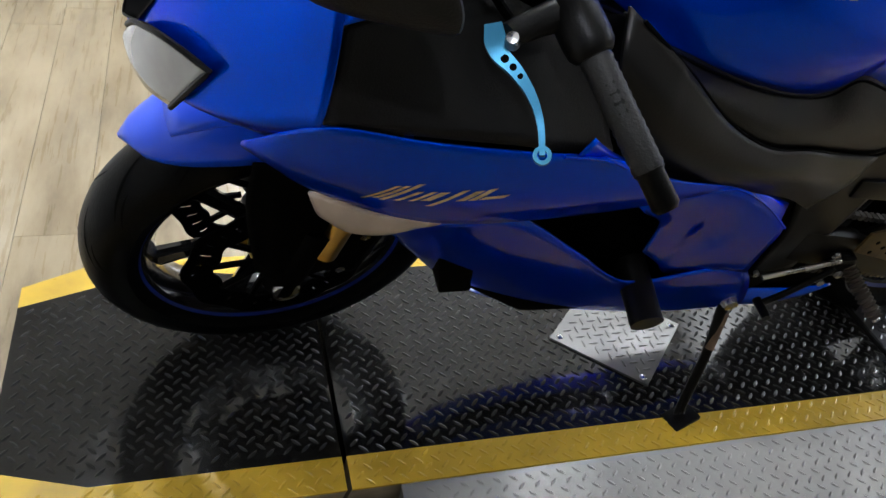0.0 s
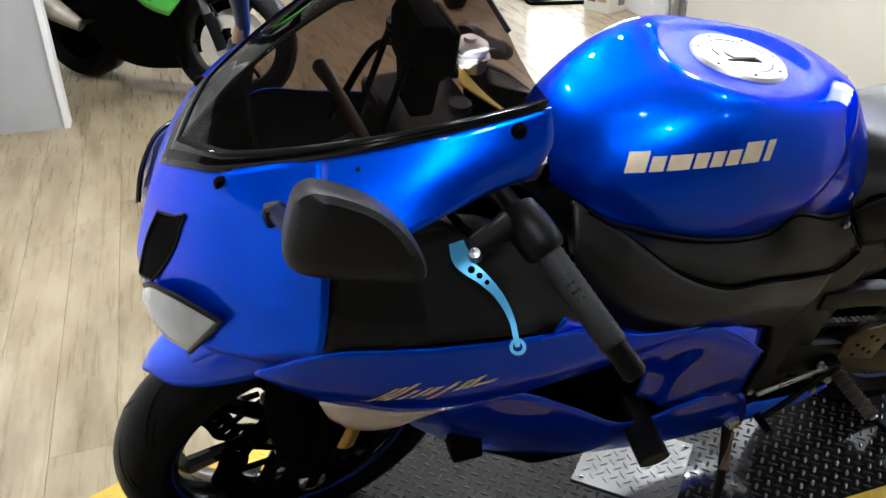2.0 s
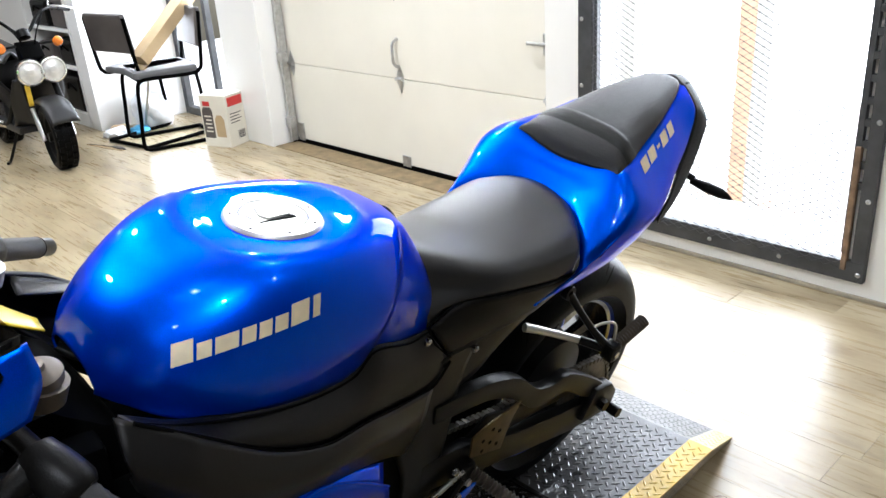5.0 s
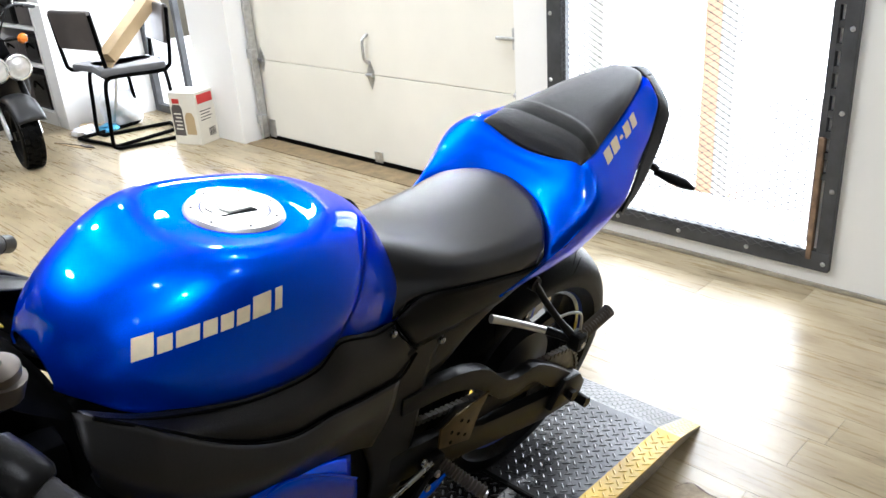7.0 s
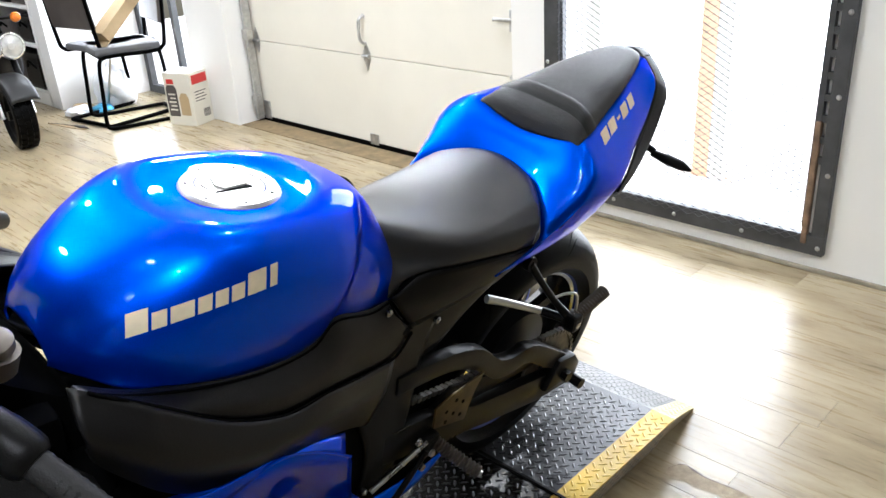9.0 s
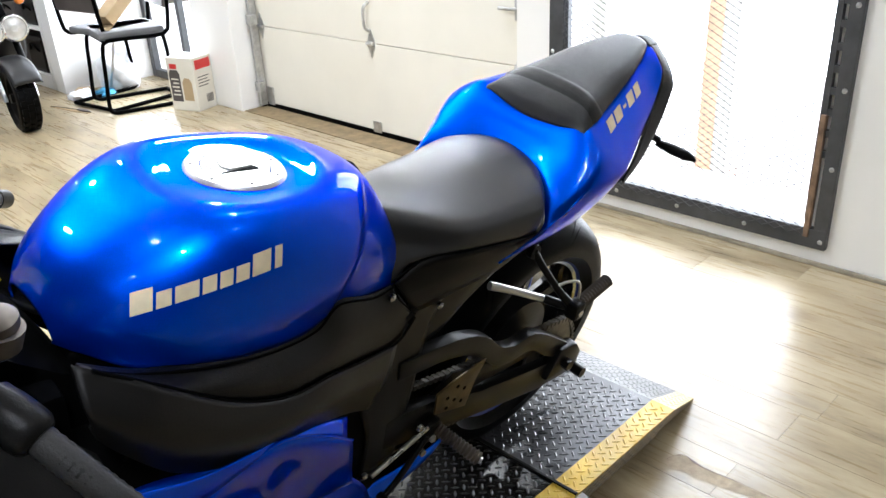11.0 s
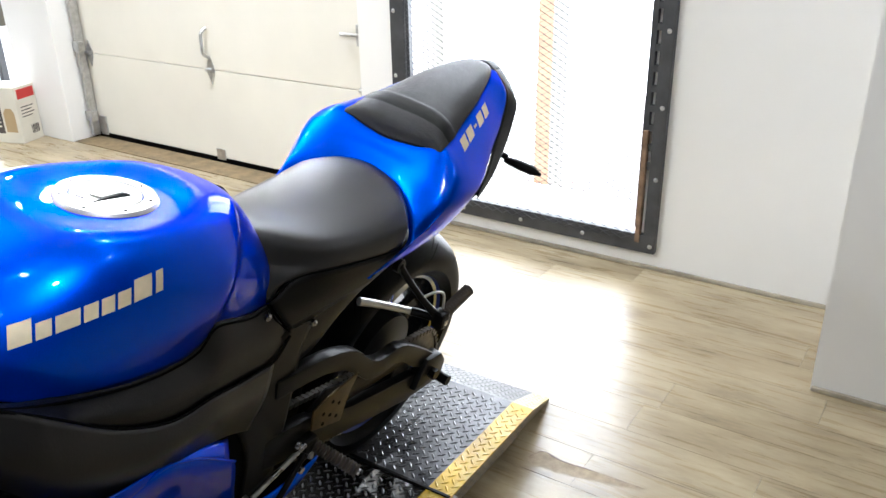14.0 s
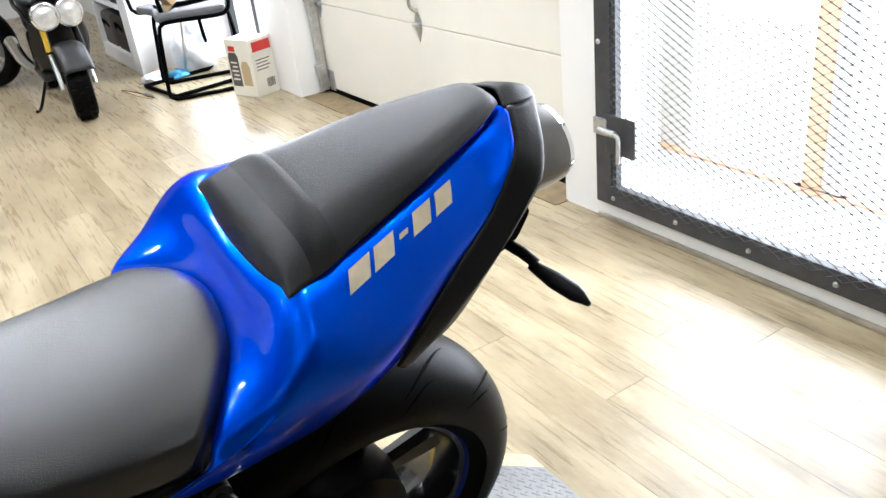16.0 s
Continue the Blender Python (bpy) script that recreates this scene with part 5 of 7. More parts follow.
cut = int(np.searchsorted(Vg[:, 16, 0], 0.594))
pad = sub("pillion_pad", bike, label="black pillion pad with a cross strap")
sheet("pad_bolster", Vg[: cut + 2], PADVINYL, pad, "smooth black vinyl bolster", 0.008)
sheet("pad_cover", Vg[cut + 1:], PADVINYL, pad, "matte black pad cover", 0.008)
centre_x = Vg[:, 16, 0]
strap = np.array([[[np.interp(x, centre_x, Vg[:, i, k]) for k in range(3)] for i in range(33)] for x in np.linspace(0.592, 0.628, 7)])
lift = np.array([0.0004, 0.0022, 0.0027, 0.0027, 0.0027, 0.0022, 0.0004])[:, None] * np.ones(33)
strap[:, :, 2] += lift
strap[:, :, 1] += np.sign(strap[:, :, 1] + 0.02) * np.abs(np.linspace(-1, 1, 33)) ** 4 * lift
sheet("pad_strap", strap, MATTE, pad, "black vinyl strap across the pad", 0.0)
W1 = [(0.893, 0.034, 0.974), (0.878, 0.068, 0.957), (0.852, 0.097, 0.938), (0.808, 0.119, 0.90), (0.746, 0.144, 0.868), (0.69, 0.168, 0.836), (0.652, 0.177, 0.803)]
W2 = [(0.925, 0.03, 0.970), (0.903, 0.072, 0.948), (0.88, 0.104, 0.925), (0.842, 0.123, 0.89), (0.786, 0.146, 0.852), (0.72, 0.165, 0.815), (0.668, 0.171, 0.788)]
W3 = [(0.951, 0.015, 0.962), (0.923, 0.07, 0.935), (0.90, 0.10, 0.912), (0.873, 0.114, 0.90), (0.83, 0.129, 0.865), (0.757, 0.148, 0.825), (0.69, 0.158, 0.784)]
W4 = [(0.945, 0.012, 0.93), (0.915, 0.06, 0.895), (0.89, 0.088, 0.865), (0.86, 0.10, 0.845), (0.82, 0.112, 0.815), (0.755, 0.13, 0.775), (0.695, 0.135, 0.757)]
trims = pair("tail_trim", patch([left(W1), left(W2), left(W3), left(W4)], 34, 14), BLACK, bike, "grained black tail trim")
trims[0].location.y = trims[1].location.y = -0.02
tc = patch([[(0.888, -0.055, 0.973), (0.90, -0.02, 0.98), (0.888, 0.015, 0.973)], [(0.92, -0.052, 0.971), (0.93, -0.02, 0.978), (0.92, 0.012, 0.971)], [(0.952, -0.036, 0.961), (0.957, -0.02, 0.964), (0.952, -0.004, 0.961)], [(0.945, -0.034, 0.93), (0.95, -0.02, 0.93), (0.945, -0.006, 0.93)]], 14, 12)
sheet("tail_cap", tc, BLACK, bike, "black tail end cap")
tl = patch([[(0.94, -0.05, 0.94), (0.952, -0.02, 0.95), (0.94, 0.01, 0.94)], [(0.935, -0.085, 0.91), (0.962, -0.02, 0.91), (0.935, 0.045, 0.91)], [(0.915, -0.095, 0.868), (0.94, -0.02, 0.865), (0.915, 0.055, 0.868)]], 14, 10)
sheet("tail_lamp", tl, LENS, bike, "clear tail lamp lens")
# silencer end under the tail
sil = sub("silencer", bike, pose(0.90, -0.02, 0.882, 0, -14, 90) @ Matrix.Diagonal((1.2, 1, 1, 1)), "polished silencer under the tail")
lathe("silencer_can", [(0.044, 0.2), (0.05, 0.16), (0.052, 0.0), (0.052, -0.06), (0.049, -0.085)], DARKSTEEL, sil, n=36)
lathe("silencer_tip", [(0.049, -0.085), (0.046, -0.094), (0.040, -0.09), (0.038, -0.06), (0.0, -0.05)], CHROME, sil, "bright rolled silencer tip", n=36)
lathe("silencer_outlet", [(0.034, -0.072), (0.034, -0.052), (0.0, -0.0515)], VOID, sil, "dark outlet", n=28)
slab("rear_inner_fender", [(0.40, 0.70), (0.70, 0.70), (0.90, 0.80), (0.92, 0.84), (0.60, 0.78), (0.42, 0.74)], -0.09, 0.09, VOID, bike, bevel=0.01)
slab("plate_bracket", [(0.83, 0.80), (0.915, 0.80), (0.93, 0.76), (0.91, 0.75), (0.88, 0.765)], -0.02, 0.02, VOID, bike, bevel=0.005)
for s in (-1, 1):
    sig = sub("turn_signal", bike, label="slim black turn signal")
    tube("signal_stalk", [(0.872, 0.03 * s, 0.795), (0.887, 0.10 * s, 0.797), (0.895, 0.13 * s, 0.79)], [0.007, 0.008, 0.007], BLACK, sig, samples=6)
    tube("signal_body", [(0.892, 0.125 * s, 0.786), (0.90, 0.16 * s, 0.782), (0.908, 0.19 * s, 0.778), (0.912, 0.212 * s, 0.774)], [0.007, 0.0115, 0.011, 0.003], BLACK, sig, samples=10)

tg = patch([[(-0.352, 0.03, 0.882), (-0.395, 0.03, 0.912), (-0.437, 0.03, 0.944)], [(-0.346, 0.07, 0.866), (-0.387, 0.068, 0.902), (-0.423, 0.066, 0.938)], [(-0.338, 0.105, 0.848), (-0.375, 0.105, 0.885), (-0.409, 0.105, 0.926)]], 12, 10)
tag_ob = sheet("caution_tag", tg, TAGYELLOW, bike, "yellow plastic caution tag by the steering head", 0.002)
decal_blocks("tag_print", tg, (-0.43, 0.042, 0.94), (-0.365, 0.042, 0.888), (0.02, 0.055, -0.01), [(0.1 + 0.11 * k, 0.15 + 0.11 * k, 0.12, 0.85 - 0.2 * (k % 3)) for k in range(7)], TAGPRINT, tag_ob, lean=0.0, lift=0.002, side=1)
for s, fx, fy, fz in ((-1, -0.41, -0.118, 0.945), (1, -0.383, 0.138, 0.935)):
    lathe("fork_cap", [(0.0, -0.013), (0.009, -0.013), (0.0095, -0.007), (0.020, -0.006), (0.026, -0.002), (0.026, 0.008)], CAPALU if s > 0 else STALK, bike, "fork cap", n=24).matrix_local = Matrix.Translation((fx, fy, fz)) @ Matrix.Rotation(radians(-90), 4, "X")
    tube("bar_clamp", [(fx, fy, fz - 0.008), (fx - 0.005, fy, fz - 0.03)], [0.031, 0.029], ALU if s > 0 else STALK, bike, "bare alloy bar clamp", n=20)


# ---- windscreen, controls, mirrors ----
q1 = [(-0.805, 0.0, 0.908), (-0.777, 0.05, 0.933), (-0.742, 0.092, 0.953), (-0.65, 0.15, 0.994), (-0.55, 0.188, 1.03), (-0.437, 0.21, 1.062)]
q2 = [(-0.715, 0.0, 1.0), (-0.70, 0.04, 1.0), (-0.675, 0.08, 1.004), (-0.61, 0.125, 1.024), (-0.53, 0.16, 1.048), (-0.445, 0.185, 1.072)]
q3 = [(-0.60, 0.0, 1.085), (-0.59, 0.035, 1.084), (-0.57, 0.065, 1.08), (-0.535, 0.10, 1.078), (-0.49, 0.13, 1.08), (-0.45, 0.155, 1.084)]
q4 = [(-0.485, 0.0, 1.15), (-0.482, 0.03, 1.149), (-0.477, 0.06, 1.14), (-0.47, 0.085, 1.125), (-0.46, 0.11, 1.108), (-0.453, 0.13, 1.096)]
shield = patch([left(q1), left(q2), left(q3), left(q4)], 30, 24)
sheet("windscreen", shield, SMOKE, bike, "smoked tinted windscreen", 0.0, mirror=True)
border = [tuple(np.array(a) + (np.array(b) - np.array(a)) * f) for a, b, f in zip(q1, q2, (0.26, 0.26, 0.24, 0.18, 0.12, 0.06))]
rim_g = patch([left([(x - 0.004, w * 1.015, z - 0.009) for x, w, z in q1]), left(border)], 30, 4)
rim_g[:, :, 2] += 0.0025
sheet("screen_border", rim_g, SCREENBLACK, bike, "black painted screen border", 0.0015, mirror=True)
for x, s, z in ((-0.748, 0.105, 0.938), (-0.616, 0.18, 0.985), (-0.468, 0.219, 1.038)):
    for sg2 in (-1, 1):
        lathe("screen_screw", [(0.0, -0.004), (0.006, -0.003), (0.008, 0.0), (0.008, 0.005)], VOID, bike, n=12, centre=(x, sg2 * s, z))

top_edge = left(q4)[::-1] + [(x, -y, z) for x, y, z in left(q4)[1:]]
tube("screen_lip", [(x + 0.001, y, z + 0.001) for x, y, z in top_edge], 0.0028, SCREENBLACK, bike, "rolled top edge of the screen", n=8, samples=40)
# nose intake and head lamps
for s in (-1, 1):
    def sd(pts):
        return [(x, s * y, z) for x, y, z in pts]
    if s < 0:
        it = patch([sd([(-0.818, 0.05, 0.872), (-0.803, 0.074, 0.882), (-0.79, 0.094, 0.897)]), sd([(-0.838, 0.055, 0.835), (-0.822, 0.078, 0.845), (-0.808, 0.098, 0.852)]), sd([(-0.852, 0.05, 0.785), (-0.846, 0.066, 0.79), (-0.838, 0.08, 0.797)])], 10, 12)
        it[:, :, 0] -= 0.001
        it[:, :, 1] += s * 0.001
        sheet("air_intake", it, VOID, bike, "black nose air intake", 0.002)
        rimi = [tuple(it[0, i]) for i in range(0, 10, 3)] + [tuple(it[j, -1]) for j in range(2, 12, 3)] + [tuple(it[-1, i]) for i in (9, 4, 0)] + [tuple(it[j, 0]) for j in (8, 4, 0)]
        tube("intake_rim", rimi, 0.0016, BLACK, bike, n=6, samples=50)
    hl = patch([sd([(-0.842, 0.074, 0.79), (-0.831, 0.107, 0.818), (-0.805, 0.154, 0.838), (-0.766, 0.197, 0.834)]), sd([(-0.847, 0.084, 0.784), (-0.836, 0.116, 0.793), (-0.812, 0.152, 0.802), (-0.781, 0.187, 0.808)]), sd([(-0.847, 0.089, 0.777), (-0.84, 0.112, 0.768), (-0.826, 0.136, 0.759), (-0.804, 0.162, 0.759)])], 18, 12)
    hl[:, :, 0] -= 0.006
    hl[:, :, 1] += s * 0.005
    sheet("head_lamp", hl, LENS, bike, "clear head lamp lens", 0.004)
    tube("lamp_trim", [tuple(hl[0, i]) for i in range(18)] + [tuple(hl[j, -1]) for j in range(2, 12)], 0.0035, BLACK, bike, n=6)
    # front indicator lens in the fairing
    lg = patch([sd([(-0.675, 0.205, 0.668), (-0.655, 0.225, 0.683), (-0.60, 0.238, 0.664), (-0.528, 0.243, 0.65)]), sd([(-0.662, 0.21, 0.635), (-0.635, 0.228, 0.632), (-0.59, 0.235, 0.627), (-0.54, 0.238, 0.64)]), sd([(-0.642, 0.19, 0.60), (-0.62, 0.2, 0.588), (-0.58, 0.21, 0.595), (-0.545, 0.225, 0.63)])], 16, 10)
    sheet("front_indicator", lg, PEACH, bike, "clear front indicator lens", 0.004)

# handlebars, grips and levers
for s in (-1, 1):
    base, inn, end = Vector((-0.455, 0.115, 0.915)), Vector((-0.425, 0.245, 0.892)), Vector((-0.368, 0.362, 0.818))

    def P3(v):
        """The bars are turned: the far one has swung back."""
        if s < 0:
            return (v[0], -v[1], v[2])
        a, dx = radians(20), v[0] + 0.45
        return (-0.45 + dx * math.cos(a) + v[1] * math.sin(a), v[1] * math.cos(a) - dx * math.sin(a), v[2])

    tube("handlebar", [P3(base), P3(inn), P3(inn.lerp(end, 0.9))], 0.012, BLACK, bike, samples=14)
    ax = (end - inn).normalized()
    grip_pts = [P3(inn + ax * d) for d in np.linspace(0.0, 0.118, 25)]
    tube("grip", grip_pts, [0.0163 if i % 2 else 0.0152 for i in range(25)], GRIP, bike, "worn ribbed rubber grip", n=18)
    tube("bar_weight", [P3(inn + ax * d) for d in (0.118, 0.122, 0.155, 0.16)], [0.0165, 0.0135, 0.014, 0.010], BLACK, bike, "black bar-end weight", n=18)
    tube("switch_housing", [P3(inn - ax * 0.05 + Vector((0, -0.012, 0.006))), P3(inn - ax * 0.04), P3(inn - ax * 0.01), P3(inn)], [0.018, 0.025, 0.025, 0.019], BLACK, bike, "black switch housing", n=16, samples=8)
    tube("lever_perch", [P3((-0.44, 0.20, 0.908)), P3((-0.475, 0.215, 0.908)), P3((-0.51, 0.23, 0.902))], [0.02, 0.014, 0.012], BLACK, bike, samples=6)
    # flat machined lever: outline swept along a bent line
    mids = spline([(-0.522, 0.218, 0.905), (-0.516, 0.232, 0.886), (-0.50, 0.25, 0.876), (-0.486, 0.267, 0.862), (-0.478, 0.286, 0.845), (-0.479, 0.311, 0.829)], 26)
    wid = np.interp(np.linspace(0, 1, 26), [0, 0.12, 0.3, 0.5, 0.7, 0.9, 1.0], [0.008, 0.0105, 0.0075, 0.0052, 0.0038, 0.003, 0.0028])
    verts, faces = [], []
    nrm = Vector((-0.35, 0.45, 0.82)).normalized()
    for i in range(26):
        tdir = Vector(mids[min(i + 1, 25)] - mids[max(i - 1, 0)]).normalized()
        across = nrm.cross(tdir).normalized()
        for a, b in ((-1, -1), (1, -1), (1, 1), (-1, 1)):
            v = Vector(mids[i]) + across * (a * wid[i]) + nrm * (b * 0.0035)
            verts.append(P3(v))
    for i in range(25):
        faces += [(i * 4 + k, i * 4 + (k + 1) % 4, i * 4 + 4 + (k + 1) % 4, i * 4 + 4 + k) for k in range(4)]
    faces += [(0, 1, 2, 3), (100, 101, 102, 103)]
    mesh_object("clutch_lever" if s < 0 else "brake_lever", verts, faces, LEVER, bike, "blue anodised lever with three holes", sharp=30)
    Rm = nrm.to_track_quat("Y", "Z").to_matrix().to_4x4()
    for d, r in ((7, 0.004), (9, 0.0034), (11, 0.0028)):
        h = lathe("lever_hole", [(0.0, -0.0042), (r, -0.0042), (r, 0.0042), (0.0, 0.0042)], VOID, bike, n=12)
        h.matrix_local = Matrix.Translation(P3(mids[d])) @ (Rm if s > 0 else Matrix.Scale(-1, 4, (0, 1, 0)) @ Rm)
    e = lathe("lever_ring", [(0.005, -0.0035), (0.009, -0.0035), (0.009, 0.0035), (0.005, 0.0035)], LEVER, bike, n=18, closed=True)
    e.matrix_local = Matrix.Translation(P3(mids[25])) @ (Rm if s > 0 else Matrix.Scale(-1, 4, (0, 1, 0)) @ Rm)
    p = lathe("pivot_bolt", [(0.0, 0.009), (0.006, 0.008), (0.007, 0.004), (0.007, -0.008)], STEEL, bike, n=12)
    p.matrix_local = Matrix.Translation(P3((-0.508, 0.238, 0.903))) @ (Rm if s > 0 else Matrix.Scale(-1, 4, (0, 1, 0)) @ Rm)
    if s > 0:
        continue
    # mirror on its stalk
    mir = sub("mirror", bike, label="black mirror housing on a short stalk")
    mo = [(-0.69, 1.09), (-0.668, 1.082), (-0.64, 1.066), (-0.618, 1.042), (-0.602, 1.012), (-0.597, 0.992), (-0.603, 0.982), (-0.64, 0.985), (-0.68, 0.992), (-0.708, 1.002), (-0.718, 1.02), (-0.716, 1.045), (-0.708, 1.076), (-0.70, 1.087)]
    ring = np.array(spline([(x, 0, z) for x, z in mo + mo[:1]], 41)[:-1])
    cen = ring.mean(0)
    vv, ff = [], []
    for f, off in ((1.0, 0.29), (1.0, 0.318), (0.985, 0.328), (0.94, 0.335), (0.8, 0.341), (0.45, 0.345)):
        for q in ring:
            pt = cen + (q - cen) * f
            sw = off + 0.3 * (pt[0] - cen[0])
            vv.append((pt[0] - 0.15 * (sw - 0.33), s * sw, pt[2] + 0.5 * (sw - 0.33)))
    n40 = 40
    for r in range(5):
        ff += [(r * n40 + i, r * n40 + (i + 1) % n40, (r + 1) * n40 + (i + 1) % n40, (r + 1) * n40 + i) for i in range(n40)]
    ff += [tuple(range(n40)), tuple(range(5 * n40, 6 * n40))]
    mesh_object("housing", vv, ff, MATTE, mir, sharp=35)
    gl = []
    for q in ring:
        pt = cen + (q - cen) * 0.92
        sw = 0.287 + 0.3 * (pt[0] - cen[0])
        gl.append((pt[0] - 0.15 * (sw - 0.33), s * sw, pt[2] + 0.5 * (sw - 0.33)))
    mesh_object("mirror_glass", gl, [tuple(range(n40))], MIRROR_GLASS, mir, smooth=False)
    tube("stalk", [(-0.70, s * 0.175, 0.945), (-0.70, s * 0.24, 0.985), (-0.685, s * 0.30, 1.02)], [0.010, 0.008, 0.012], BLACK, mir, samples=8)
# the other mirror is turned up, its glass towards the rider
GO = [(-0.671, 0.162, 1.109), (-0.673, 0.146, 1.088), (-0.664, 0.144, 1.066), (-0.641, 0.16, 1.043), (-0.627, 0.176, 1.04), (-0.605, 0.212, 1.052), (-0.593, 0.238, 1.071), (-0.588, 0.264, 1.10), (-0.60, 0.262, 1.13), (-0.628, 0.235, 1.142), (-0.655, 0.195, 1.135)]
gn = Vector((0.736, -0.578, 0.354)).normalized()
mir = sub("mirror", bike, label="black mirror turned up, its glass full of daylight")
ring = [Vector(p) for p in spline(GO + GO[:1], 45)[:-1]]
gc = sum(ring, Vector()) / len(ring)
vv, ff = [], []
for f, off in ((1.03, 0.0), (1.12, -0.004), (1.12, -0.022), (1.0, -0.036), (0.6, -0.05)):
    vv += [gc + (q - gc) * f + gn * off for q in ring]
for r in range(4):
    ff += [(r * 44 + i, r * 44 + (i + 1) % 44, (r + 1) * 44 + (i + 1) % 44, (r + 1) * 44 + i) for i in range(44)]
ff.append(tuple(range(176, 220)))
mesh_object("housing", vv, ff, BLACK, mir, sharp=35)
mesh_object("mirror_glass", [gc + (q - gc) * 1.035 - gn * 0.001 for q in ring], [tuple(range(44))], MIRROR_GLASS, mir, smooth=False)
tube("stalk", [(-0.69, 0.185, 0.94), (-0.683, 0.18, 0.97), (-0.685, 0.17, 1.02), (-0.676, 0.165, 1.06)], [0.0085, 0.0095, 0.013, 0.019], SATIN, mir, "slim black mirror stalk", samples=12)
tube("stalk_sleeve", [(-0.69, 0.185, 0.944), (-0.6855, 0.182, 0.962), (-0.683, 0.18, 0.974)], 0.0102, BRONZE, mir, "worn bronze sleeve", samples=8)
lathe("stalk_joint", [(0.0, -0.014), (0.014, -0.012), (0.017, 0.0), (0.014, 0.012), (0.0, 0.014)], BLACK, mir, n=20, centre=(-0.69, 0.187, 0.935))
box("stalk_base", (-0.715, -0.182, 0.93), (-0.69, -0.162, 0.955), BLACK, bike, bevel=0.008)
# dash and cables in the cockpit
slab("dash_panel", [(-0.522, 0.985), (-0.523, 1.04), (-0.51, 1.062), (-0.476, 1.058), (-0.464, 1.03), (-0.468, 0.995), (-0.49, 0.98)], -0.035, 0.06, VOID, bike, "black instrument panel", 0.012)
slab("dash_bezel", [(-0.475, 0.998), (-0.468, 1.045), (-0.462, 1.045), (-0.465, 0.998)], -0.028, 0.053, BLACK, bike, bevel=0.003)
slab("dash_neck", [(-0.52, 0.99), (-0.475, 0.99), (-0.485, 0.93), (-0.515, 0.93)], -0.015, 0.04, VOID, bike, bevel=0.006)
for yy in (-0.03, 0.05):
    rod("dash_stay", (-0.525, yy, 1.015), (-0.565, yy, 0.90), 0.0045, BLACK, bike, n=8)
tube("fairing_stay", [(-0.594, 0.13, 0.93), (-0.59, 0.05, 0.94), (-0.58, -0.052, 0.933), (-0.575, -0.11, 0.915)], [0.011, 0.008, 0.008, 0.007], STALK, bike, "worn metal fairing stay", samples=16)
# black duct panel inside the lower part of the screen
mixed = lambda f, dz: left([(x + (x2 - x) * f, w + (w2 - w) * f - 0.006, z + (z2 - z) * f - dz) for (x, w, z), (x2, w2, z2) in zip(q1, q2)])  # noqa: E731
duct = patch([mixed(0.0, 0.012), mixed(0.2, 0.02), mixed(0.36, 0.035)], 24, 8)
duct[:, :, 1] = np.minimum(duct[:, :, 1], 0.0)
sheet("inner_duct", duct, VOID, bike, "black duct panel under the screen", 0.003, mirror=True)
for k, (a, b) in enumerate((((-0.50, 0.20, 0.90), (-0.62, 0.10, 0.86)), ((-0.47, 0.18, 0.92), (-0.60, 0.05, 0.90)), ((-0.46, -0.18, 0.92), (-0.60, -0.05, 0.90)))):
    tube("cable", [(a[0], -a[1], a[2]), ((a[0] + b[0]) / 2, -(a[1] + b[1]) / 2 - 0.02, a[2] + 0.05), (b[0], -b[1], b[2])], 0.005, VOID, bike, samples=14, n=8)
tube("reservoir", [(-0.47, 0.20, 0.925), (-0.47, 0.20, 0.95)], 0.016, BLACK, bike, "small black brake fluid reservoir", n=16)
lathe("steering_stem_nut", [(0.0, 0.01), (0.015, 0.01), (0.016, 0.0)], BLACK, bike, n=12).matrix_local = Matrix.Translation((-0.445, 0, 0.925)) @ up
slab("silver_clip", [(-0.592, 0.872), (-0.59, 0.892), (-0.573, 0.89), (-0.571, 0.872)], -0.215, -0.21, ALU, bike)

# ---- swingarm, chain, foot pegs, stand ----
arm = sub("swingarm", bike, label="black alloy swingarm with upper brace")
for s in (-1, 1):
    def sy(pts):
        return [(x, s * y, z) for x, y, z in pts]
    slab("arm_beam", [(0.14, 0.46), (0.26, 0.435), (0.40, 0.376), (0.575, 0.333), (0.70, 0.305), (0.745, 0.298), (0.752, 0.262), (0.732, 0.238), (0.615, 0.252), (0.443, 0.298), (0.30, 0.34), (0.14, 0.385)], s * 0.115, s * 0.142, FRAME, arm, bevel=0.007)
    top_line = spline([(0.16, 0.585), (0.30, 0.565), (0.385, 0.53), (0.445, 0.472), (0.495, 0.452), (0.555, 0.45), (0.636, 0.398), (0.735, 0.32)], 22)
    low_line = spline([(0.722, 0.293), (0.62, 0.35), (0.55, 0.405), (0.49, 0.408), (0.435, 0.425), (0.37, 0.485), (0.29, 0.525), (0.16, 0.545)], 22)
    slab("arm_brace", [tuple(q) for q in np.vstack([top_line, low_line])], s * 0.118, s * 0.146, FRAME, arm, bevel=0.006)
    slab("axle_block", [(0.62, 0.285), (0.66, 0.355), (0.72, 0.345), (0.745, 0.31), (0.735, 0.275)], s * 0.125, s * 0.158, FRAME, arm, bevel=0.008)
    rod("axle_nut", (0.68, s * 0.158, 0.31), (0.68, s * 0.174, 0.31), 0.014, FRAME, arm, n=6)
    rod("stand_spool", (0.725, s * 0.155, 0.272), (0.725, s * 0.185, 0.272), 0.013, BLACK, arm, n=14)
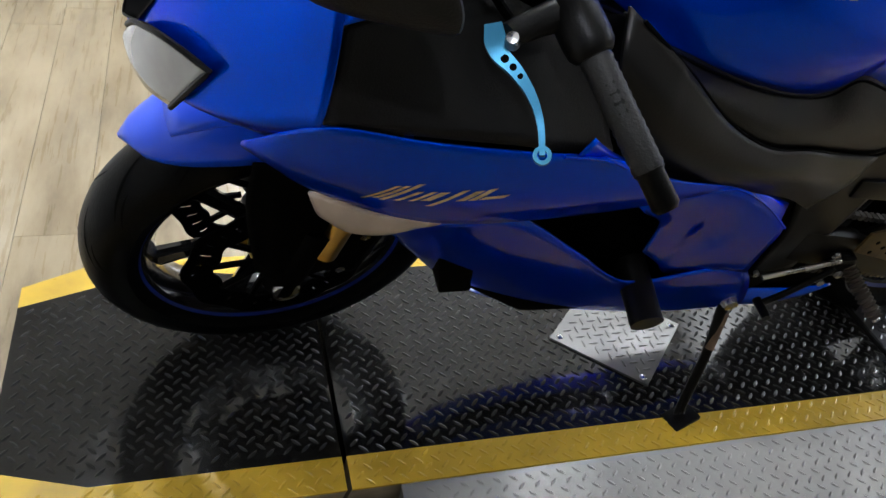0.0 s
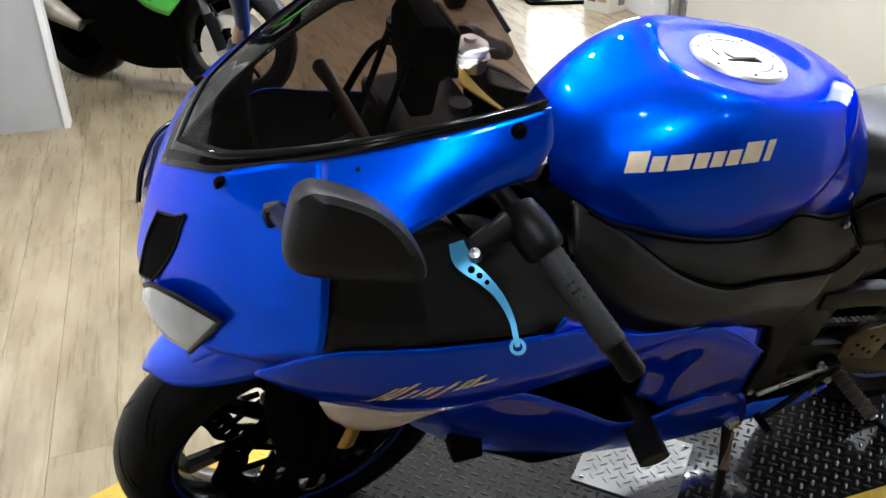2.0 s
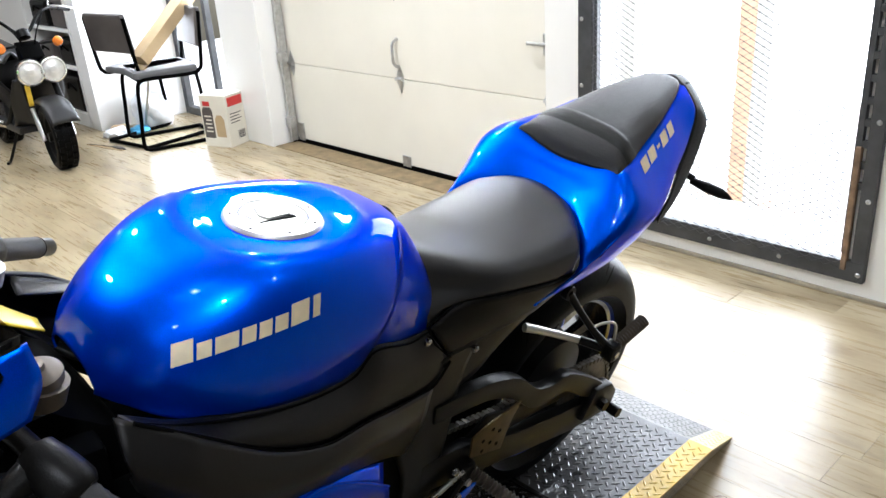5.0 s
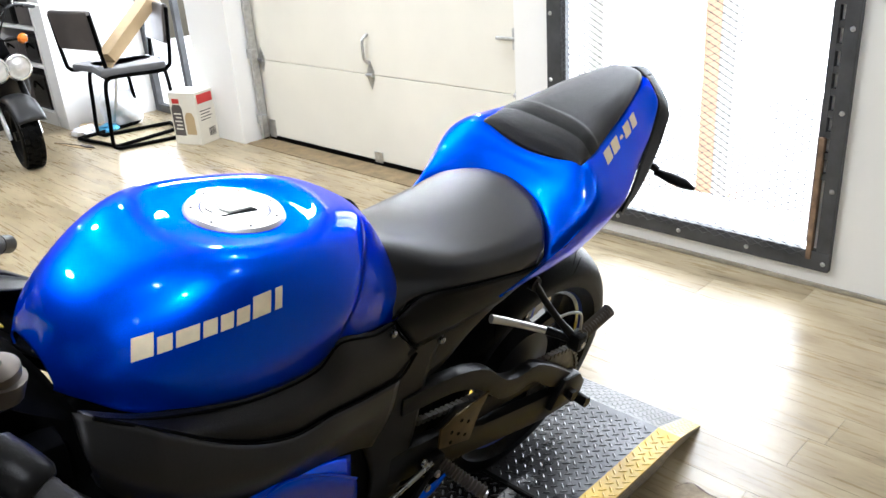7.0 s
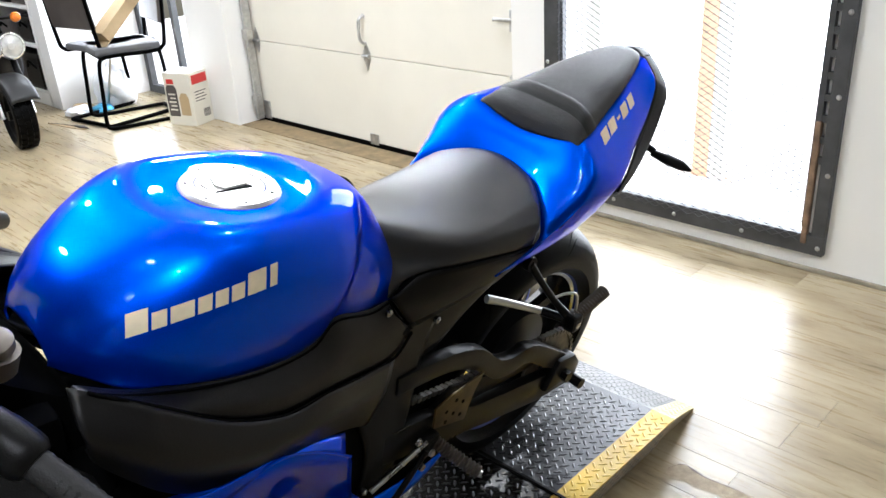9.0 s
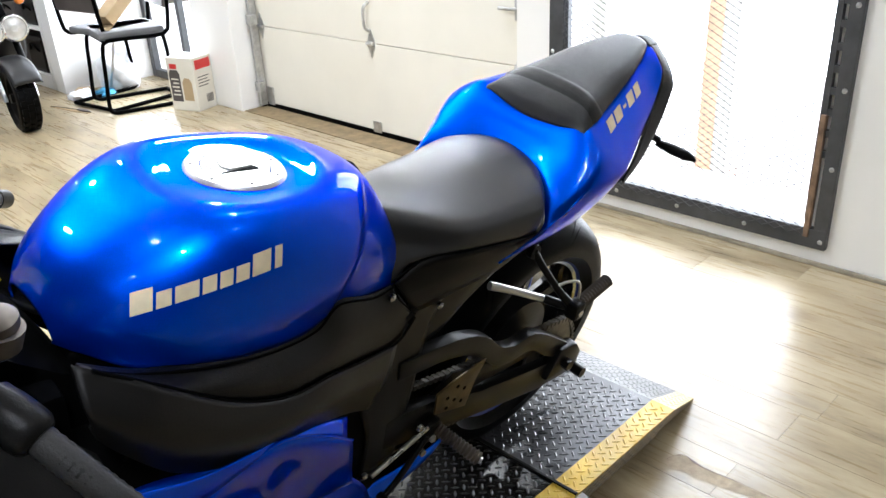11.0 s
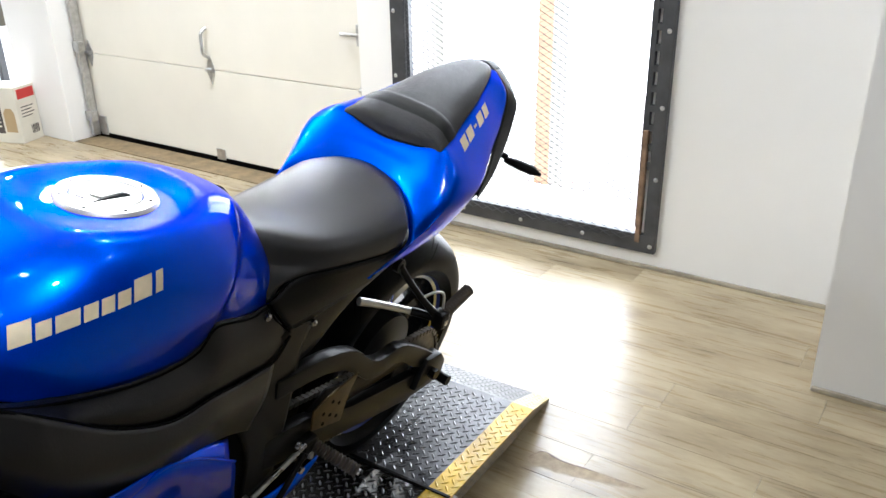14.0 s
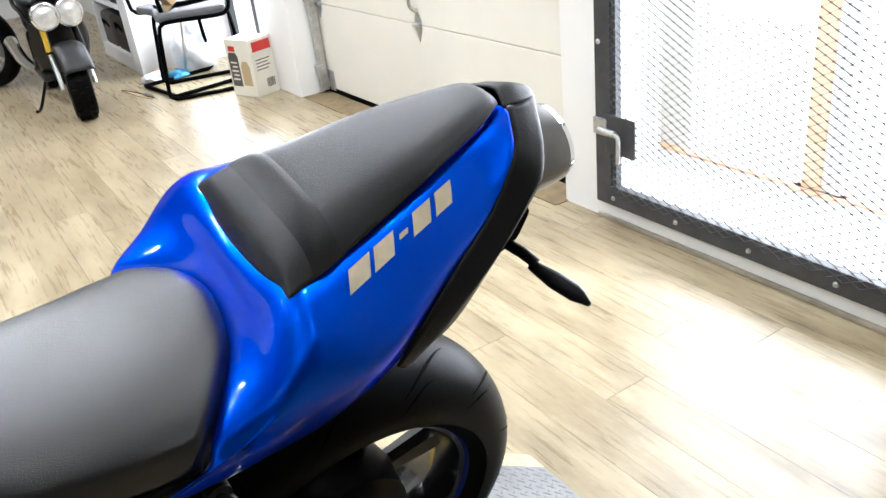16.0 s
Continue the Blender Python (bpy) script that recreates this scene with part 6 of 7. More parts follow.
slab("chain_guard", [(0.26, 0.42), (0.33, 0.455), (0.50, 0.40), (0.62, 0.375), (0.60, 0.355), (0.42, 0.375), (0.30, 0.38)], -0.125, -0.118, BLACK, arm, "black chain guard", 0.003)
slab("heel_guard", [(0.386, 0.482), (0.362, 0.446), (0.342, 0.385), (0.254, 0.416), (0.255, 0.465), (0.295, 0.474)], -0.156, -0.151, HEEL, arm, "dull gold-brown heel guard plate with holes", 0.002)
for x, z in ((0.285, 0.44), (0.305, 0.425), (0.325, 0.41), (0.31, 0.455), (0.33, 0.44), (0.285, 0.415)):
    rod("guard_hole", (x, -0.1568, z), (x, -0.15, z), 0.0042, VOID, arm, n=10)


def chain_run(pts):
    line = spline(pts, 2 + int(sum(np.linalg.norm(np.subtract(a, b)) for a, b in zip(pts, pts[1:])) / 0.0075))
    vv, ff = [], []
    for i in range(len(line) - 1):
        a, b = Vector(line[i]), Vector(line[i + 1])
        mdl, d = (a + b) / 2, (b - a).normalized()
        n_ = Vector((d.z, 0, -d.x))
        hh = 0.0052 if i % 2 else 0.004
        ww = 0.007 if i % 2 else 0.005
        k = len(vv)
        for sx in (-1, 1):
            for yy in (-1, 1):
                for zz in (-1, 1):
                    vv.append(mdl + d * (sx * 0.0042) + Vector((0, yy * ww, 0)) + n_ * (zz * hh))
        ff += [(k, k + 1, k + 3, k + 2), (k + 4, k + 5, k + 7, k + 6), (k, k + 1, k + 5, k + 4), (k + 2, k + 3, k + 7, k + 6), (k, k + 2, k + 6, k + 4), (k + 1, k + 3, k + 7, k + 5)]
    ob = mesh_object("chain", vv, ff, CHAIN, arm, "oily drive chain", smooth=False)
    ob["kind"] = "stuff"


chain_run([(0.16, -0.105, 0.475), (0.40, -0.11, 0.43), (0.66, -0.115, 0.405)])
chain_run([(0.16, -0.105, 0.32), (0.40, -0.11, 0.285), (0.66, -0.115, 0.225)])
chain_run([(0.66, -0.115, 0.405), (0.725, -0.115, 0.385), (0.755, -0.115, 0.315), (0.73, -0.115, 0.25), (0.66, -0.115, 0.225)])
lathe("sprocket", [(0.03, -0.003), (0.086, -0.003), (0.086, 0.003), (0.03, 0.003)], CHAIN, arm, n=44, centre=(0.667, -0.115, 0.315), closed=True)
# passenger peg bracket
pb = sub("passenger_peg", bike, label="bare alloy passenger foot peg bracket")
tube("bracket_bar", [(0.392, -0.127, 0.634), (0.43, -0.146, 0.619), (0.499, -0.182, 0.588)], [0.0085, 0.0075, 0.0068], ALU, pb, samples=8)
rod("bracket_rear", (0.497, -0.181, 0.589), (0.525, -0.228, 0.582), 0.0085, BLACK, pb)
tube("bracket_strut", [(0.455, -0.165, 0.705), (0.478, -0.184, 0.662), (0.503, -0.208, 0.618), (0.522, -0.23, 0.588)], [0.008, 0.0065, 0.007, 0.010], FRAME, pb, n=10, samples=12)
lathe("strut_eye", [(0.006, -0.006), (0.014, -0.006), (0.014, 0.006), (0.006, 0.006)], BLACK, pb, n=16, centre=(0.453, -0.165, 0.707), closed=True)
tube("heel_wire", [(0.497, -0.202, 0.632), (0.515, -0.216, 0.642), (0.531, -0.228, 0.638), (0.534, -0.232, 0.60)], 0.0028, ALU, pb, "thin bare wire loop", samples=14)
box("peg_mount", (0.508, -0.25, 0.568), (0.538, -0.222, 0.604), BLACK, pb, bevel=0.007)
rod("mount_bolt", (0.521, -0.252, 0.585), (0.521, -0.247, 0.585), 0.007, STEEL, pb, n=10)
tube("peg", [(0.525, -0.236, 0.592), (0.57, -0.237, 0.603), (0.615, -0.238, 0.614)], [0.0095 if k % 2 else 0.0135 for k in range(27)], STALK, pb, "knurled alloy peg", n=12, samples=27)
tube("silencer", [(0.36, 0.14, 0.45), (0.55, 0.17, 0.48), (0.75, 0.185, 0.53)], [0.04, 0.055, 0.058], VOID, bike, "dark silencer on the far side", n=20, samples=10)
# rider peg and shifter
rp = sub("rider_peg", bike, label="rider foot peg with shift linkage")
tube("peg", [(0.258, -0.15, 0.385), (0.275, -0.19, 0.365), (0.30, -0.238, 0.338)], [0.0105 if k % 2 else 0.0145 for k in range(31)], STALK, rp, "ribbed peg", n=12, samples=31)
rod("peg_tip", (0.30, -0.238, 0.338), (0.3025, -0.244, 0.3355), 0.007, STEEL, rp)
box("peg_mount", (0.225, -0.165, 0.36), (0.268, -0.135, 0.405), BLACK, rp, bevel=0.008)
rod("shift_rod", (0.235, -0.16, 0.40), (0.105, -0.155, 0.36), 0.005, STEEL, rp)
tube("shift_lever", [(0.23, -0.165, 0.385), (0.17, -0.165, 0.32), (0.125, -0.17, 0.30)], 0.006, BLACK, rp, samples=8)
rod("shift_toe", (0.125, -0.16, 0.30), (0.125, -0.20, 0.30), 0.008, BLACK, rp)
for x, z in ((0.205, 0.425), (0.245, 0.37), (0.22, 0.35)):
    lathe("mount_bolt", [(0.0, -0.006), (0.007, -0.005), (0.008, 0.0)], STEEL, rp, n=10, centre=(x, -0.166, z))
# side stand
st = sub("side_stand", bike, label="black side stand, folded out")
lathe("stand_pivot", [(0.0, -0.012), (0.012, -0.011), (0.015, 0.0), (0.015, 0.02)], STEEL, st, n=14, centre=(0.09, -0.145, 0.275))
tube("stand_leg", [(0.09, -0.135, 0.275), (0.075, -0.19, 0.17), (0.048, -0.24, 0.075), (0.045, -0.25, 0.062)], [0.011, 0.009, 0.009, 0.011], BLACK, st, n=10, samples=10)
rod("stand_spring", (0.092, -0.15, 0.25), (0.077, -0.185, 0.185), 0.009, RUST, st)
foot = slab("stand_foot", [(-0.03, -0.006), (0.035, -0.006), (0.035, 0.004), (-0.03, 0.004)], -0.022, 0.022, BLACK, st, bevel=0.003)
foot.matrix_local = pose(0.045, -0.255, 0.058, -LEANING, 0, 20)
slab("chin_guard", [(-0.465, 0.43), (-0.44, 0.44), (-0.38, 0.34), (-0.32, 0.27), (-0.35, 0.262), (-0.42, 0.345)], -0.085, 0.085, VOID, bike, bevel=0.01)


# ---- the far end of the showroom ----
def carton(m):
    t = thing("carton", m, "cream printed cardboard carton with red top print", "box")
    box("body", (0, 0, 0), (0.178, 0.227, 0.35), BOXWHITE, t, bevel=0.003)
    box("top_flap", (0.002, 0.002, 0.35), (0.176, 0.112, 0.353), BOXWHITE, t, bevel=0.001)
    box("top_flap", (0.002, 0.115, 0.35), (0.176, 0.225, 0.353), BOXWHITE, t, bevel=0.001)
    box("top_print", (0.02, -0.0012, 0.275), (0.165, 0.0, 0.335), BOXRED, t)
    # left face: a dark bottle with a red cap and a pale jug, as print
    slab("side_print", [(0.125, 0.06), (0.215, 0.06), (0.215, 0.245), (0.20, 0.27), (0.14, 0.27), (0.125, 0.245)], 0.0, 0.0012, INK, t, m=Matrix.Rotation(radians(90), 4, "Z"))
    slab("side_print", [(0.14, 0.278), (0.20, 0.278), (0.20, 0.31), (0.14, 0.31)], 0.0, 0.0012, BOXRED, t, m=Matrix.Rotation(radians(90), 4, "Z"))
    slab("side_print", [(0.03, 0.07), (0.11, 0.07), (0.11, 0.19), (0.09, 0.22), (0.05, 0.22), (0.03, 0.19)], 0.0, 0.0012, CARD, t, m=Matrix.Rotation(radians(90), 4, "Z"))
    for i in range(5):
        box("label_bar", (-0.0022, 0.14, 0.10 + 0.026 * i), (-0.0012, 0.20 - 0.012 * (i % 2), 0.11 + 0.026 * i), BOXWHITE, t)
    for i in range(4):
        box("print_bar", (0.03, -0.0012, 0.22 - 0.02 * i), (0.03 + 0.11 - 0.018 * (i % 2), 0.0, 0.226 - 0.02 * i), INK, t)
    for i in range(6):
        box("bar_label", (0.09 + 0.011 * i, -0.0012, 0.045), (0.095 + 0.011 * i + 0.002 * (i % 2), 0.0, 0.10), INK, t)
    return t


carton(pose(2.043, 3.824, 0, 0, 0, 19))
tripod = thing("folding_stand", pose(1.95, 4.93, 0), "thin silver folding stand behind the chairs", "stand")
rod("upright", (-0.01, 0.0, 0.0), (-0.045, -0.32, 0.42), 0.009, ALU, tripod)
rod("floor_bar", (-0.085, -0.065, 0.012), (0.20, 0.18, 0.012), 0.011, ALU, tripod)
rod("brace", (0.05, 0.05, 0.012), (-0.03, -0.20, 0.27), 0.006, ALU, tripod)


def cantilever_chair(m):
    c = thing("cantilever_chair", m, "black tubular cantilever chair with grey cloth seat", "chair", "chairs by the glass door")
    R = 0.013
    for s in (-1, 1):
        y = 0.24 * s
        tube("side_tube", [(-0.26, y, R), (0.15, y, R), (0.23, y, 0.02), (0.255, y, 0.06), (0.24, y, 0.25), (0.225, y, 0.42), (0.20, y, 0.475), (0.12, y, 0.485), (-0.14, y, 0.48), (-0.20, y, 0.50), (-0.225, y, 0.56), (-0.26, y, 0.88)], R, VOID, c, n=10, samples=60)
    rod("floor_bar", (-0.26, -0.24, R), (-0.26, 0.24, R), R, VOID, c)
    rod("front_bar", (0.2, -0.24, 0.475), (0.2, 0.24, 0.475), 0.01, VOID, c)
    box("seat", (-0.20, -0.22, 0.485), (0.23, 0.22, 0.535), PURPLEGREY, c, bevel=0.02)
    bm = box_bm((-0.02, -0.235, 0.66), (0.02, 0.235, 0.92), 0.016, m=Matrix.Translation((-0.075, 0, 0)) @ Matrix.Rotation(radians(-7), 4, "Y") @ Matrix.Translation((-0.07, 0, 0)))
    part("backrest", bm, INK, c, "dark vinyl backrest")
    return c


cantilever_chair(pose(1.92, 4.42, 0, 0, 0, 168))
cantilever_chair(pose(1.90, 4.58, 0, 0, 0, 8))
cd = thing("cardboard_tube_box", pose(1.79, 4.36, 0.545, 0, -38, 10), "long open cardboard box leaning on the chair seat", "box")
box("body", (0, -0.06, 0.02), (0.62, 0.06, 0.10), CARD, cd, bevel=0.003)
box("flap", (-0.05, -0.058, 0.02), (0.0, 0.058, 0.026), CARD, cd)
bag = thing("plastic_bag", pose(2.05, 4.95, 0), "crumpled white plastic bag on the floor", "bag")
bmb = bmesh.new()
bmesh.ops.create_icosphere(bmb, subdivisions=4, radius=0.17)
for v in bmb.verts:
    f = 1 + 0.28 * noise.noise(v.co * 9) + 0.12 * noise.noise(v.co * 24)
    v.co = Vector((v.co.x * f * 0.9, v.co.y * f * 0.8, max(0.0, (v.co.z * f * 1.05 + 0.14))))
part("bag", bmb, BAGPLASTIC, bag, smooth=True)
scrap = thing("torn_strip", pose(1.46, 4.86, 0.0, 0, 0, -77), "torn strip of card on the floor with a dark curled end", "scrap")
slab("strip", [(0.0, -0.008), (0.3, -0.03), (0.42, -0.012), (0.43, 0.012), (0.26, 0.02), (0.0, 0.0)], 0.0, 0.004, CARD, scrap, m=Matrix.Rotation(radians(90), 4, "X"))
slab("curled_end", [(0.27, -0.032), (0.36, -0.036), (0.44, -0.008), (0.36, 0.0), (0.28, -0.012)], 0.0045, 0.012, INK, scrap, "dark curled end", 0.001, Matrix.Rotation(radians(90), 4, "X"))
tube("edge", [(0.0, 0.004, 0.004), (0.15, 0.016, 0.006), (0.28, 0.024, 0.005)], 0.003, INK, scrap, "dark torn edge", n=6, samples=8)
rag = thing("blue_rag", pose(1.72, 4.93, 0.0), "small pale and blue rags on the floor", "rag")
for i, (x, y, r, mt) in enumerate(((0, 0, 0.06, BAGPLASTIC), (0.14, -0.08, 0.05, LEVER), (0.07, 0.1, 0.05, CARD))):
    bmr = bmesh.new()
    bmesh.ops.create_icosphere(bmr, subdivisions=3, radius=r)
    for v in bmr.verts:
        f = 1 + 0.4 * noise.noise(v.co * 30 + Vector((i, 0, 0)))
        v.co = Vector((v.co.x * f * 1.5 + x, v.co.y * f * 1.3 + y, max(0.0, v.co.z * f * 0.7 + 0.02)))
    part("rag", bmr, mt, rag, smooth=True)


def cast_wheel(parent, centre, R, w, turn, spokes=8, knob=False, rim_mat=None, disc=True):
    """A wheel of a parked machine: tyre, rim, spokes, disc, all under its machine."""
    M = Matrix.Translation(centre) @ Matrix.Rotation(turn, 4, "Z")
    prof = [(R * 0.72, -w * 0.7), (R * 0.82, -w), (R * 0.93, -w * 0.92), (R * 0.985, -w * 0.5), (R, 0), (R * 0.985, w * 0.5), (R * 0.93, w * 0.92), (R * 0.82, w), (R * 0.72, w * 0.7)]
    lathe("tyre", prof, RUBBER, parent, n=48).matrix_local = M
    rm = rim_mat or FRAME
    lathe("rim", [(R * 0.73, -w * 0.72), (R * 0.68, -w * 0.6), (R * 0.66, 0), (R * 0.68, w * 0.6), (R * 0.73, w * 0.72)], rm, parent, n=40).matrix_local = M
    for i in range(spokes):
        a = 2 * math.pi * i / spokes
        rod("spoke", (0.02 * math.cos(a), 0, 0.02 * math.sin(a)), (R * 0.67 * math.cos(a), 0, R * 0.67 * math.sin(a)), 0.009, rm, parent, n=6).matrix_local = M
    lathe("hub", [(0, -w * 0.9), (0.03, -w * 0.9), (0.03, w * 0.9), (0, w * 0.9)], FRAME, parent, n=16).matrix_local = M
    if disc:
        for s in (-1, 1):
            lathe("brake_disc", [(R * 0.28, s * w * 1.05), (R * 0.48, s * w * 1.05), (R * 0.48, s * w * 0.98), (R * 0.28, s * w * 0.98)], ALU, parent, n=32, closed=True).matrix_local = M
    if knob:
        vv, ff = [], []
        for i in range(26):
            a = 2 * math.pi * i / 26
            for y, off in ((-0.55, 0.0), (0.0, 0.5), (0.55, 0.0)):
                a2 = a + off * 2 * math.pi / 26
                k = len(vv)
                for r in (R * 0.96, R * 1.03):
                    for da in (-0.075, 0.075):
                        for dy in (-0.2, 0.2):
                            vv.append((r * math.cos(a2 + da), (y + dy) * w, r * math.sin(a2 + da)))
                ff += [(k + 4, k + 5, k + 7, k + 6), (k, k + 1, k + 5, k + 4), (k + 2, k + 3, k + 7, k + 6), (k, k + 2, k + 6, k + 4), (k + 1, k + 3, k + 7, k + 5)]
        kb = mesh_object("tread_block", vv, ff, RUBBER, parent, smooth=False)
        kb.matrix_local = M
        kb["kind"] = "stuff"


# black scooter with twin round lamps; local x points forward
sc = thing("scooter", pose(1.145, 4.74, 0, 0, 0, -91), "black scooter with twin round head lamps and knobbly tyres", "scooter")
cast_wheel(sc, (0.35, 0, 0.21), 0.21, 0.068, radians(-6), 6, True, disc=False)
cast_wheel(sc, (-0.78, 0, 0.21), 0.21, 0.07, 0, 6, True, disc=False)
for s in (-1, 1):
    rod("fork_leg", (0.36, 0.095 * s, 0.2), (0.27, 0.095 * s, 0.42), 0.014, ALU, sc, "bright lower fork leg")
    rod("fork_tube", (0.28, 0.095 * s, 0.40), (0.18, 0.085 * s, 0.66), 0.021, BLACK, sc)
    face = pose(0.33, 0.0685 * s + 0.003, 0.625, 0, 0, -93)
    lathe("lamp_shell", [(0.083, 0.004), (0.086, -0.02), (0.066, -0.085), (0.0, -0.10)], BLACK, sc, "black lamp shell", n=32).matrix_local = face
    lathe("lamp_bezel", [(0.067, 0.004), (0.073, 0.012), (0.081, 0.008), (0.084, -0.004)], CHROME, sc, "chrome lamp ring", n=36).matrix_local = face
    lathe("lamp_reflector", [(0.0, -0.03), (0.03, -0.026), (0.055, -0.012), (0.068, 0.003)], LAMPLENS, sc, n=32).matrix_local = face
    lathe("lamp_lens", [(0.0, 0.012), (0.022, 0.011), (0.024, 0.009), (0.044, 0.007), (0.046, 0.005), (0.066, 0.002)], LAMPLENS, sc, "clear ribbed lamp lens", n=32).matrix_local = face
    tube("indicator_stem", [(0.17, 0.04 * s, 0.775), (0.175, 0.12 * s, 0.775), (0.18, 0.15 * s + 0.012, 0.775)], 0.008, BLACK, sc, samples=6)
    lathe("indicator", [(0.0, 0.03), (0.024, 0.024), (0.033, 0.0), (0.024, -0.024), (0.0, -0.03)], AMBER, sc, "amber indicator", n=20).matrix_local = pose(0.185, 0.175 * s + 0.012, 0.775, 0, 0, -90)
    tube("handlebar", [(0.15, 0.0, 0.84), (0.145, 0.045 * s, 0.86), (0.10, 0.13 * s, 0.945), (0.05, 0.22 * s, 0.975), (-0.02, 0.31 * s, 0.96)], 0.011, BLACK, sc, samples=20)
    tube("grip", [(-0.005, 0.29 * s, 0.965), (-0.05, 0.38 * s, 0.945)], [0.017, 0.018], GRIP, sc)
    tube("brake_lever", [(0.03, 0.24 * s, 0.985), (0.05, 0.30 * s, 0.975), (0.03, 0.38 * s, 0.95)], 0.005, ALU, sc, samples=8)
    tube("cable", [(0.06, 0.18 * s, 0.97), (0.17, 0.12 * s, 0.93), (0.21, 0.05 * s, 0.82), (0.18, 0.03 * s, 0.70)], 0.005, VOID, sc, samples=16, n=6)
    rod("mirror_stalk", (0.05, 0.22 * s, 0.985), (0.03, 0.25 * s, 1.15), 0.005, CHROME, sc)
    lathe("mirror_head", [(0.0, 0.012), (0.045, 0.01), (0.052, 0.0), (0.04, -0.014), (0.0, -0.02)], BLACK, sc, n=24).matrix_local = pose(0.03, 0.26 * s, 1.19, 0, 0, -90)
ft = []
for k in range(15):
    a = radians(28 + 92 * k / 14)
    ft.append([(0.35 + (0.262 - 0.02 * abs(t) ** 2) * math.cos(a), 0.088 * t, 0.21 + (0.262 - 0.03 * abs(t) ** 3) * math.sin(a)) for t in np.linspace(-1, 1, 11)])
sheet("front_fender", np.array(ft), SATIN, sc, "satin grey-black front fender", 0.006)
shield = patch([[(0.20, -0.15, 0.58), (0.24, -0.06, 0.60), (0.24, 0.06, 0.60), (0.20, 0.15, 0.58)], [(0.13, -0.17, 0.45), (0.17, -0.06, 0.46), (0.17, 0.06, 0.46), (0.13, 0.17, 0.45)], [(0.03, -0.15, 0.30), (0.08, -0.05, 0.28), (0.08, 0.05, 0.28), (0.03, 0.15, 0.30)], [(-0.12, -0.14, 0.22), (-0.10, -0.05, 0.20), (-0.10, 0.05, 0.20), (-0.12, 0.14, 0.22)]], 16, 16)
sheet("leg_shield", shield, SATIN, sc, "satin black leg shield", 0.008)
slab("lamp_bracket", [(0.16, 0.60), (0.25, 0.58), (0.26, 0.70), (0.20, 0.79), (0.13, 0.80)], -0.07, 0.07, VOID, sc, bevel=0.015)
lathe("speed_dial", [(0.0, 0.0), (0.04, 0.0), (0.045, -0.01), (0.04, -0.05), (0.0, -0.055)], BLACK, sc, "round black dial", n=24).matrix_local = pose(0.13, 0.0, 0.86, 60, 0, 90)
slab("floorboard", [(-0.45, 0.20), (0.05, 0.20), (0.06, 0.25), (-0.45, 0.27)], -0.15, 0.15, SATIN, sc, bevel=0.02)
slab("engine", [(-0.75, 0.16), (-0.40, 0.16), (-0.38, 0.42), (-0.72, 0.42)], -0.10, 0.10, VOID, sc, bevel=0.03)
for k in range(6):
    box("cooling_fin", (-0.40 + 0.022 * k, -0.12, 0.20), (-0.39 + 0.022 * k, 0.12, 0.36), DARKSTEEL, sc, bevel=0.002)
seat_grid = patch([[(-0.80, -0.10, 0.70), (-0.80, 0.0, 0.76), (-0.80, 0.10, 0.70)], [(-0.62, -0.14, 0.70), (-0.62, 0.0, 0.775), (-0.62, 0.14, 0.70)], [(-0.40, -0.13, 0.66), (-0.40, 0.0, 0.745), (-0.40, 0.13, 0.66)], [(-0.25, -0.06, 0.64), (-0.24, 0.0, 0.70), (-0.25, 0.06, 0.64)]], 15, 18)
sheet("seat", seat_grid, VINYL, sc, "black vinyl seat", 0.02)
tube("seat_rail", [(-0.86, 0.10, 0.66), (-0.55, 0.13, 0.62), (-0.36, 0.11, 0.55), (-0.30, 0.09, 0.32)], 0.014, BLACK, sc, samples=16)
tube("seat_rail", [(-0.86, -0.10, 0.66), (-0.55, -0.13, 0.62), (-0.36, -0.11, 0.55), (-0.30, -0.09, 0.32)], 0.014, BLACK, sc, samples=16)
tube("rear_rack", [(-0.84, 0.10, 0.72), (-0.98, 0.10, 0.78), (-1.0, 0.0, 0.785), (-0.98, -0.10, 0.78), (-0.84, -0.10, 0.72)], 0.01, CHROME, sc, samples=20)
slab("under_seat_body", [(-0.82, 0.42), (-0.40, 0.38), (-0.33, 0.50), (-0.34, 0.64), (-0.62, 0.70), (-0.84, 0.68)], -0.085, 0.085, BLACK, sc, "black body under the seat", 0.03)
slab("steering_head", [(0.05, 0.30), (0.16, 0.46), (0.22, 0.62), (0.14, 0.66), (0.06, 0.50), (-0.02, 0.30)], -0.09, 0.09, VOID, sc, bevel=0.02)
for s in (-1, 1):
    tube("frame_tube", [(0.12, 0.06 * s, 0.62), (-0.02, 0.12 * s, 0.40), (-0.18, 0.14 * s, 0.25), (-0.42, 0.13 * s, 0.24)], 0.018, BLACK, sc, samples=16)
    slab("side_cover", [(-0.40, 0.40), (-0.12, 0.32), (0.02, 0.36), (-0.05, 0.46), (-0.32, 0.52)], 0.10 * s - 0.012, 0.10 * s + 0.012, BLACK, sc, "black side cover", 0.01)
box("tag", (0.30, -0.115, 0.42), (0.308, -0.085, 0.55), YELLOW, sc, "yellow paper tag", 0.002)
tube("side_stand", [(-0.1, -0.12, 0.2), (-0.12, -0.20, 0.02), (-0.06, -0.24, 0.01)], 0.01, BLACK, sc, samples=8)
tube("exhaust", [(-0.2, -0.12, 0.22), (-0.45, -0.18, 0.26), (-0.75, -0.20, 0.36)], [0.02, 0.04, 0.045], CHROME, sc, "bright chrome exhaust", samples=8)

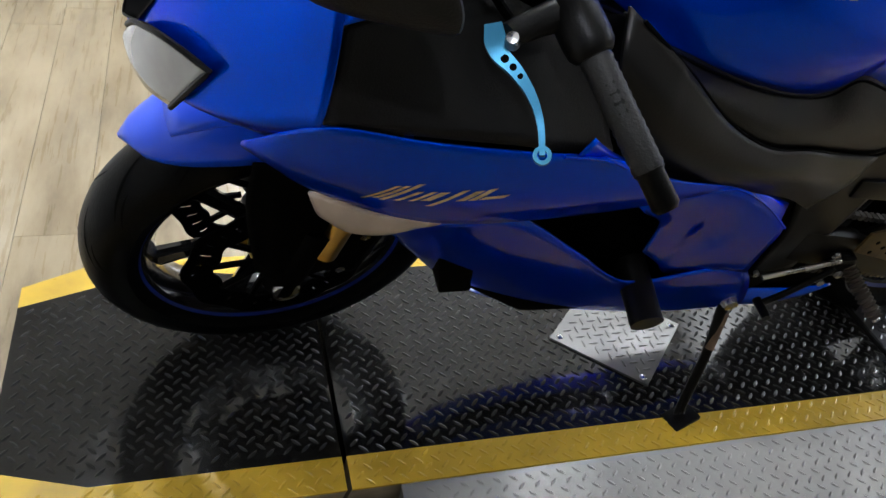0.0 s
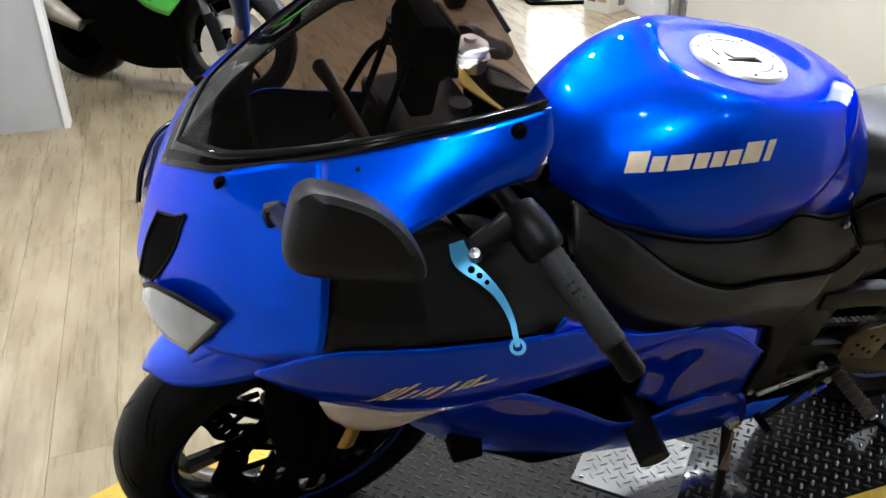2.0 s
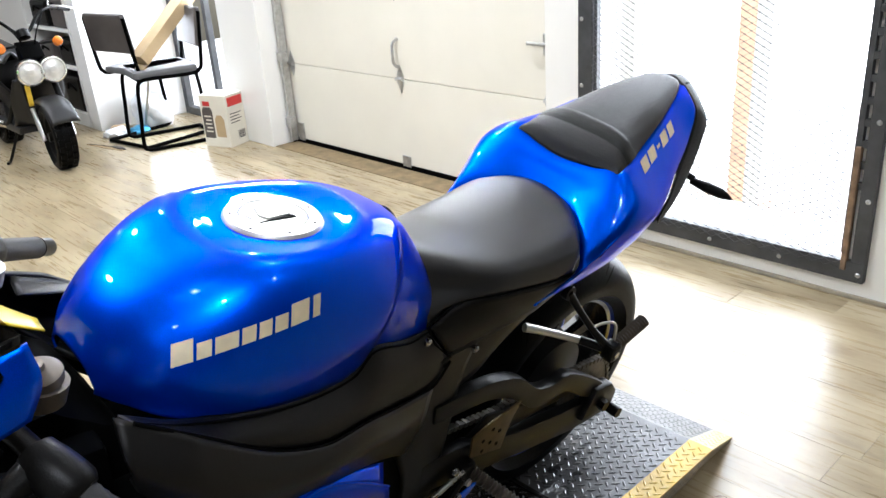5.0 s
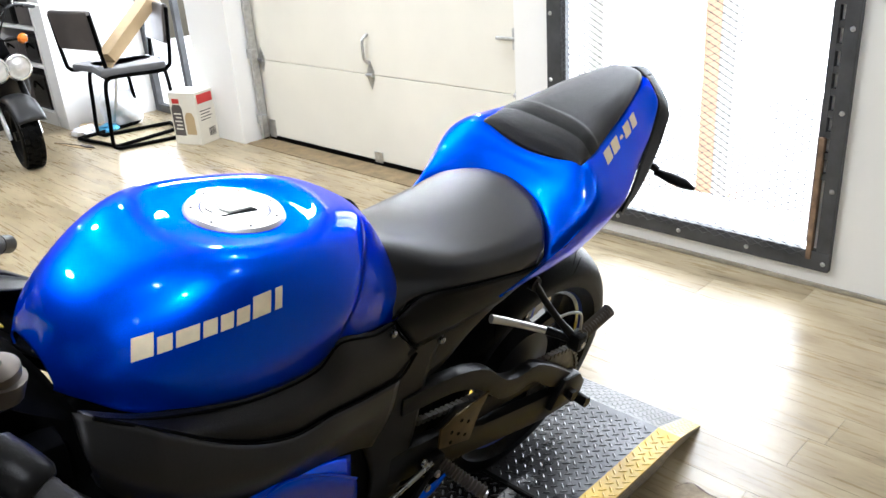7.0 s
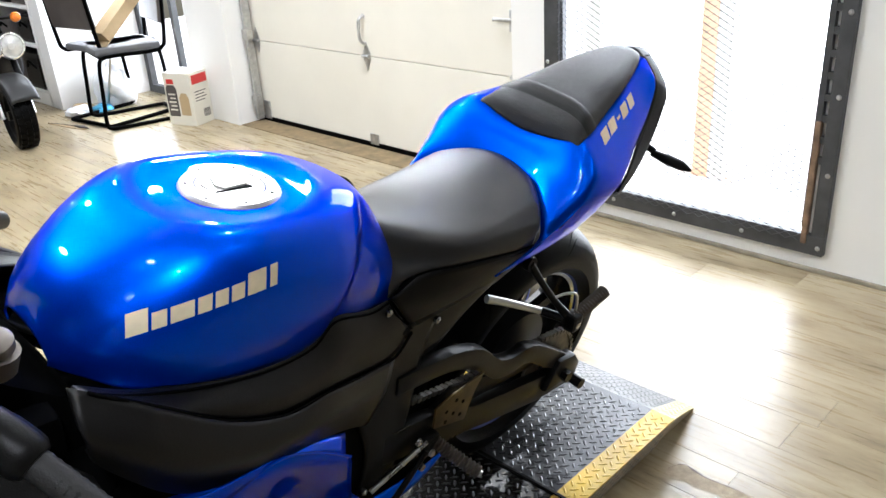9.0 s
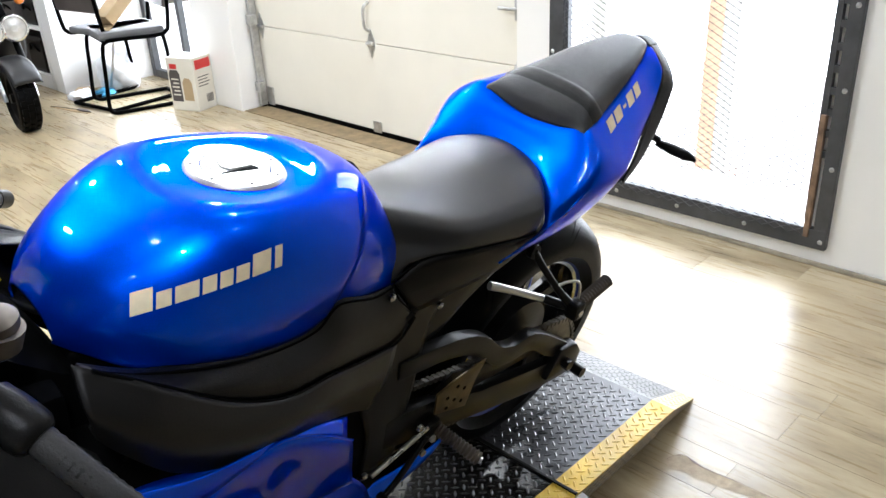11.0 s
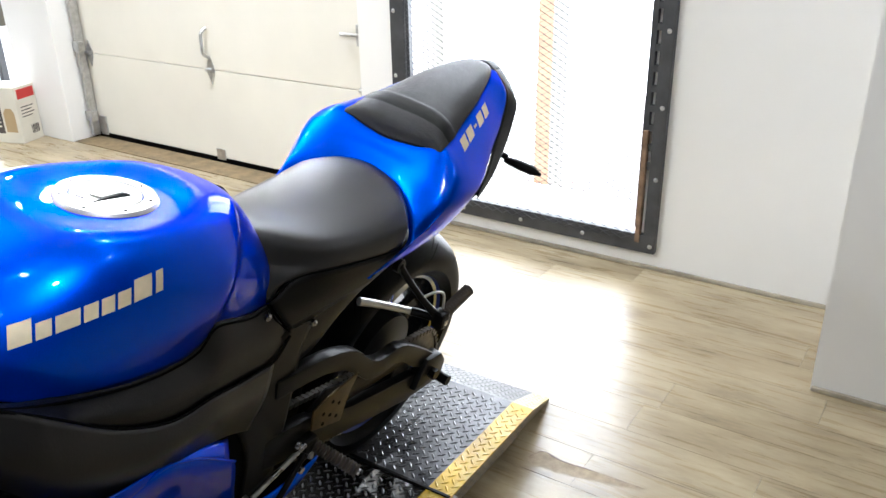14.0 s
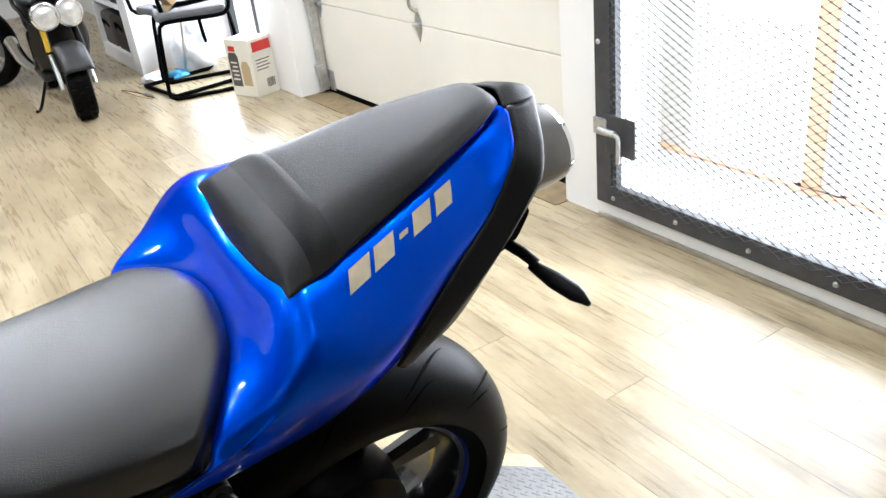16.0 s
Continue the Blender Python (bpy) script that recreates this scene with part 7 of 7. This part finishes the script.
# second parked motorcycle behind it
mb = thing("parked_motorcycle", pose(0.70, 6.42, 0, 0, 0, -76), "black parked motorcycle with polished wheel rims", "motorcycle")
cast_wheel(mb, (0.50, 0, 0.30), 0.30, 0.06, radians(24), 10, rim_mat=ALU)
cast_wheel(mb, (-0.85, 0, 0.30), 0.30, 0.08, 0, 10, rim_mat=ALU)
for s in (-1, 1):
    rod("fork_leg", (0.51, 0.09 * s, 0.30), (0.24, 0.09 * s, 0.88), 0.024, ALU, mb)
    tube("handlebar", [(0.20, 0, 0.93), (0.17, 0.15 * s, 0.98), (0.08, 0.36 * s, 1.0)], 0.012, BLACK, mb, samples=10)
    box("indicator", (0.24, 0.19 * s - 0.03, 0.76), (0.30, 0.19 * s + 0.03, 0.81), AMBER, mb, "amber indicator", 0.012)
lathe("head_lamp", [(0.0, 0.02), (0.08, 0.01), (0.09, -0.02), (0.06, -0.12), (0.0, -0.13)], CHROME, mb, n=28).matrix_local = pose(0.36, 0, 0.82, 0, 0, -90)
slab("front_fender", [(0.25, 0.58), (0.45, 0.645), (0.64, 0.60), (0.78, 0.46), (0.62, 0.56), (0.45, 0.61)], -0.065, 0.065, BLACK, mb, bevel=0.01)
slab("tank", [(-0.25, 0.72), (-0.1, 0.88), (0.15, 0.90), (0.24, 0.80), (0.15, 0.70)], -0.14, 0.14, BLACK, mb, bevel=0.05)
slab("seat", [(-0.85, 0.74), (-0.3, 0.70), (-0.22, 0.76), (-0.85, 0.84)], -0.13, 0.13, VINYL, mb, bevel=0.03)
slab("engine", [(-0.3, 0.22), (0.15, 0.24), (0.2, 0.45), (0.1, 0.68), (-0.25, 0.68), (-0.35, 0.4)], -0.17, 0.17, VOID, mb, bevel=0.03)
tube("exhaust", [(0.2, -0.18, 0.5), (0.15, -0.2, 0.25), (-0.3, -0.2, 0.2), (-0.9, -0.22, 0.33)], 0.035, CHROME, mb, samples=14)

# green sport motorcycle near the partition, nose towards the viewer's right
gb = thing("green_motorcycle", pose(-0.83, 3.23, 0, 0, 0, -46), "green and black sport motorcycle parked on the plank floor", "motorcycle")
cast_wheel(gb, (0.49, 0, 0.30), 0.30, 0.06, radians(24), 6)
cast_wheel(gb, (-0.53, 0, 0.30), 0.30, 0.09, 0, 6, disc=False)
lathe("wheel_cover", [(0.0, -0.06), (0.19, -0.055), (0.2, 0.0), (0.19, 0.055), (0.0, 0.06)], VOID, gb, "dark rear hub and sprocket", n=32).matrix_local = Matrix.Translation((-0.53, 0, 0.30))
for s in (-1, 1):
    rod("fork_outer", (0.38, 0.10 * s, 0.58), (0.27, 0.10 * s, 0.90), 0.03, VOID, gb)
    rod("fork_tube", (0.44, 0.10 * s, 0.43), (0.38, 0.10 * s, 0.58), 0.022, DARKSTEEL, gb)
    rod("fork_foot", (0.50, 0.10 * s, 0.29), (0.44, 0.10 * s, 0.45), 0.028, BLACK, gb)
    sidef = [[(0.64, 0.14 * s, 0.79), (0.50, 0.19 * s, 0.83), (0.36, 0.22 * s, 0.82)], [(0.50, 0.2 * s, 0.63), (0.38, 0.23 * s, 0.64), (0.25, 0.24 * s, 0.67)], [(0.325, 0.23 * s, 0.455), (0.23, 0.245 * s, 0.48), (0.125, 0.235 * s, 0.525)]]
    sheet("side_fairing", patch(sidef, 18, 14), GREEN, gb, "bright green fairing panel", 0.008)
    slab("air_slot", [(0.36, 0.735), (0.415, 0.72), (0.315, 0.545), (0.235, 0.515), (0.245, 0.56), (0.30, 0.62)], s * 0.225, s * 0.248, VOID, gb, "black air slot in the green panel", 0.004)
    box("indicator", (0.44, 0.215 * s - 0.012, 0.635), (0.50, 0.215 * s + 0.012, 0.665), LENS, gb, "clear indicator", 0.006)
    flank = [[(0.36, 0.19 * s, 0.80), (0.10, 0.22 * s, 0.84), (-0.18, 0.18 * s, 0.80)], [(0.36, 0.2 * s, 0.55), (0.05, 0.225 * s, 0.50), (-0.28, 0.2 * s, 0.55)], [(0.31, 0.15 * s, 0.19), (0.02, 0.15 * s, 0.155), (-0.27, 0.13 * s, 0.18)]]
    sheet("lower_fairing", patch(flank, 16, 14), VOID, gb, "black flank and belly cowl", 0.006)
    for x, z in ((0.1, 0.62), (-0.05, 0.52), (0.02, 0.70), (-0.12, 0.64)):
        rod("cover_bolt", (x, s * 0.224, z), (x, s * 0.23, z), 0.007, DARKSTEEL, gb, n=8)
    m2 = sub("mirror", gb, label="dark mirror on a slim stalk")
    tube("stalk", [(0.46, 0.2 * s, 0.95), (0.42, 0.30 * s, 1.0)], 0.012, BLACK, m2)
    lathe("mirror_glass", [(0.0, 0.0), (0.075, 0.0)], MIRROR_GLASS, m2, n=24).matrix_local = pose(0.40, 0.34 * s, 1.05, 10, 0, 82)
    lathe("shell", [(0.078, 0.004), (0.07, -0.03), (0.03, -0.05), (0.0, -0.052)], BLACK, m2, n=24).matrix_local = pose(0.40, 0.34 * s, 1.05, 10, 0, 82)
slab("nose", [(0.40, 0.76), (0.66, 0.79), (0.66, 0.88), (0.42, 1.06)], -0.12, 0.12, GREEN, gb, "green nose cowl", 0.03)
slab("head_lamp", [(0.62, 0.76), (0.705, 0.77), (0.68, 0.85), (0.62, 0.86)], -0.11, 0.11, LENS, gb, "clear head lamp", 0.014)
fender = [[((0.49 + rr * math.cos(a)), wy, 0.30 + rr * math.sin(a)) for wy, rr in ((-0.075, 0.305), (-0.05, 0.33), (0.0, 0.338), (0.05, 0.33), (0.075, 0.305))] for a in np.linspace(radians(20), radians(135), 14)]
sheet("front_fender", np.array(fender), BLACK, gb, "black front fender", 0.004)
slab("tank", [(-0.2, 0.78), (-0.12, 0.93), (0.12, 0.98), (0.25, 0.9), (0.2, 0.78)], -0.15, 0.15, BLACK, gb, bevel=0.06)
slab("seat_unit", [(-0.95, 0.98), (-0.55, 0.86), (-0.15, 0.80), (-0.2, 0.70), (-0.6, 0.76), (-0.95, 0.92)], -0.12, 0.12, BLACK, gb, bevel=0.03)
slab("engine", [(-0.35, 0.24), (0.15, 0.20), (0.30, 0.55), (0.1, 0.75), (-0.3, 0.75), (-0.4, 0.4)], -0.13, 0.13, VOID, gb, bevel=0.03)
slab("swingarm", [(-0.58, 0.26), (-0.3, 0.30), (-0.25, 0.42), (-0.58, 0.36)], -0.13, 0.13, VOID, gb, bevel=0.02)
tube("silencer", [(-0.30, -0.2, 0.33), (-0.42, -0.225, 0.39), (-0.60, -0.235, 0.52)], [0.03, 0.052, 0.05], SKIRT, gb, "pale silencer can", n=20)
rod("foot_peg", (-0.22, -0.18, 0.36), (-0.22, -0.27, 0.37), 0.011, DARKSTEEL, gb, n=10)
tube("side_stand", [(-0.05, 0.14, 0.3), (0.0, 0.28, 0.02)], 0.012, BLACK, gb)

# open shelf with dark bags against the east wall
sh = thing("storage_shelf", pose(1.70, 5.36, 0), "white open storage shelf unit", "shelf")
box("side_panel", (0.0, 0.0, 0.0), (0.38, 0.02, 1.6), WHITE, sh)
box("side_panel", (0.0, 0.9, 0.0), (0.38, 0.92, 1.6), WHITE, sh)
for z in (0.0, 0.44, 0.72, 1.1, 1.58):
    box("shelf_board", (0.0, 0.022, z), (0.38, 0.898, z + (0.1 if z == 0 else 0.02)), WHITE, sh)
for i, (y, z, hh, ww) in enumerate(((0.10, 0.10, 0.28, 0.34), (0.50, 0.10, 0.26, 0.34), (0.08, 0.46, 0.2, 0.3), (0.08, 0.74, 0.24, 0.3), (0.45, 0.74, 0.2, 0.36), (0.5, 0.46, 0.16, 0.3))):
    bg = thing("gear_bag", pose(1.72, 5.36 + y, z), "black fabric gear bag on the shelf", "bag", "bags on the shelf")
    box("bag_body", (0.0, 0.0, 0.0), (0.3, ww, hh), INK if i % 2 else BLACK, bg, bevel=0.03)
    tube("handle", [(0.0, 0.08, hh * 0.6), (-0.02, ww / 2, hh * 0.8), (0.0, ww - 0.08, hh * 0.6)], 0.008, VOID, bg, samples=8)


# ---- floor planks ----
PW, PL = 0.152, 1.22
bm = box_bm((-PW / 2 + 0.0005, -PL / 2 + 0.0005, -0.004), (PW / 2 - 0.0005, PL / 2 - 0.0005, 0.0), 0.0)
plank_me = bpy.data.meshes.new("floor_plank")
bm.to_mesh(plank_me)
bm.free()
plank_me.materials.append(PLANK)
floor = thing("floor", Matrix(), "worn beige wood-look vinyl plank floor", "floor", kind="structure")
rnd = random.Random(4)
n = 0
cells = []
for i in range(48):
    x = -4.55 + PW * (i + 0.5)
    shift = rnd.random() * PL
    for j in range(13):
        cells.append((x, -4.0 + shift + PL * (j - 0.5), j))
inner = [c for c in cells if -1.7 < c[0] < 2.5 and -1.6 < c[1] < 6.6]
for x, y, j in inner:
    ob = new("floor_plank", plank_me)
    ob.parent = floor
    ob.location = (x, y, 0)
verts, faces = [], []
got = set((round(a, 3), round(b, 3)) for a, b, _ in inner)
for x, y, j in cells:
    if (round(x, 3), round(y, 3)) in got or x > 2.5:
        continue
    k = len(verts)
    w, l = PW / 2 - 0.0005, PL / 2 - 0.0005
    lo, hi = max(y - l, -3.84), min(y + l, 9.39)
    if lo >= hi:
        continue
    verts += [(x - w, lo, 0), (x + w, lo, 0), (x + w, hi, 0), (x - w, hi, 0)]
    faces.append((k, k + 1, k + 2, k + 3))
mesh_object("far_planks", verts, faces, PLANK, floor, smooth=False)["kind"] = "stuff"

# chipped plank edge behind the ramp
cr = [(0.972, -0.308), (0.984, -0.314), (1.002, -0.322), (1.014, -0.336), (1.006, -0.362), (1.0, -0.39), (1.001, -0.42), (1.005, -0.456), (1.008, -0.50), (1.009, -0.56), (1.01, -0.62)]
verts, faces = [], []
for i, (x, y) in enumerate(cr):
    w = (0.0012 + 0.004 * abs(math.sin(1.9 * i + 0.6))) * (1 - i / 11.0)
    verts += [(x - w, y + 0.3 * w, 0.0018), (x + w, y - 0.3 * w, 0.0018)]
    if i:
        faces.append((2 * i - 2, 2 * i - 1, 2 * i + 1, 2 * i))
mesh_object("floor_crack", verts, faces, DARKWOOD, floor, "dark chipped crack in the planks", smooth=False)
# bared layer where the plank has chipped off
low = [(0.955, -0.312), (0.948, -0.325), (0.945, -0.34), (0.952, -0.355), (0.958, -0.372), (0.95, -0.395), (0.958, -0.42), (0.962, -0.45), (0.972, -0.49), (0.985, -0.54), (1.008, -0.618)]
verts, faces = [], []
for i, ((x, y), (u, v)) in enumerate(zip(cr, low)):
    verts += [(x, y, 0.001), (u, v, 0.001)]
    if i:
        faces.append((2 * i - 2, 2 * i - 1, 2 * i + 1, 2 * i))
mesh_object("chipped_patch", verts, faces, BARED, floor, "tan bared patch beside the crack", smooth=False)
